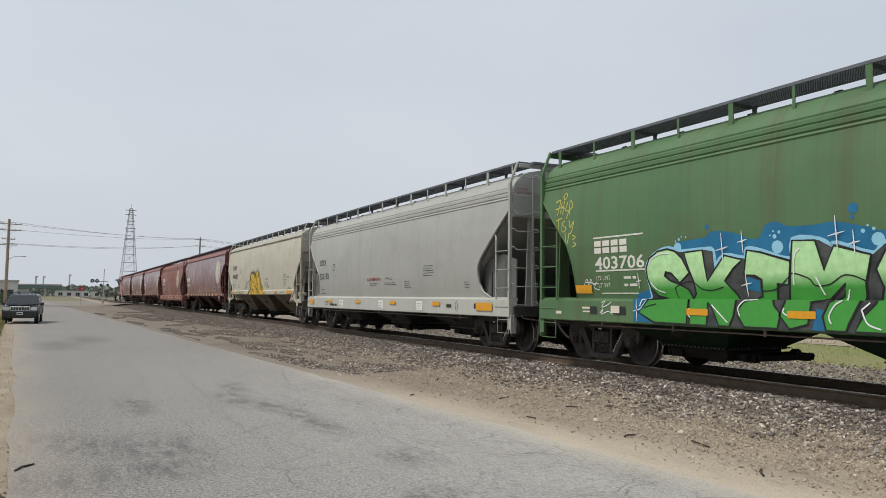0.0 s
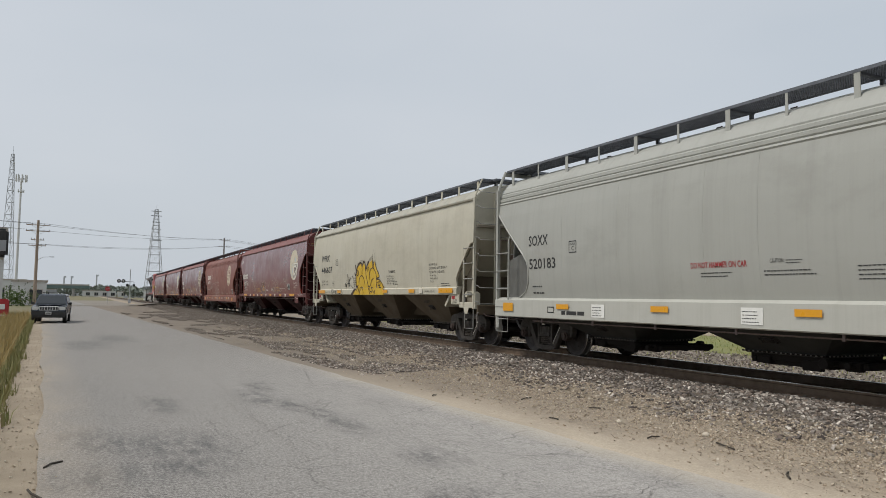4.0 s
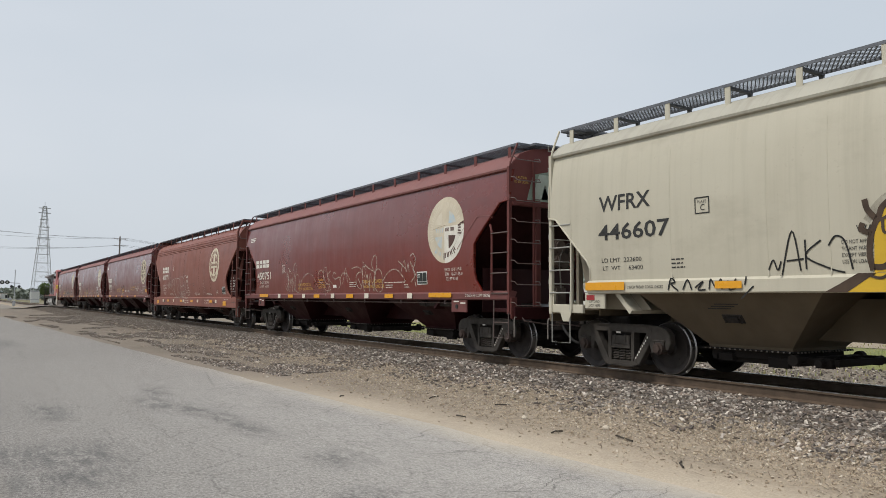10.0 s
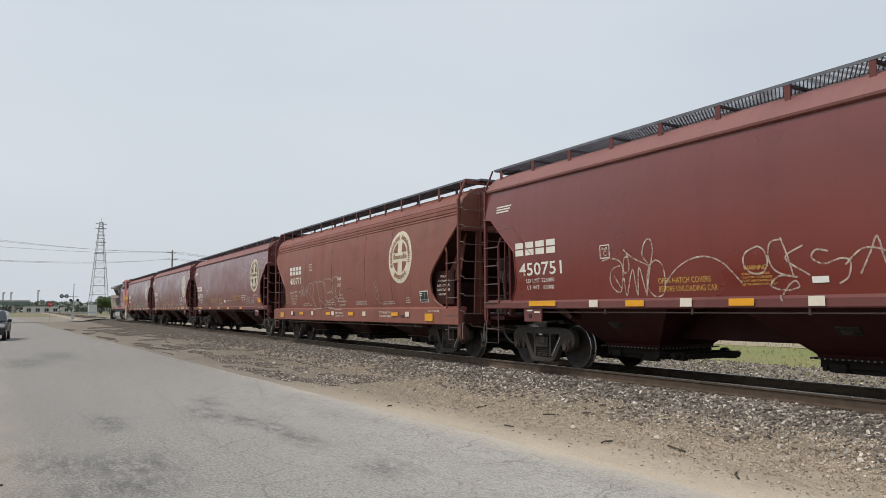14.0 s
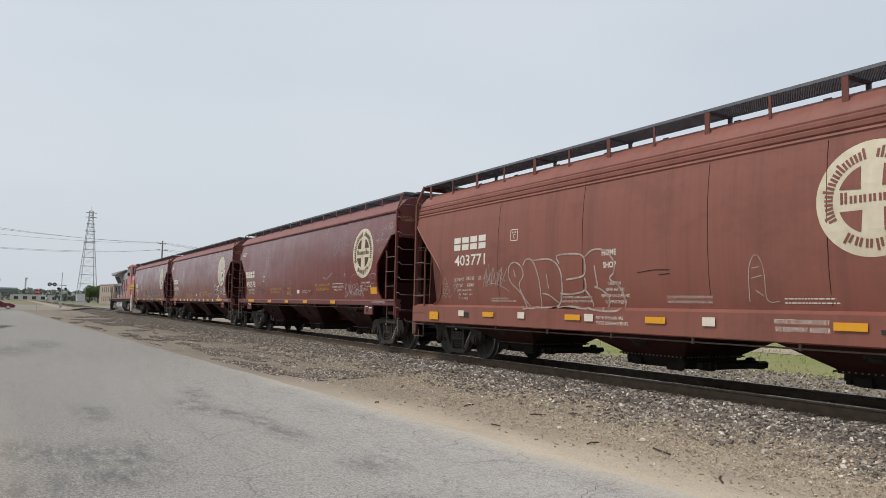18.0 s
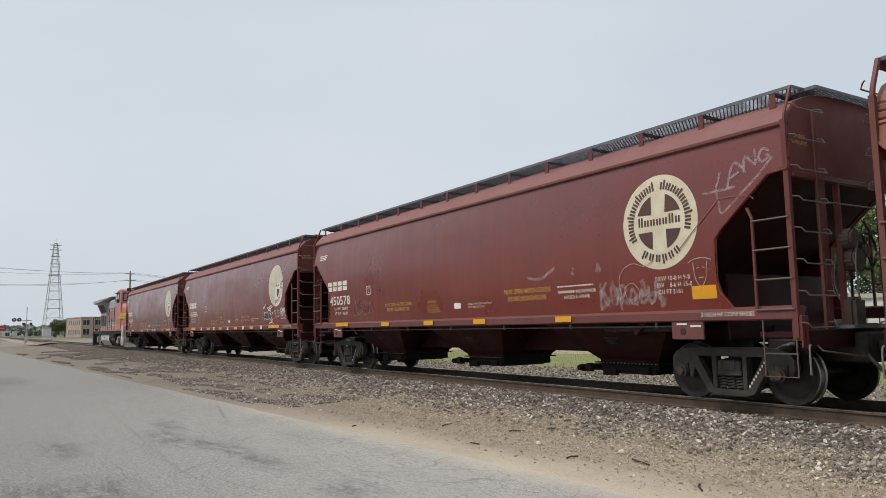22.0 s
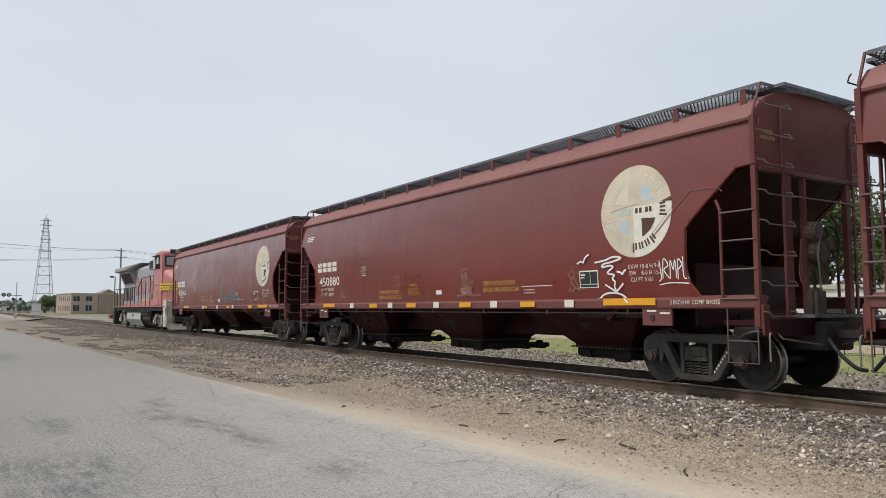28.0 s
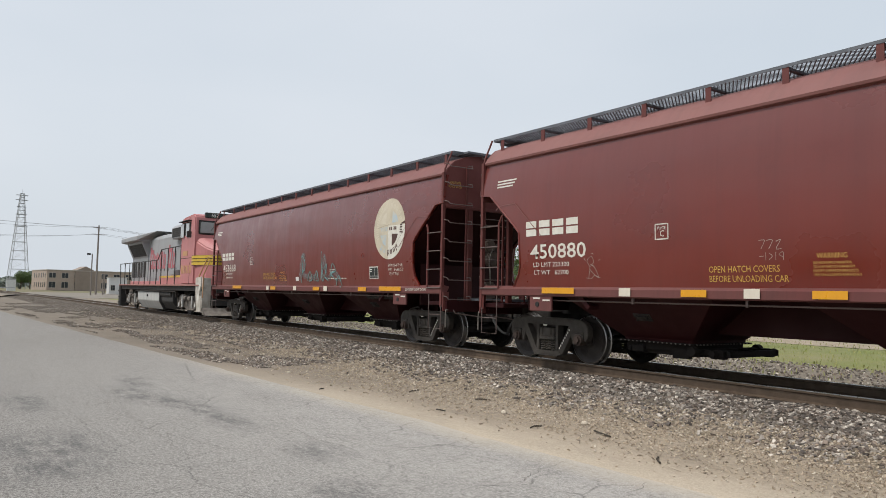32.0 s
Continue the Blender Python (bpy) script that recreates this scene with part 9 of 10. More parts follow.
def sedan():
    """A low saloon that looks to +x."""
    car = thing("sedan", "maroon saloon car driving over the level crossing", "car")
    P = M["maroon_paint"]
    prof = [(-2.38, 0.38), (-2.42, 0.70), (-2.30, 0.92), (-1.6, 0.97), (0.9, 0.96), (1.9, 0.86), (2.36, 0.70), (2.42, 0.42), (2.3, 0.25), (-2.3, 0.25)]
    bm = bmesh.new()
    loft(bm, [[(x, y * 0.86, z) for x, z in prof] for y in (-1.03, 1.03)])
    part("body", soft(bm, 0.08, 2), P, car)
    cab = [[(-1.75, y, 0.94) for y in (-0.82, 0.82)] + [(1.0, y, 0.94) for y in (0.82, -0.82)], [(-1.0, y, 1.40) for y in (-0.62, 0.62)] + [(0.15, y, 1.40) for y in (0.62, -0.62)], [(-0.9, y, 1.44) for y in (-0.55, 0.55)] + [(0.05, y, 1.44) for y in (0.55, -0.55)]]
    part("roof", loft(bmesh.new(), cab), P, car, smooth=30)
    for s in (-1, 1):
        for x0, x1, u0, u1 in ((-1.35, -0.4, -0.92, -0.42), (-0.32, 0.78, -0.34, 0.12)):
            g = bmesh.new()
            loft(g, [[(x0, s * 0.815, 0.98), (x1, s * 0.815, 0.98)], [(u0, s * 0.65, 1.36), (u1, s * 0.65, 1.36)]], close=False, cap=False)
            part("side_window", g, M["car_glass"], car)
        for x in (-1.42, 1.45):
            t = part("tyre", soft(disc(bmesh.new(), (x, s * 0.80, 0.32), 0.32, 0.2, "y", 22), 0.03), M["black_rubber"], car)
            part("rim", disc(bmesh.new(), (x, s * 0.895, 0.32), 0.22, 0.03, "y", 14), M["chrome"], t, "silver alloy rim")
        part("headlamp", soft(boxes(((2.25, s * 0.66, 0.68), (0.24, 0.3, 0.14))), 0.03), M["lamp_clear"], car)
        part("tail_lamp", soft(boxes(((-2.36, s * 0.66, 0.78), (0.1, 0.32, 0.16))), 0.02), M["lamp_red"], car)
        part("mirror", soft(boxes(((0.62, s * 0.95, 1.0), (0.1, 0.16, 0.12))), 0.02), P, car)
    for x0, x1, z0, z1 in ((1.02, 0.2, 0.97, 1.38), (-1.78, -1.03, 0.97, 1.38)):
        g = bmesh.new()
        loft(g, [[(x0, -0.72, z0), (x0, 0.72, z0)], [(x1, -0.58, z1), (x1, 0.58, z1)]], close=False, cap=False)
        part("windscreen", g, M["car_glass"], car).location.z = 0.012
    return car


off_road_car(pose(-1.95, 51.8, 0.0, 0, 0, -2.5))
SEDAN = sedan()

# ---------------------------------------------------------------- poles, wires, towers and signals
M["pole_wood"] = surface("weathered_pole_wood", (0.36, 0.285, 0.22), (0.27, 0.21, 0.165), 0.9, 0, 2.0, 0.6, 40, 0.3, 0.3, (4, 4, 0.4))
M["pole_grey"] = surface("grey_pole_wood", (0.24, 0.21, 0.185), (0.16, 0.145, 0.13), 0.9, 0, 2.0, 0.6, 40, 0.3, 0.3, (4, 4, 0.4))
M["galv"] = surface("galvanised_steel", (0.42, 0.43, 0.44), (0.32, 0.33, 0.34), 0.5, 0.5, 3.0, 0.5)
M["mast_white"] = surface("white_mast_paint", (0.62, 0.62, 0.60), (0.5, 0.5, 0.48), 0.6, 0.1, 3.0, 0.5)
M["wire"] = plain("dark_cable", (0.11, 0.11, 0.115), 0.6)
M["insulator"] = plain("grey_insulator", (0.3, 0.3, 0.3), 0.3)
M["sign_red"] = plain("stop_sign_red", (0.42, 0.025, 0.03), 0.4)
M["signal_black"] = plain("signal_black", (0.02, 0.02, 0.02), 0.6)


def utility_pole(at, height, arms, material, lamp=False, label=""):
    """A wooden pole with cross-arms: arms are (height, half width)."""
    p = thing("utility_pole", label, "utility pole", at)
    part("pole", disc(bmesh.new(), (0, 0, height / 2 - 0.3), 0.24, height + 0.6, "z", 12, 0.16), material, p, smooth=40)
    for z, w in arms:
        a = part("cross_arm", soft(boxes(((0, -0.17, z), (2 * w, 0.10, 0.10))), 0.01), material, p)
        for k in (-0.95, -0.5, 0.5, 0.95):
            part("insulator", disc(bmesh.new(), (k * w, -0.17, z + 0.15), 0.055, 0.2, "z", 8, 0.035), M["insulator"], a)
        part("arm_brace", tube(tube(bmesh.new(), [(-0.6 * w, -0.15, z), (0, -0.15, z - 0.55)], 0.02, 5), [(0.6 * w, -0.15, z), (0, -0.15, z - 0.55)], 0.02, 5), M["galv"], a)
    if lamp:
        arm = part("lamp_arm", tube(bmesh.new(), [(0, 0, 6.4), (0.8, 0, 6.9), (1.7, 0, 7.0)], 0.035, 6), M["galv"], p)
        part("lamp_head", soft(boxes(((1.95, 0, 6.98), (0.6, 0.2, 0.12))), 0.04), M["galv"], arm)
    return p


utility_pole(pose(-6.75, 118, 0, 0, 0, 8), 12.1, ((11.4, 1.5), (10.55, 1.5), (9.3, 0.8), (8.5, 1.1)), M["pole_wood"], True, "brown wooden utility pole with four cross-arms and a street lamp")
utility_pole(pose(29.9, 187, 0, 0, 0, 0), 16.2, ((15.6, 1.3), (14.0, 1.3)), M["pole_grey"], False, "tall grey wooden utility pole with two cross-arms")


def wire(points, sag, n=14):
    """A hanging cable."""
    bm = bmesh.new()
    for a, b in zip(points, points[1:]):
        a, b = Vector(a), Vector(b)
        tube(bm, [a.lerp(b, k / n) - Vector((0, 0, sag * 4 * (k / n) * (1 - k / n))) for k in range(n + 1)], 0.024, 4)
    return tagged(part("overhead_wire", bm, M["wire"]), "dark overhead cable strung between the poles", "cable", "overhead wires")


for dx, z0, z1, sag in ((-1.4, 11.6, 15.8, 0.5), (1.4, 11.6, 15.8, 0.6), (-1.3, 10.75, 15.6, 0.5), (0.9, 8.7, 14.2, 0.6), (-0.9, 8.7, 14.1, 0.8)):
    wire([(-75, 60, z0 - 0.5), (-6.75 + dx, 117.8, z0), (29.9 + dx, 186.8, z1), (90, 230, z1 - 0.5)], sag)


def street_light(at):
    p = thing("street_light", "dark wooden pole with a small flood lamp", "street light", at)
    part("pole", disc(bmesh.new(), (0, 0, 4.4), 0.16, 9.4, "z", 10, 0.11), M["pole_grey"], p, smooth=40)
    part("lamp_head", soft(boxes(((-0.7, -0.1, 9.0), (0.75, 0.4, 0.4))), 0.06), M["trim_black"], p)
    part("bracket", tube(bmesh.new(), [(0, 0, 8.9), (-0.5, -0.05, 9.05)], 0.04, 6), M["galv"], p)


street_light(pose(27.4, 178, 0))
for x, y, h in ((31.2, 186, 4.6), (32.2, 190, 4.9)):
    q = thing("short_post", "short grey timber post", "post", pose(x, y, 0), "short posts by the pole")
    part("post", disc(bmesh.new(), (0, 0, h / 2), 0.14, h, "z", 10, 0.11), M["pole_grey"], q)


def lattice_tower(at, height, base, top, panels, arms, material, label, legs=4, r=0.09, thin=0.4):
    """A steel lattice tower: legs, horizontals and diagonals by panels; arms are (height, half width)."""
    t = thing("lattice_tower", label, "tower", at)
    def corner(k, z):
        w = base + (top - base) * z / height
        a = math.pi / legs + 2 * math.pi * k / legs
        q = w / 2 * (1.414 if legs == 4 else 1.155)
        return Vector((q * math.cos(a), q * math.sin(a), z))
    for k in range(legs):
        part("leg", tube(bmesh.new(), [corner(k, 0), corner(k, height)], r * 1.3, 5), material, t)
    zs = [height * (1 - (1 - j / panels) ** 1.25) for j in range(panels + 1)]
    for j in range(panels):
        for k in range(legs):
            part("diagonal_brace", tube(bmesh.new(), [corner(k, zs[j]), corner(k + 1, zs[j + 1])], r * thin, 4), material, t)
            part("diagonal_brace", tube(bmesh.new(), [corner(k + 1, zs[j]), corner(k, zs[j + 1])], r * thin, 4), material, t)
            part("cross_brace", tube(bmesh.new(), [corner(k, zs[j + 1]), corner(k + 1, zs[j + 1])], r * 1.1, 4), material, t)
    for z, w in arms:
        part("arm", boxes(((0, 0, z), (2 * w, 0.5, 0.35))), material, t)
    part("spire", tube(bmesh.new(), [(0, 0, height), (0, 0, height + 2.4)], r * 0.7, 5), material, t)
    return t


lattice_tower(pose(31.3, 419, 0, 0, 0, 6), 47.5, 9.0, 1.5, 12, ((46.6, 2.6), (44.2, 2.7), (40.8, 2.0), (37.0, 2.5), (31.0, 3.1)), M["galv"], "tall galvanised lattice transmission tower", 4, 0.115)
lattice_tower(pose(-20.2, 232, 0, 0, 0, 20), 40.0, 4.2, 0.8, 12, (), M["galv"], "tall slim lattice radio mast", 3, 0.06, 0.6)


def cell_mast(at):
    p = thing("cell_mast", "pale tubular phone mast with antenna panels", "mast", at)
    part("shaft", disc(bmesh.new(), (0, 0, 18.5), 0.42, 37.4, "z", 14, 0.25), M["mast_white"], p, smooth=40)
    for z, n, q in ((37.0, 9, 1.5), (33.0, 5, 0.8)):
        ring = part("antenna_ring", tube(bmesh.new(), [(q * math.cos(a), q * math.sin(a), z) for a in [k * math.pi / 6 for k in range(13)]], 0.06, 5), M["galv"], p)
        for k in range(n):
            a = 2 * math.pi * k / n
            part("antenna_panel", soft(boxes(((q * math.cos(a), q * math.sin(a), z + 0.2), (0.32, 0.32, 2.2 if n > 6 else 0.9))), 0.05), M["mast_white"], ring)
    return p


cell_mast(pose(-20.0, 259, 0))


def crossing_signal(at):
    p = thing("crossing_signal", "railway crossing signal mast with twin round lamps", "crossing signal", at)
    part("mast", disc(bmesh.new(), (0, 0, 3.4), 0.07, 6.8, "z", 10), M["galv"], p)
    part("base_box", soft(boxes(((0, 0, 0.5), (0.5, 0.5, 1.0))), 0.03), M["galv"], p)
    arm = part("lamp_arm", tube(bmesh.new(), [(-2.2, 0, 4.5), (0.9, 0, 4.4)], 0.05, 6), M["signal_black"], p)
    for x, z in ((-2.1, 4.55), (-1.25, 4.55)):
        lamp = part("target", disc(bmesh.new(), (x, 0, z), 0.38, 0.06, "y", 20), M["signal_black"], p, "round black lamp target")
        part("lens", disc(bmesh.new(), (x, -0.06, z), 0.14, 0.1, "y", 14), M["lamp_clear"], lamp)
    for x, z in ((-0.5, 3.75), (0.75, 3.75)):
        part("target", disc(bmesh.new(), (x, 0.1, z), 0.26, 0.2, "y", 16), M["signal_black"], p)
    part("bell", disc(bmesh.new(), (0, 0, 6.9), 0.16, 0.2, "z", 12, 0.06), M["galv"], p)
    part("gate_arm", soft(boxes(((2.2, 0.2, 1.3), (4.0, 0.08, 0.14))), 0.01), M["galv"], p)
    part("counterweight", soft(boxes(((-0.7, 0.2, 1.3), (0.8, 0.2, 0.5))), 0.03), M["galv"], p)


crossing_signal(pose(7.7, 164, 0))


def stop_sign(at):
    p = thing("stop_sign", "red octagonal stop sign on a steel post", "sign", at)
    part("post", boxes(((0, 0, 1.5), (0.06, 0.06, 3.0))), M["galv"], p)
    oct_ = [(0.42 * math.cos(math.pi / 8 + k * math.pi / 4), 2.75 + 0.42 * math.sin(math.pi / 8 + k * math.pi / 4)) for k in range(8)]
    face = part("plate", prism(bmesh.new(), oct_, -0.06, -0.04, "y"), M["sign_red"], p)
    me = text_mesh("STOP", 0.24, 0.8, "CENTER")
    for v in me.vertices:
        v.co = Vector((v.co.x, -0.064, 2.63 + v.co.y))
    part("lettering", me, M["label_white"], face)


stop_sign(pose(3.05, 139.5, 0, 0, 0, -4))
cab = thing("signal_cabinet", "pale grey steel signal cabinet", "cabinet", pose(17.9, 262, 0))
part("body", soft(boxes(((0, 0, 1.7), (2.4, 1.8, 3.4))), 0.04), M["mast_white"], cab)
part("lid", soft(boxes(((0, 0, 3.45), (2.6, 2.0, 0.14))), 0.02), M["galv"], cab)

# ---------------------------------------------------------------- buildings
M["brick"] = surface("buff_brick", (0.40, 0.325, 0.27), (0.34, 0.275, 0.225), 0.9, 0, 0.6, 0.6, 12, 0.25, 0.2)
M["brick_dark"] = surface("brown_brick", (0.29, 0.235, 0.195), (0.25, 0.20, 0.165), 0.9, 0, 0.6, 0.6, 12, 0.25, 0.2)
M["stone_cap"] = plain("pale_parapet", (0.42, 0.38, 0.33), 0.8)
M["wall_white"] = surface("white_metal_wall", (0.60, 0.60, 0.58), (0.5, 0.5, 0.48), 0.6, 0.1, 0.5, 0.5, 12, 0.1, 0.1)
M["wall_grey"] = surface("grey_metal_wall", (0.34, 0.35, 0.36), (0.27, 0.28, 0.29), 0.6, 0.2, 0.5, 0.5, 12, 0.1, 0.1)
M["roof_dark"] = surface("dark_roofing", (0.10, 0.095, 0.09), (0.14, 0.135, 0.13), 0.9, 0, 0.5, 0.5)
M["window_dark"] = plain("dark_window", (0.035, 0.04, 0.045), 0.12)
M["concrete"] = surface("concrete", (0.40, 0.39, 0.36), (0.32, 0.31, 0.29), 0.9, 0, 0.4, 0.6, 15, 0.2, 0.2)
M["bridge_green"] = surface("grey_green_bridge_steel", (0.14, 0.20, 0.19), (0.11, 0.16, 0.155), 0.7, 0.1, 0.3, 0.5)


def building(name, label, at, size, wall, roof, windows=(), cap=0.35, category="building"):
    """Walls, roof slab, parapet and windows; windows are (face, along, up, width, height) with face f front (-y) or l left (-x)."""
    w, d, h = size
    b = thing(name, label, category, at)
    part("wall", boxes(((0, 0, h / 2), (w, d, h))), wall, b)
    part("roof", boxes(((0, 0, h + 0.06), (w - 0.5, d - 0.5, 0.12))), roof, b)
    for c, s in (((0, -d / 2, h + cap / 2), (w + 0.3, 0.35, cap)), ((0, d / 2, h + cap / 2), (w + 0.3, 0.35, cap)), ((-w / 2, 0, h + cap / 2), (0.35, d - 0.4, cap)), ((w / 2, 0, h + cap / 2), (0.35, d - 0.4, cap))):
        part("parapet", boxes((c, s)), M["stone_cap"], b)
    for face, u, z, ww, hh in windows:
        if face == "f":
            win = part("window", boxes(((u, -d / 2 - 0.01, z), (ww, 0.12, hh))), M["stone_cap"], b)
            part("pane", boxes(((u - ww * 0.24, -d / 2 - 0.08, z), (ww * 0.42, 0.04, hh * 0.9)), ((u + ww * 0.24, -d / 2 - 0.08, z), (ww * 0.42, 0.04, hh * 0.9))), M["window_dark"], win)
        else:
            win = part("window", boxes(((-w / 2 - 0.01, u, z), (0.12, ww, hh))), M["stone_cap"], b)
            part("pane", boxes(((-w / 2 - 0.08, u, z), (0.04, ww * 0.85, hh * 0.9))), M["window_dark"], win)
    return b


wins = [("f", u, z, 2.7, 2.2 if z > 4 else 2.6) for u in (-16.0, -11.2, -6.3, 4.5, 9.5, 14.5) for z in (6.2, 2.3)] + [("l", u, z, 1.1, 2.2) for u in (-9.5, -6.5, -3.5, 0.0, 3.5, 7.0) for z in (6.2, 2.2)]
brick = building("brick_building", "two-storey buff brick school building with dark windows", pose(51.9, 354, 0, 0, 0, 8), (36, 24, 8.2), M["brick"], M["roof_dark"], wins)
part("gable", prism(bmesh.new(), [(-7.5, 8.2), (-3.2, 10.3), (1.2, 8.2)], -12.1, -4, "y"), M["brick_dark"], brick, "darker brick gable")
part("entrance_bay", boxes(((-3.2, -12.25, 4.0), (8.4, 0.5, 8.0))), M["brick_dark"], brick, "projecting brick entrance bay")
building("low_brick_wing", "long low brick wing beyond the track", pose(86, 352, 0, 0, 0, -8), (36, 20, 6.4), M["brick_dark"], M["roof_dark"], [("f", u, 3, 3, 2) for u in (-12, -6, 0, 6, 12)])
building("white_shed", "small white shed beside the lot", pose(36.8, 200, 0), (4.2, 3.2, 4.2), M["wall_white"], M["roof_dark"], (("f", -1.2, 1.6, 1.0, 1.4),), 0.15)
building("metal_warehouse", "grey metal warehouse with a low flat roof", pose(-27, 300, 0), (15, 20, 6.2), M["wall_grey"], M["roof_dark"], (("f", 2, 2.2, 3.2, 4.0), ("f", -5, 2.0, 1.2, 2.2)))
building("white_warehouse", "white metal warehouse behind a fence", pose(-20.5, 215, 0), (7, 14, 4.9), M["wall_white"], M["roof_dark"], (("f", 1, 1.6, 2.4, 3.0),))
for x, y, w, h in ((8, 655, 24, 4.4), (32, 660, 20, 4.0), (-34, 670, 22, 5), (80, 640, 40, 5)):
    building("distant_warehouse", "pale low warehouse in the distance", pose(x, y, 0), (w, 20, h), M["wall_white"] if x > 0 else M["wall_grey"], M["roof_dark"], [("f", k * 6 - w / 2 + 4, 2.0, 3, 2.6) for k in range(int(w / 6))])
# shop front beside the road, with a dark fascia band
shop = building("shop_building", "white single-storey shop with a dark curved fascia", pose(-13.2, 69.5, 0, 0, 0, 8), (13, 16, 6.2), M["wall_white"], M["roof_dark"], [("f", u, 1.9, 2.2, 2.4) for u in (-4, 0, 4)])
part("fascia", soft(boxes(((0.4, -8.2, 5.4), (12.6, 0.5, 2.1))), 0.2, 3), M["trim_black"], shop, "black rounded fascia")
part("fascia_band", boxes(((0.4, -8.47, 5.2), (12.3, 0.04, 0.8))), M["wall_grey"], shop, "pale plain sign band")
building("roadside_shed", "low white and brown shed beyond the parked wagon", pose(-8.4, 133, 0, 0, 0, 4), (4.6, 9, 3.5), M["wall_white"], M["roof_dark"], (("f", 0.9, 1.3, 1.8, 2.2),), 0.3)
redbin = thing("donation_bin", "red steel drop-off bin with a white mark", "bin", pose(-5.55, 56.5, 0, 0, 0, 6))
part("body", soft(boxes(((0, 0, 0.68), (1.7, 1.2, 1.36))), 0.08, 2), M["sign_red"], redbin)
part("mark", boxes(((0.45, -0.612, 0.85), (0.34, 0.02, 0.34)), ((0, -0.612, 0.3), (1.4, 0.02, 0.08))), M["label_white"], redbin)
fence = thing("chain_fence", "row of dark fence posts with rails by the shop", "fence", pose(0, 0, 0))
for k in range(8):
    part("post", disc(bmesh.new(), (-14.2 + k * 1.15, 128 + k * 0.5, 1.5), 0.07, 3.0, "z", 8), M["trim_black"], fence)
for z in (0.6, 1.6, 2.8):
    part("rail", tube(bmesh.new(), [(-14.2, 128, z), (-6.2, 131.5, z)], 0.04, 5), M["trim_black"], fence)
# overpass across the distance
bridge = thing("overpass", "long grey-green highway overpass in the distance", "bridge", pose(0, 620, 0, 0, 0, -3))
part("girder", boxes(((-70, 0, 7.0), (142, 9, 2.2))), M["bridge_green"], bridge)
part("parapet", boxes(((-70, -4.6, 8.6), (142, 0.3, 1.0))), M["concrete"], bridge)
for k in range(7):
    part("pier", soft(boxes(((-130 + k * 20, 0, 3.1), (1.6, 7, 6.4))), 0.1), M["concrete"], bridge)
# skyline haze is mixed into this pale grey
M["silo"] = surface("haze_paled_silo", (0.56, 0.58, 0.60), (0.50, 0.52, 0.54), 0.7, 0.1, 0.2, 0.5)
for x, y, h in ((-24, 900, 20.0), (-17, 905, 20.3), (8, 900, 22.5)):
    s = thing("grain_elevator", "slim grain elevator tower on the skyline", "grain elevator", pose(x, y, 0), "distant grain elevators")
    part("tower", boxes(((0, 0, h / 2), (1.5, 1.5, h))), M["silo"], s)
    part("headhouse", boxes(((0.6, 0, h + 0.2), (2.6, 2.0, 1.6))), M["silo"], s)
    part("bin", disc(bmesh.new(), (5.5, 2, 4.5), 4, 9, "z", 18), M["silo"], s, smooth=40)
# pale low building and wall beyond the track
building("pale_workshop", "long pale low workshop beyond the grass", pose(62, 37, 0, 0, 0, 4), (10, 44, 3.3), M["wall_white"], M["roof_dark"], [("l", u, 1.7, 2.6, 1.6) for u in (-17, -11, -5, 1, 7, 13, 18)])

# ---------------------------------------------------------------- trees
def leaf_material(name, a, b):
    m, n, l, p = nodes_of(name)
    g = n.new("ShaderNodeNewGeometry")
    c = mix_node(n, l, g.outputs["Random Per Island"], a, b)
    l.new(c, p.inputs["Base Color"])
    p.inputs["Roughness"].default_value = 0.6
    p.inputs["Specular IOR Level"].default_value = 0.3
    return m


M["leaves"] = leaf_material("summer_leaves", (0.045, 0.085, 0.022), (0.11, 0.15, 0.045))
# far leaves are greyed and paled: distance haze in their colour
M["leaves_far"] = leaf_material("haze_tinted_leaves", (0.145, 0.17, 0.14), (0.19, 0.215, 0.18))
M["bark"] = surface("rough_bark", (0.12, 0.09, 0.065), (0.08, 0.06, 0.045), 0.95, 0, 4.0, 0.6, 30, 0.3, 0.5, (3, 3, 0.5))


def quads(name, centres, sizes, rnd, up_bias=0.3, aspect=1.4):
    """Many small leaf blades, each turned its own way, in one mesh."""
    n = len(centres)
    c = np.array(centres, dtype=float)
    a = rnd.normal(size=(n, 3))
    a /= np.linalg.norm(a, axis=1)[:, None]
    b = np.cross(a, rnd.normal(size=(n, 3)))
    b /= np.linalg.norm(b, axis=1)[:, None]
    s = np.array(sizes)[:, None]
    v = np.empty((n, 4, 3))
    v[:, 0], v[:, 1], v[:, 2], v[:, 3] = c - a * s * aspect, c - b * s * 0.6, c + a * s * aspect, c + b * s * 0.6
    me = bpy.data.meshes.new(name)
    me.vertices.add(4 * n)
    me.vertices.foreach_set("co", v.ravel())
    me.loops.add(4 * n)
    me.loops.foreach_set("vertex_index", np.arange(4 * n))
    me.polygons.add(n)
    me.polygons.foreach_set("loop_start", np.arange(n) * 4)
    me.update()
    me.validate()
    return me


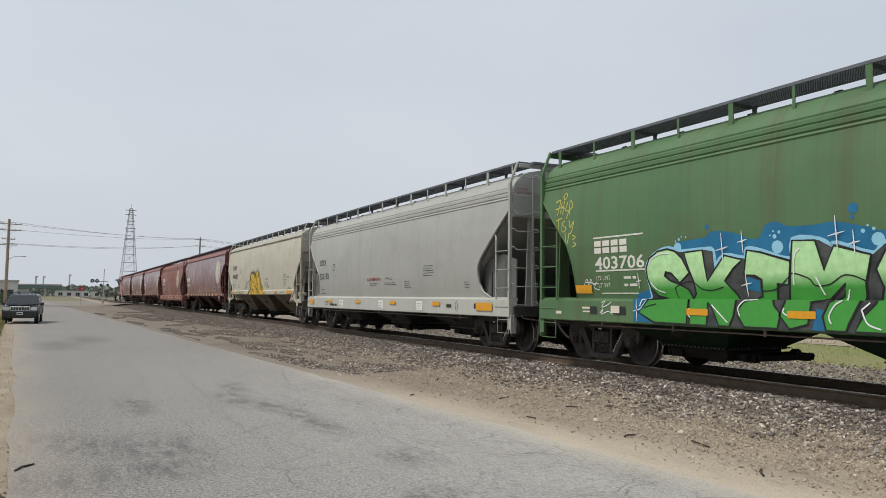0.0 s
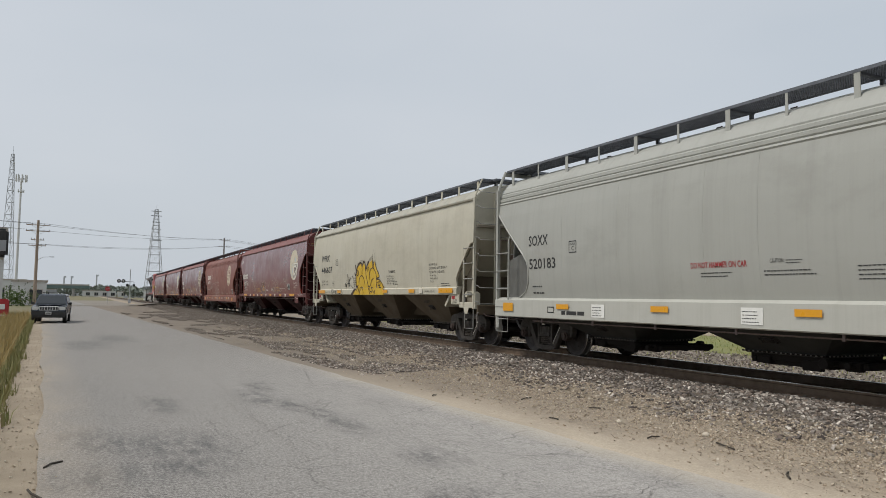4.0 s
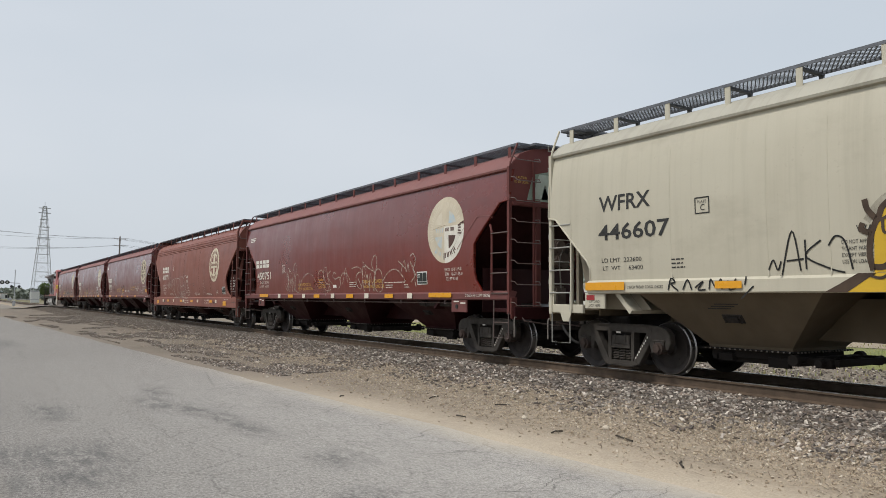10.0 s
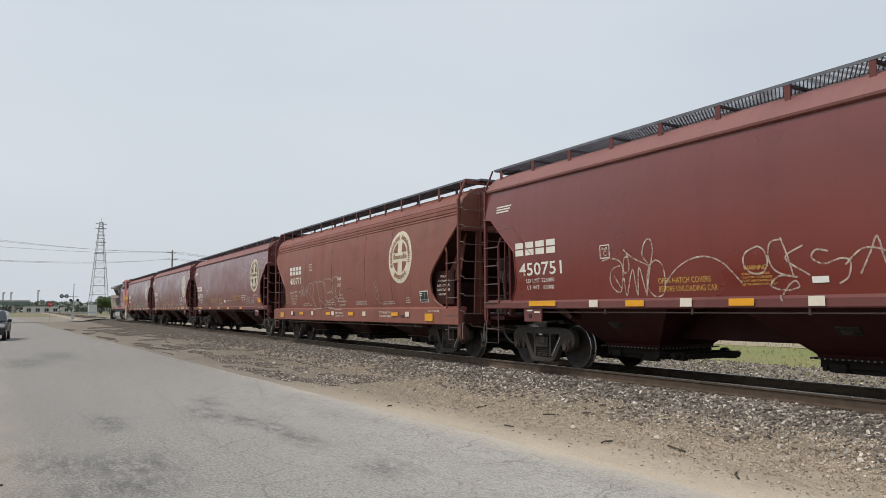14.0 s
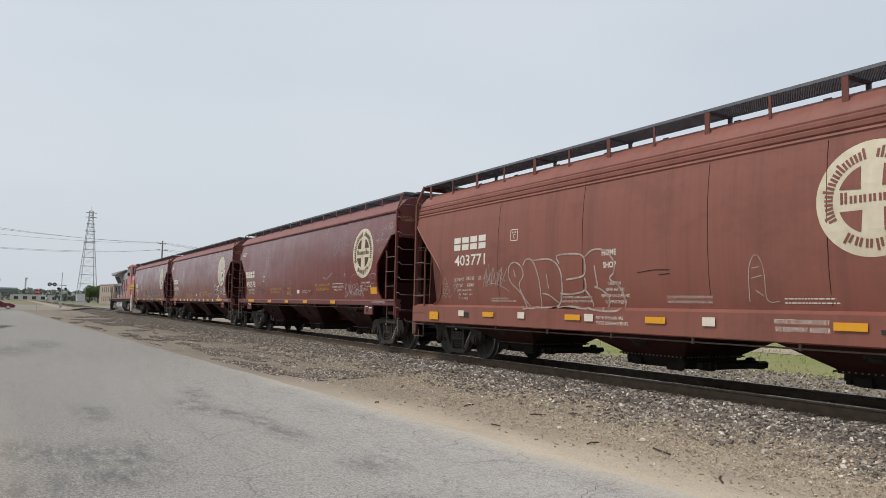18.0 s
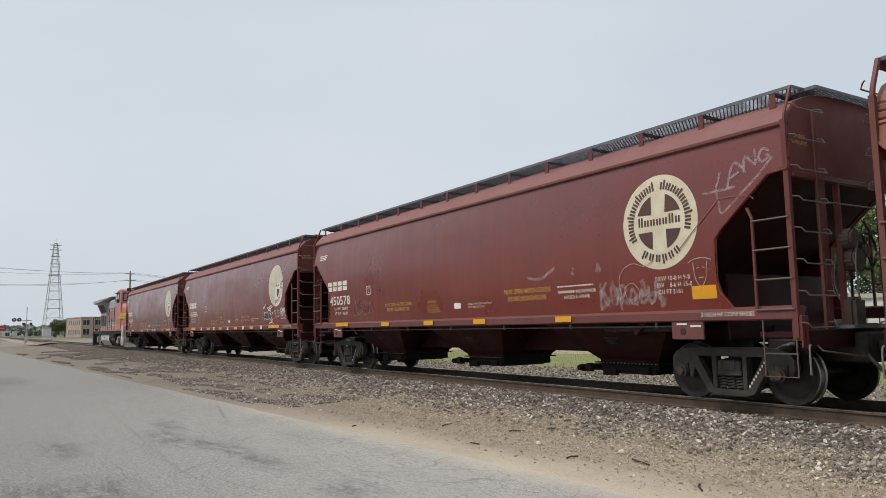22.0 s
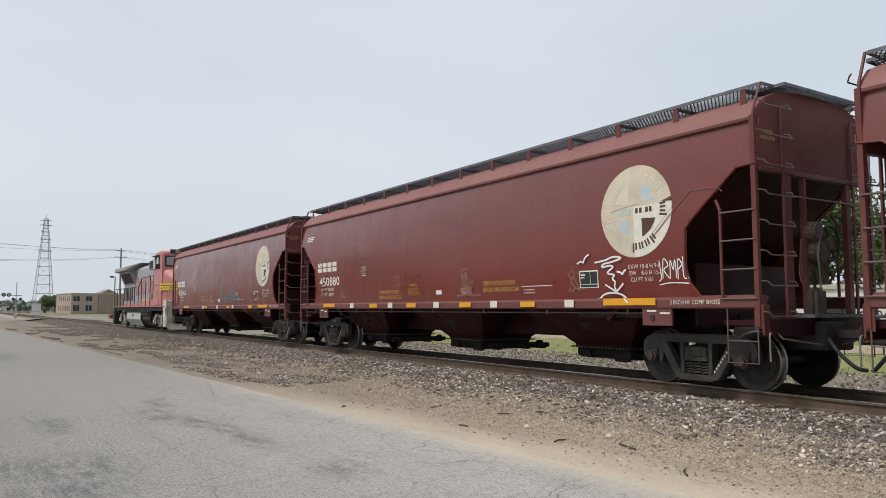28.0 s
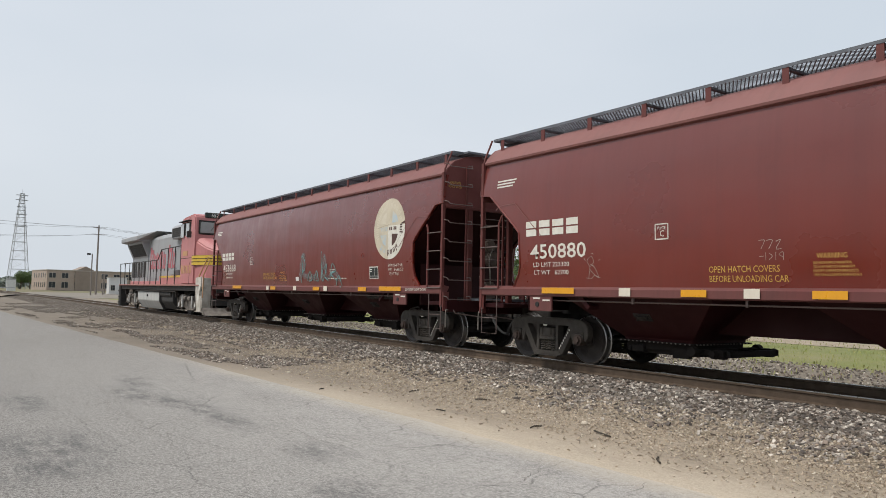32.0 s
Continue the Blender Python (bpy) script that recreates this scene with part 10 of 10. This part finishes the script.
def tree_meshes(seed, height, leaves):
    """Trunk with limbs, and a crown of leaves gathered round the limb ends, with gaps between the clumps."""
    rnd = np.random.RandomState(seed)
    bm = bmesh.new()
    th = height * 0.42
    rings = []
    for k in range(7):
        z = th * k / 6
        r = height * 0.028 * (1.25 - 0.75 * k / 6)
        ox, oy = 0.15 * math.sin(k * 0.9 + seed), 0.15 * math.cos(k * 0.7 + seed)
        rings.append([(ox + r * math.cos(a), oy + r * math.sin(a), z) for a in [j * math.pi / 4 for j in range(8)]])
    loft(bm, rings)
    tips = []
    for k in range(11):
        a = k * 2.4 + seed
        z0 = th * (0.55 + 0.45 * rnd.rand())
        reach = height * (0.16 + 0.17 * rnd.rand())
        z1 = height * (0.45 + 0.45 * rnd.rand())
        p0 = Vector((0, 0, z0))
        p2 = Vector((reach * math.cos(a), reach * math.sin(a), z1))
        p1 = p0.lerp(p2, 0.5) + Vector((0, 0, -0.05 * height))
        tube(bm, [p0, p1, p2], height * 0.008, 5)
        tips += [(p2, height * (0.10 + 0.06 * rnd.rand())), (p1.lerp(p2, 0.5), height * 0.09)]
    tips.append((Vector((0, 0, height * 0.86)), height * 0.12))
    centres, sizes = [], []
    for p, r in tips:
        m = int(leaves / len(tips))
        d = rnd.normal(size=(m, 3))
        d /= np.linalg.norm(d, axis=1)[:, None]
        q = np.array(p) + d * (r * (0.55 + 0.55 * rnd.rand(m, 1) ** 0.6)) * np.array([1.15, 1.15, 0.85])
        centres.append(q)
        sizes.append(0.10 + 0.12 * rnd.rand(m))
    return mesh_of(bm, "trunk", 50), quads("crown", np.concatenate(centres), np.concatenate(sizes), rnd)


TREES = []
for seed, h, n in ((1, 11.0, 5200), (5, 9.0, 4600), (9, 13.0, 5600)):
    t = thing("tree", "broad leafy green tree in full summer leaf", "tree", pose(0, -300, 0), "trees beyond the track")
    tm, cm = tree_meshes(seed, h, n)
    part("trunk", tm, M["bark"], t)
    part("crown", cm, M["leaves"], t)
    TREES.append(t)
spots = ((72, 26, 0, 0), (76, 36, 1, 40), (71, 47, 2, 120), (78, 56, 0, 200), (73, 66, 1, 80), (80, 18, 2, 300), (74, 10, 1, 10), (84, 76, 2, 150), (78, 88, 0, 60), (72, 2, 0, 250), (90, 100, 1, 20), (88, 44, 2, 75),
         (31.5, 402, 1, 30), (35, 398, 1, 110))
tall = ((70, 31, 0, 33), (76, 43, 2, 95), (70, 53, 1, 160), (80, 30, 2, 15), (84, 52, 0, 130))
used = set()
for x, y, k, turn in spots:
    if k not in used:
        TREES[k].matrix_basis = pose(x, y, -0.05, 0, 0, turn)
        used.add(k)
    else:
        copy_thing(TREES[k], pose(x, y, -0.05, 0, 0, turn))

for x, y, k, turn in tall:
    copy_thing(TREES[k], pose(x, y, -0.05, 0, 0, turn) @ Matrix.Diagonal((1.25, 1.25, 1.3, 1)))


def far_wood(name, y, x0, x1, low, high, seed, n):
    rnd = np.random.RandomState(seed)
    xs = x0 + (x1 - x0) * rnd.rand(n)
    tops = np.array([low + (high - low) * (0.5 + 0.5 * noise.noise((x * 0.035, seed, 0.0)) + 0.25 * noise.noise((x * 0.16, seed, 3.0))) for x in xs])
    z = tops * np.sqrt(rnd.rand(n))
    me = quads(name, np.stack([xs, y + 8 * rnd.normal(size=n), np.maximum(0.3, z)], 1), 0.7 + 0.9 * rnd.rand(n), rnd, aspect=1.1)
    return tagged(part(name, me, M["leaves_far"]), "belt of distant trees in haze-tinted green", "trees", kind="stuff")


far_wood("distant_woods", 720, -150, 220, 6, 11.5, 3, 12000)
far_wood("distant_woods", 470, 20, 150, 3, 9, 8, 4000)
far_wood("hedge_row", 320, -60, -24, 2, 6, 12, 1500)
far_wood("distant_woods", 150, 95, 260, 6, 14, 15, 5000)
bush = quads("shrub", np.random.RandomState(4).normal(size=(900, 3)) * np.array([1.3, 1.0, 0.8]) + np.array([0, 0, 1.0]), 0.10 + 0.08 * np.random.RandomState(5).rand(900), np.random.RandomState(6))
sh = thing("shrub", "dark green shrub by the fence", "shrub", pose(-9.2, 118, 0))
part("foliage", bush, M["leaves"], sh)

# ---------------------------------------------------------------- stones, grass, cracks and litter on the ground
def stone_material(name, stops):
    m, n, l, p = nodes_of(name)
    g = n.new("ShaderNodeNewGeometry")
    r = n.new("ShaderNodeValToRGB")
    r.color_ramp.interpolation = "CONSTANT"
    el = r.color_ramp.elements
    for k, c in enumerate(stops):
        e = el[k] if k < 2 else el.new(k / len(stops))
        e.position, e.color = k / len(stops), (*c, 1)
    l.new(g.outputs["Random Per Island"], r.inputs[0])
    c = mix_node(n, l, times_node(n, l, noise_node(n, l, 40.0, 3), 0.35), r.outputs[0], (0.15, 0.132, 0.114))
    # distance shading painted into the stone colour, darker further along y
    co, axes, far_tint = n.new("ShaderNodeTexCoord"), n.new("ShaderNodeSeparateXYZ"), n.new("ShaderNodeMapRange")
    far_tint.inputs[1].default_value, far_tint.inputs[2].default_value, far_tint.inputs[4].default_value = 14.0, 42.0, 0.6
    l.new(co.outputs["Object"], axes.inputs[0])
    l.new(axes.outputs[1], far_tint.inputs[0])
    c = mix_node(n, l, far_tint.outputs[0], c, (0.138, 0.119, 0.10))
    l.new(c, p.inputs["Base Color"])
    p.inputs["Roughness"].default_value = 0.9
    p.inputs["Specular IOR Level"].default_value = 0.25
    return m


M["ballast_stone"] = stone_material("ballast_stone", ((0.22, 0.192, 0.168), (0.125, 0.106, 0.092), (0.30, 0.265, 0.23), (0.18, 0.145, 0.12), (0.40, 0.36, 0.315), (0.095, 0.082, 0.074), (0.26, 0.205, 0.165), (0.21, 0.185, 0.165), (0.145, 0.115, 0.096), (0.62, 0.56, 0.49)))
M["pebble"] = stone_material("shoulder_pebble", ((0.44, 0.36, 0.265), (0.36, 0.29, 0.215), (0.50, 0.42, 0.32), (0.29, 0.235, 0.18), (0.41, 0.33, 0.245), (0.56, 0.49, 0.395)))


def stones(name, xs, ys, zs, sizes, seed, material, label):
    """Angular stones, each a skewed block turned its own way, in one mesh."""
    rnd = np.random.RandomState(seed)
    n = len(xs)
    cube = np.array([(i, j, k) for i in (-1, 1) for j in (-1, 1) for k in (-1, 1)], dtype=float)
    v = cube[None] * (0.42 + 0.68 * rnd.rand(n, 8, 3)) * np.array([1.05, 0.8, 0.58])
    a, b = rnd.rand(n) * 6.283, (rnd.rand(n) - 0.5) * 1.4
    ca, sa_, cb, sb = np.cos(a), np.sin(a), np.cos(b), np.sin(b)
    x = v[..., 0] * cb[:, None] + v[..., 2] * sb[:, None]
    z = -v[..., 0] * sb[:, None] + v[..., 2] * cb[:, None]
    xx = x * ca[:, None] - v[..., 1] * sa_[:, None]
    yy = x * sa_[:, None] + v[..., 1] * ca[:, None]
    s = np.array(sizes)[:, None]
    co = np.stack([xx * s + np.array(xs)[:, None], yy * s + np.array(ys)[:, None], z * s + np.array(zs)[:, None]], 2)
    faces = np.array([(0, 1, 3, 2), (4, 6, 7, 5), (0, 4, 5, 1), (2, 3, 7, 6), (0, 2, 6, 4), (1, 5, 7, 3)])
    idx = (faces[None] + 8 * np.arange(n)[:, None, None]).reshape(-1)
    me = bpy.data.meshes.new(name)
    me.vertices.add(8 * n)
    me.vertices.foreach_set("co", co.ravel())
    me.loops.add(24 * n)
    me.loops.foreach_set("vertex_index", idx)
    me.polygons.add(6 * n)
    me.polygons.foreach_set("loop_start", np.arange(6 * n) * 4)
    me.update()
    me.validate()
    me.shade_flat()
    return tagged(part(name, me, material), label, "gravel", kind="stuff")


def scatter(seed, n, x0, x1, y0, y1, falloff=1.0):
    """Places on the plan, thinning out with distance along y."""
    rnd = np.random.RandomState(seed)
    return x0 + (x1 - x0) * rnd.rand(n), y0 + (y1 - y0) * rnd.rand(n) ** falloff, rnd


xs, ys, rnd = scatter(21, 132000, 7.1, 12.9, 1.5, 62, 1.75)
keep = rnd.rand(len(xs)) < np.clip((xs - 7.75 + 0.5 * np.sin(ys * 0.9) * np.sin(ys * 2.3 + 1)) / 1.6, 0.08, 1.0)
xs, ys = xs[keep], ys[keep]
size = 0.010 + 0.025 * rnd.rand(len(xs)) ** 2.4 + 0.0005 * ys
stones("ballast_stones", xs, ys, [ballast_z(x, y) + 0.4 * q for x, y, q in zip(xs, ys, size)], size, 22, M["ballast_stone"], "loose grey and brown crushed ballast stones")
xs, ys, rnd = scatter(28, 14000, 7.9, 12.9, -14, 1.5)
size = 0.016 + 0.02 * rnd.rand(len(xs)) ** 1.8
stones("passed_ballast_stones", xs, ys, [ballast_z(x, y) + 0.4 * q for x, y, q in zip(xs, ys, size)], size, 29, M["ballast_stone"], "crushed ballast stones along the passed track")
xs, ys, rnd = scatter(26, 16000, 7.6, 12.9, 56, 122, 1.3)
size = 0.045 + 0.02 * rnd.rand(len(xs))
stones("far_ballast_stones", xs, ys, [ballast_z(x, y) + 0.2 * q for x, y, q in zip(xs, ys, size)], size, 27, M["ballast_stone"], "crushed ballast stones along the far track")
xs, ys, rnd = scatter(31, 62000, 0, 1, 2.0, 44, 1.6)
xs = 6.10 - 0.0452 * ys + (2.75 + 0.0452 * ys) * xs ** 0.36
keep = rnd.rand(len(xs)) < np.clip(1.12 - ys / 30.0, 0.04, 1.0)
xs, ys = xs[keep], ys[keep]
size = 0.004 + 0.016 * rnd.rand(len(xs)) ** 3.2 + 0.0003 * ys
stones("shoulder_pebbles", xs, ys, [max(shoulder_z(x, y), ballast_z(x, y) if x > 7.2 else -1) + 0.35 * q for x, y, q in zip(xs, ys, size)], size, 32, M["pebble"], "scattered pale pebbles on the dirt shoulder")
xs, ys, rnd = scatter(35, 26000, 0, 1, 16.0, 80, 1.25)
clump = np.array([noise.noise((x * 2.4, y * 0.13, 6.0)) + 0.6 * noise.noise((x * 6.0, y * 0.5, 2.0)) for x, y in zip(xs, ys)])
xs, ys = xs[clump > 0.08], ys[clump > 0.08]
xs = 6.35 - 0.0452 * ys + (1.5 + 0.0452 * ys) * xs
size = 0.010 + 0.022 * rnd.rand(len(xs)) ** 2 + 0.0004 * ys
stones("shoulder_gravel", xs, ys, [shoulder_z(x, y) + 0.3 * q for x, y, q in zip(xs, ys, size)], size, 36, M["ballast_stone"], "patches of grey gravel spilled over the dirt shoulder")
xs, ys, rnd = scatter(41, 9000, 14.2, 20.5, -2, 50, 1.2)
size = 0.02 + 0.025 * rnd.rand(len(xs))
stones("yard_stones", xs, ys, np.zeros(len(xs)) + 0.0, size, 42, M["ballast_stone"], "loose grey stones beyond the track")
xs, ys, rnd = scatter(51, 2600, 0, 1, 4.0, 40, 1.5)
xs = 0.05 - 0.049 * ys - 0.75 + 1.0 * xs
size = 0.004 + 0.012 * rnd.rand(len(xs)) ** 3
stones("verge_pebbles", xs, ys, np.zeros(len(xs)) - 0.005, size, 52, M["pebble"], "small pebbles on the dirt beside the road")

M["dry_grass"] = leaf_material("golden_dry_grass", (0.36, 0.25, 0.085), (0.25, 0.20, 0.085))
M["green_weed"] = leaf_material("roadside_weed", (0.13, 0.145, 0.045), (0.24, 0.21, 0.085))
M["field_grass"] = leaf_material("field_grass", (0.22, 0.26, 0.07), (0.36, 0.33, 0.14))


def blades(name, xs, ys, zs, heights, width, seed, material, label):
    """Upright grass blades that bend over at the tip, in one mesh."""
    rnd = np.random.RandomState(seed)
    n = len(xs)
    a = rnd.rand(n) * 6.283
    lean = (rnd.rand(n) * 0.5 + 0.1) * heights
    d = np.stack([np.cos(a), np.sin(a), np.zeros(n)], 1)
    s = np.stack([-np.sin(a), np.cos(a), np.zeros(n)], 1) * (width * (0.6 + 0.8 * rnd.rand(n)))[:, None]
    base = np.stack([xs, ys, zs], 1)
    mid = base + d * (lean * 0.3)[:, None] + np.array([0, 0, 1.0]) * (heights * 0.6)[:, None]
    tip = base + d * lean[:, None] + np.array([0, 0, 1.0]) * heights[:, None]
    v = np.stack([base - s, base + s, mid + s * 0.8, mid - s * 0.8, tip], 1)
    me = bpy.data.meshes.new(name)
    me.vertices.add(5 * n)
    me.vertices.foreach_set("co", v.ravel())
    k = 5 * np.arange(n)[:, None]
    me.loops.add(7 * n)
    me.loops.foreach_set("vertex_index", (k + np.array([0, 1, 2, 3, 3, 2, 4])).ravel())
    me.polygons.add(2 * n)
    me.polygons.foreach_set("loop_start", np.stack([7 * np.arange(n), 7 * np.arange(n) + 4], 1).ravel())
    me.update()
    me.validate()
    return tagged(part(name, me, material), label, "grass", kind="stuff")


xs, ys, rnd = scatter(61, 40000, 0, 1, -13.0, 60, 1.15)
xs = 0.05 - 0.049 * ys - 0.75 - 9.0 * xs ** 1.4
blades("dry_grass", xs, ys, np.zeros(len(xs)) - 0.04, 0.35 + 0.4 * rnd.rand(len(xs)), 0.006, 62, M["dry_grass"], "tall golden dry grass on the verge")
xs, ys, rnd = scatter(71, 6500, 0, 1, -13.0, 60, 1.15)
clump = np.array([noise.noise((y * 0.9, 8.0, 0)) for y in ys])
xs = 0.05 - 0.049 * ys - 0.46 - (0.18 + 0.5 * rnd.rand(len(xs))) * rnd.rand(len(xs)) - 0.2 * clump
blades("roadside_weeds", xs, ys, np.zeros(len(xs)) - 0.03, 0.10 + 0.26 * rnd.rand(len(xs)) + 0.1 * clump, 0.010, 72, M["green_weed"], "green weeds along the road edge")
xs, ys, rnd = scatter(81, 32000, 20.0, 52, -8, 75, 1.1)
blades("field_grass", xs, ys, np.zeros(len(xs)) - 0.05, 0.04 + 0.11 * rnd.rand(len(xs)) ** 2, 0.014, 82, M["field_grass"], "rough green and straw-coloured grass beyond the track")
xs, ys, rnd = scatter(91, 1500, 15.5, 20.5, -4, 50, 1.1)
blades("sparse_grass", xs, ys, np.zeros(len(xs)) - 0.02, 0.04 + 0.10 * rnd.rand(len(xs)), 0.010, 92, M["field_grass"], "sparse grass tufts in the gravel")

def litter(name, seed, count, longest, width, material, label):
    """Flat scraps of twig and straw on the dirt, in one mesh."""
    xs, ys, rnd = scatter(seed, count, 0, 1, 3.0, 42, 1.5)
    xs = 6.45 - 0.0452 * ys + (2.2 + 0.045 * ys) * (0.5 * xs + 0.5 * rnd.rand(count))
    ang, lng = rnd.normal(size=count) * 0.7 + 1.2, 0.012 + longest * rnd.rand(count) ** 2.2
    zz = np.array([max(shoulder_z(x, y), ballast_z(x, y) if x > 7.4 else -1) for x, y in zip(xs, ys)]) + 0.014
    lit = np.zeros((count, 4, 3))
    for j, (u, w) in enumerate(((-1, -1), (1, -0.7), (1, 0.7), (-1, 1))):
        lit[:, j, 0] = xs + u * lng * np.cos(ang) - w * width * np.sin(ang)
        lit[:, j, 1] = ys + u * lng * np.sin(ang) + w * width * np.cos(ang)
        lit[:, j, 2] = zz + 0.008 * u
    me = bpy.data.meshes.new(name)
    me.from_pydata([tuple(p) for p in lit.reshape(-1, 3)], [], [(4 * k, 4 * k + 1, 4 * k + 2, 4 * k + 3) for k in range(count)])
    return tagged(part(name, me, material), label, "litter", kind="stuff")


litter("twig_litter", 95, 1700, 0.075, 0.005, plain("dead_twigs", (0.15, 0.11, 0.075), 0.9), "dark dead twigs and bark scattered on the dirt")
litter("straw_litter", 97, 4200, 0.045, 0.003, plain("dry_straw", (0.42, 0.345, 0.24), 0.9), "pale dry straw scattered on the dirt")

M["crack"] = plain("dark_crack", (0.14, 0.13, 0.12), 0.95)
M["twig"] = plain("dark_twig", (0.05, 0.04, 0.03), 0.9)


def crack(points, width, seed):
    """A ragged open crack in the asphalt."""
    rnd = random.Random(seed)
    line = []
    for (x0, y0), (x1, y1) in zip(points, points[1:]):
        n = max(3, int(math.hypot(x1 - x0, y1 - y0) / 0.09))
        line += [(x0 + (x1 - x0) * k / n + rnd.uniform(-0.035, 0.035), y0 + (y1 - y0) * k / n + rnd.uniform(-0.05, 0.05)) for k in range(n)]
    bm = bmesh.new()
    stroke(bm, line, width * 0.19, 2, False, True)
    for v in bm.verts:
        v.co.z = 0.012 * noise.noise((v.co.x * 0.4, v.co.y * 0.25, 0)) + 0.005
    me = mesh_of(bm, "crack")
    return part("crack", me, M["crack"], bpy.data.objects["road"])


for k, (pts, w) in enumerate((([(5.52, 7.41), (5.01, 7.07), (4.54, 7.01), (3.92, 7.25)], 0.034), ([(5.62, 5.78), (5.12, 5.63), (4.67, 5.41), (4.35, 5.4), (3.85, 5.42)], 0.034), ([(5.68, 4.74), (5.36, 4.6), (5.03, 4.57)], 0.03),
                              ([(4.94, 18.2), (4.39, 15.74), (4.16, 14.52), (4.7, 14.3), (5.1, 13.5)], 0.05), ([(4.16, 14.52), (4.4, 12.76), (4.53, 11.76), (5.02, 10.82), (5.35, 9.99)], 0.04), ([(2.12, 13.82), (2.16, 12.02), (2.1, 10.65)], 0.032),
                              ([(3.9, 9.47), (4.5, 9.69), (5.09, 9.78), (5.36, 9.09)], 0.032), ([(2.83, 6.05), (2.9, 5.84)], 0.026), ([(2.54, 19.16), (2.36, 13.71), (2.15, 9.7)], 0.028), ([(3.53, 10.36), (3.8, 9.26), (3.75, 8.06), (3.92, 7.25)], 0.028),
                              ([(2.46, 13.4), (2.24, 10.84), (2.26, 8.65), (2.15, 6.94)], 0.026), ([(2.83, 7.04), (3.26, 7.0), (3.46, 6.4)], 0.024), ([(1.3, 20), (1.6, 17), (1.4, 14.5)], 0.03), ([(4.3, 22), (4.0, 26), (3.9, 30)], 0.04), ([(3.15, 7.92), (3.27, 7.56), (3.25, 6.95)], 0.024),
                              ([(4.49, 12.64), (4.2, 11.62), (4.31, 10.83), (3.9, 9.47)], 0.026), ([(4.16, 14.52), (3.6, 16.5), (3.4, 19.0)], 0.03))):
    crack(pts, w, 100 + k)
for k, (x, y, turn, ln) in enumerate(((6.98, 11.03, 30, 0.35), (6.3, 9.2, 100, 0.2), (7.2, 14.0, 60, 0.3), (6.6, 7.4, 10, 0.22), (7.0, 6.6, 75, 0.4), (5.75, 12.2, 40, 0.14), (6.9, 18.5, 20, 0.35), (7.4, 9.6, 140, 0.25), (6.2, 16.3, 80, 0.3), (-0.25, 8.6, 60, 0.3), (-0.35, 7.4, 110, 0.4), (6.5, 5.3, 45, 0.3))):
    tw = tube(bmesh.new(), [(-ln / 2, 0, 0.012), (0, 0.02, 0.02), (ln / 2, -0.01, 0.012)], 0.011, 5)
    tagged(part("stick", tw, M["twig"], at=pose(x, y, shoulder_z(x, y) + 0.003 if x > 3 else -0.005, 0, 0, turn)), "short dark stick lying on the dirt", "stick", "sticks on the shoulder")
for k, (x, y, q) in enumerate(((6.6, 19.3, 0.06), (7.05, 11.1, 0.04), (6.95, 8.5, 0.045), (6.2, 14.8, 0.04), (7.3, 7.2, 0.05), (6.8, 23, 0.06))):
    rock = bmesh.new()
    bmesh.ops.create_icosphere(rock, subdivisions=2, radius=q)
    for v in rock.verts:
        v.co *= 1 + 0.28 * noise.noise(v.co * (9 / (q * 10)) + Vector((k, 0, 0)))
        v.co.z *= 0.7
    tagged(part("rock", rock, M["pebble"], at=pose(x, y, shoulder_z(x, y) + q * 0.35)), "pale fist-sized rock on the dirt", "rock", "rocks on the shoulder")


# ---------------------------------------------------------------- movement
def motions():
    """The train rolls towards the viewer; every axle turns with it."""
    for car, centre in CARS:
        walk(car, [(t, pose(TRACK_X, centre + s, RAIL_Z)) for t, s in TRAVEL])
    # the saloon waits at the crossing, then drives over it
    walk(SEDAN, [(t, pose(x, y, z, 0, tip, 0)) for t, x, y, z, tip in (
        (0.0, -75, 129.5, 0.0, 0), (10.0, -60, 129.5, 0.0, 0), (17.0, -6.0, 129.5, 0.0, 0), (17.9, -2.4, 129.5, 0.0, 0), (22.0, -2.4, 129.5, 0.0, 0), (23.0, 1.4, 129.5, 0.0, 0), (24.0, 5.0, 129.4, 0.06, -3), (24.5, 6.6, 129.4, 0.18, -4), (25.0, 8.2, 129.3, 0.36, -3),
        (25.5, 10.0, 129.2, 0.44, 0), (26.5, 14.4, 129.1, 0.36, 3), (27.5, 18.9, 129.0, 0.02, 1), (28.5, 24.5, 129.0, 0.0, 0), (32.0, 50.0, 129.0, 0.0, 0))])
    ts = [k * 0.125 for k in range(257)]
    turns = []
    for t in ts:
        s = lerp_table(TRAVEL, t)
        turns.append((t, math.degrees(-s)))
    for axle in AXLES:
        y, z = axle.matrix_basis.translation.y, axle.matrix_basis.translation.z
        walk(axle, [(t, pose(0, y, z, (a / z) % 360.0)) for t, a in turns])


motions()
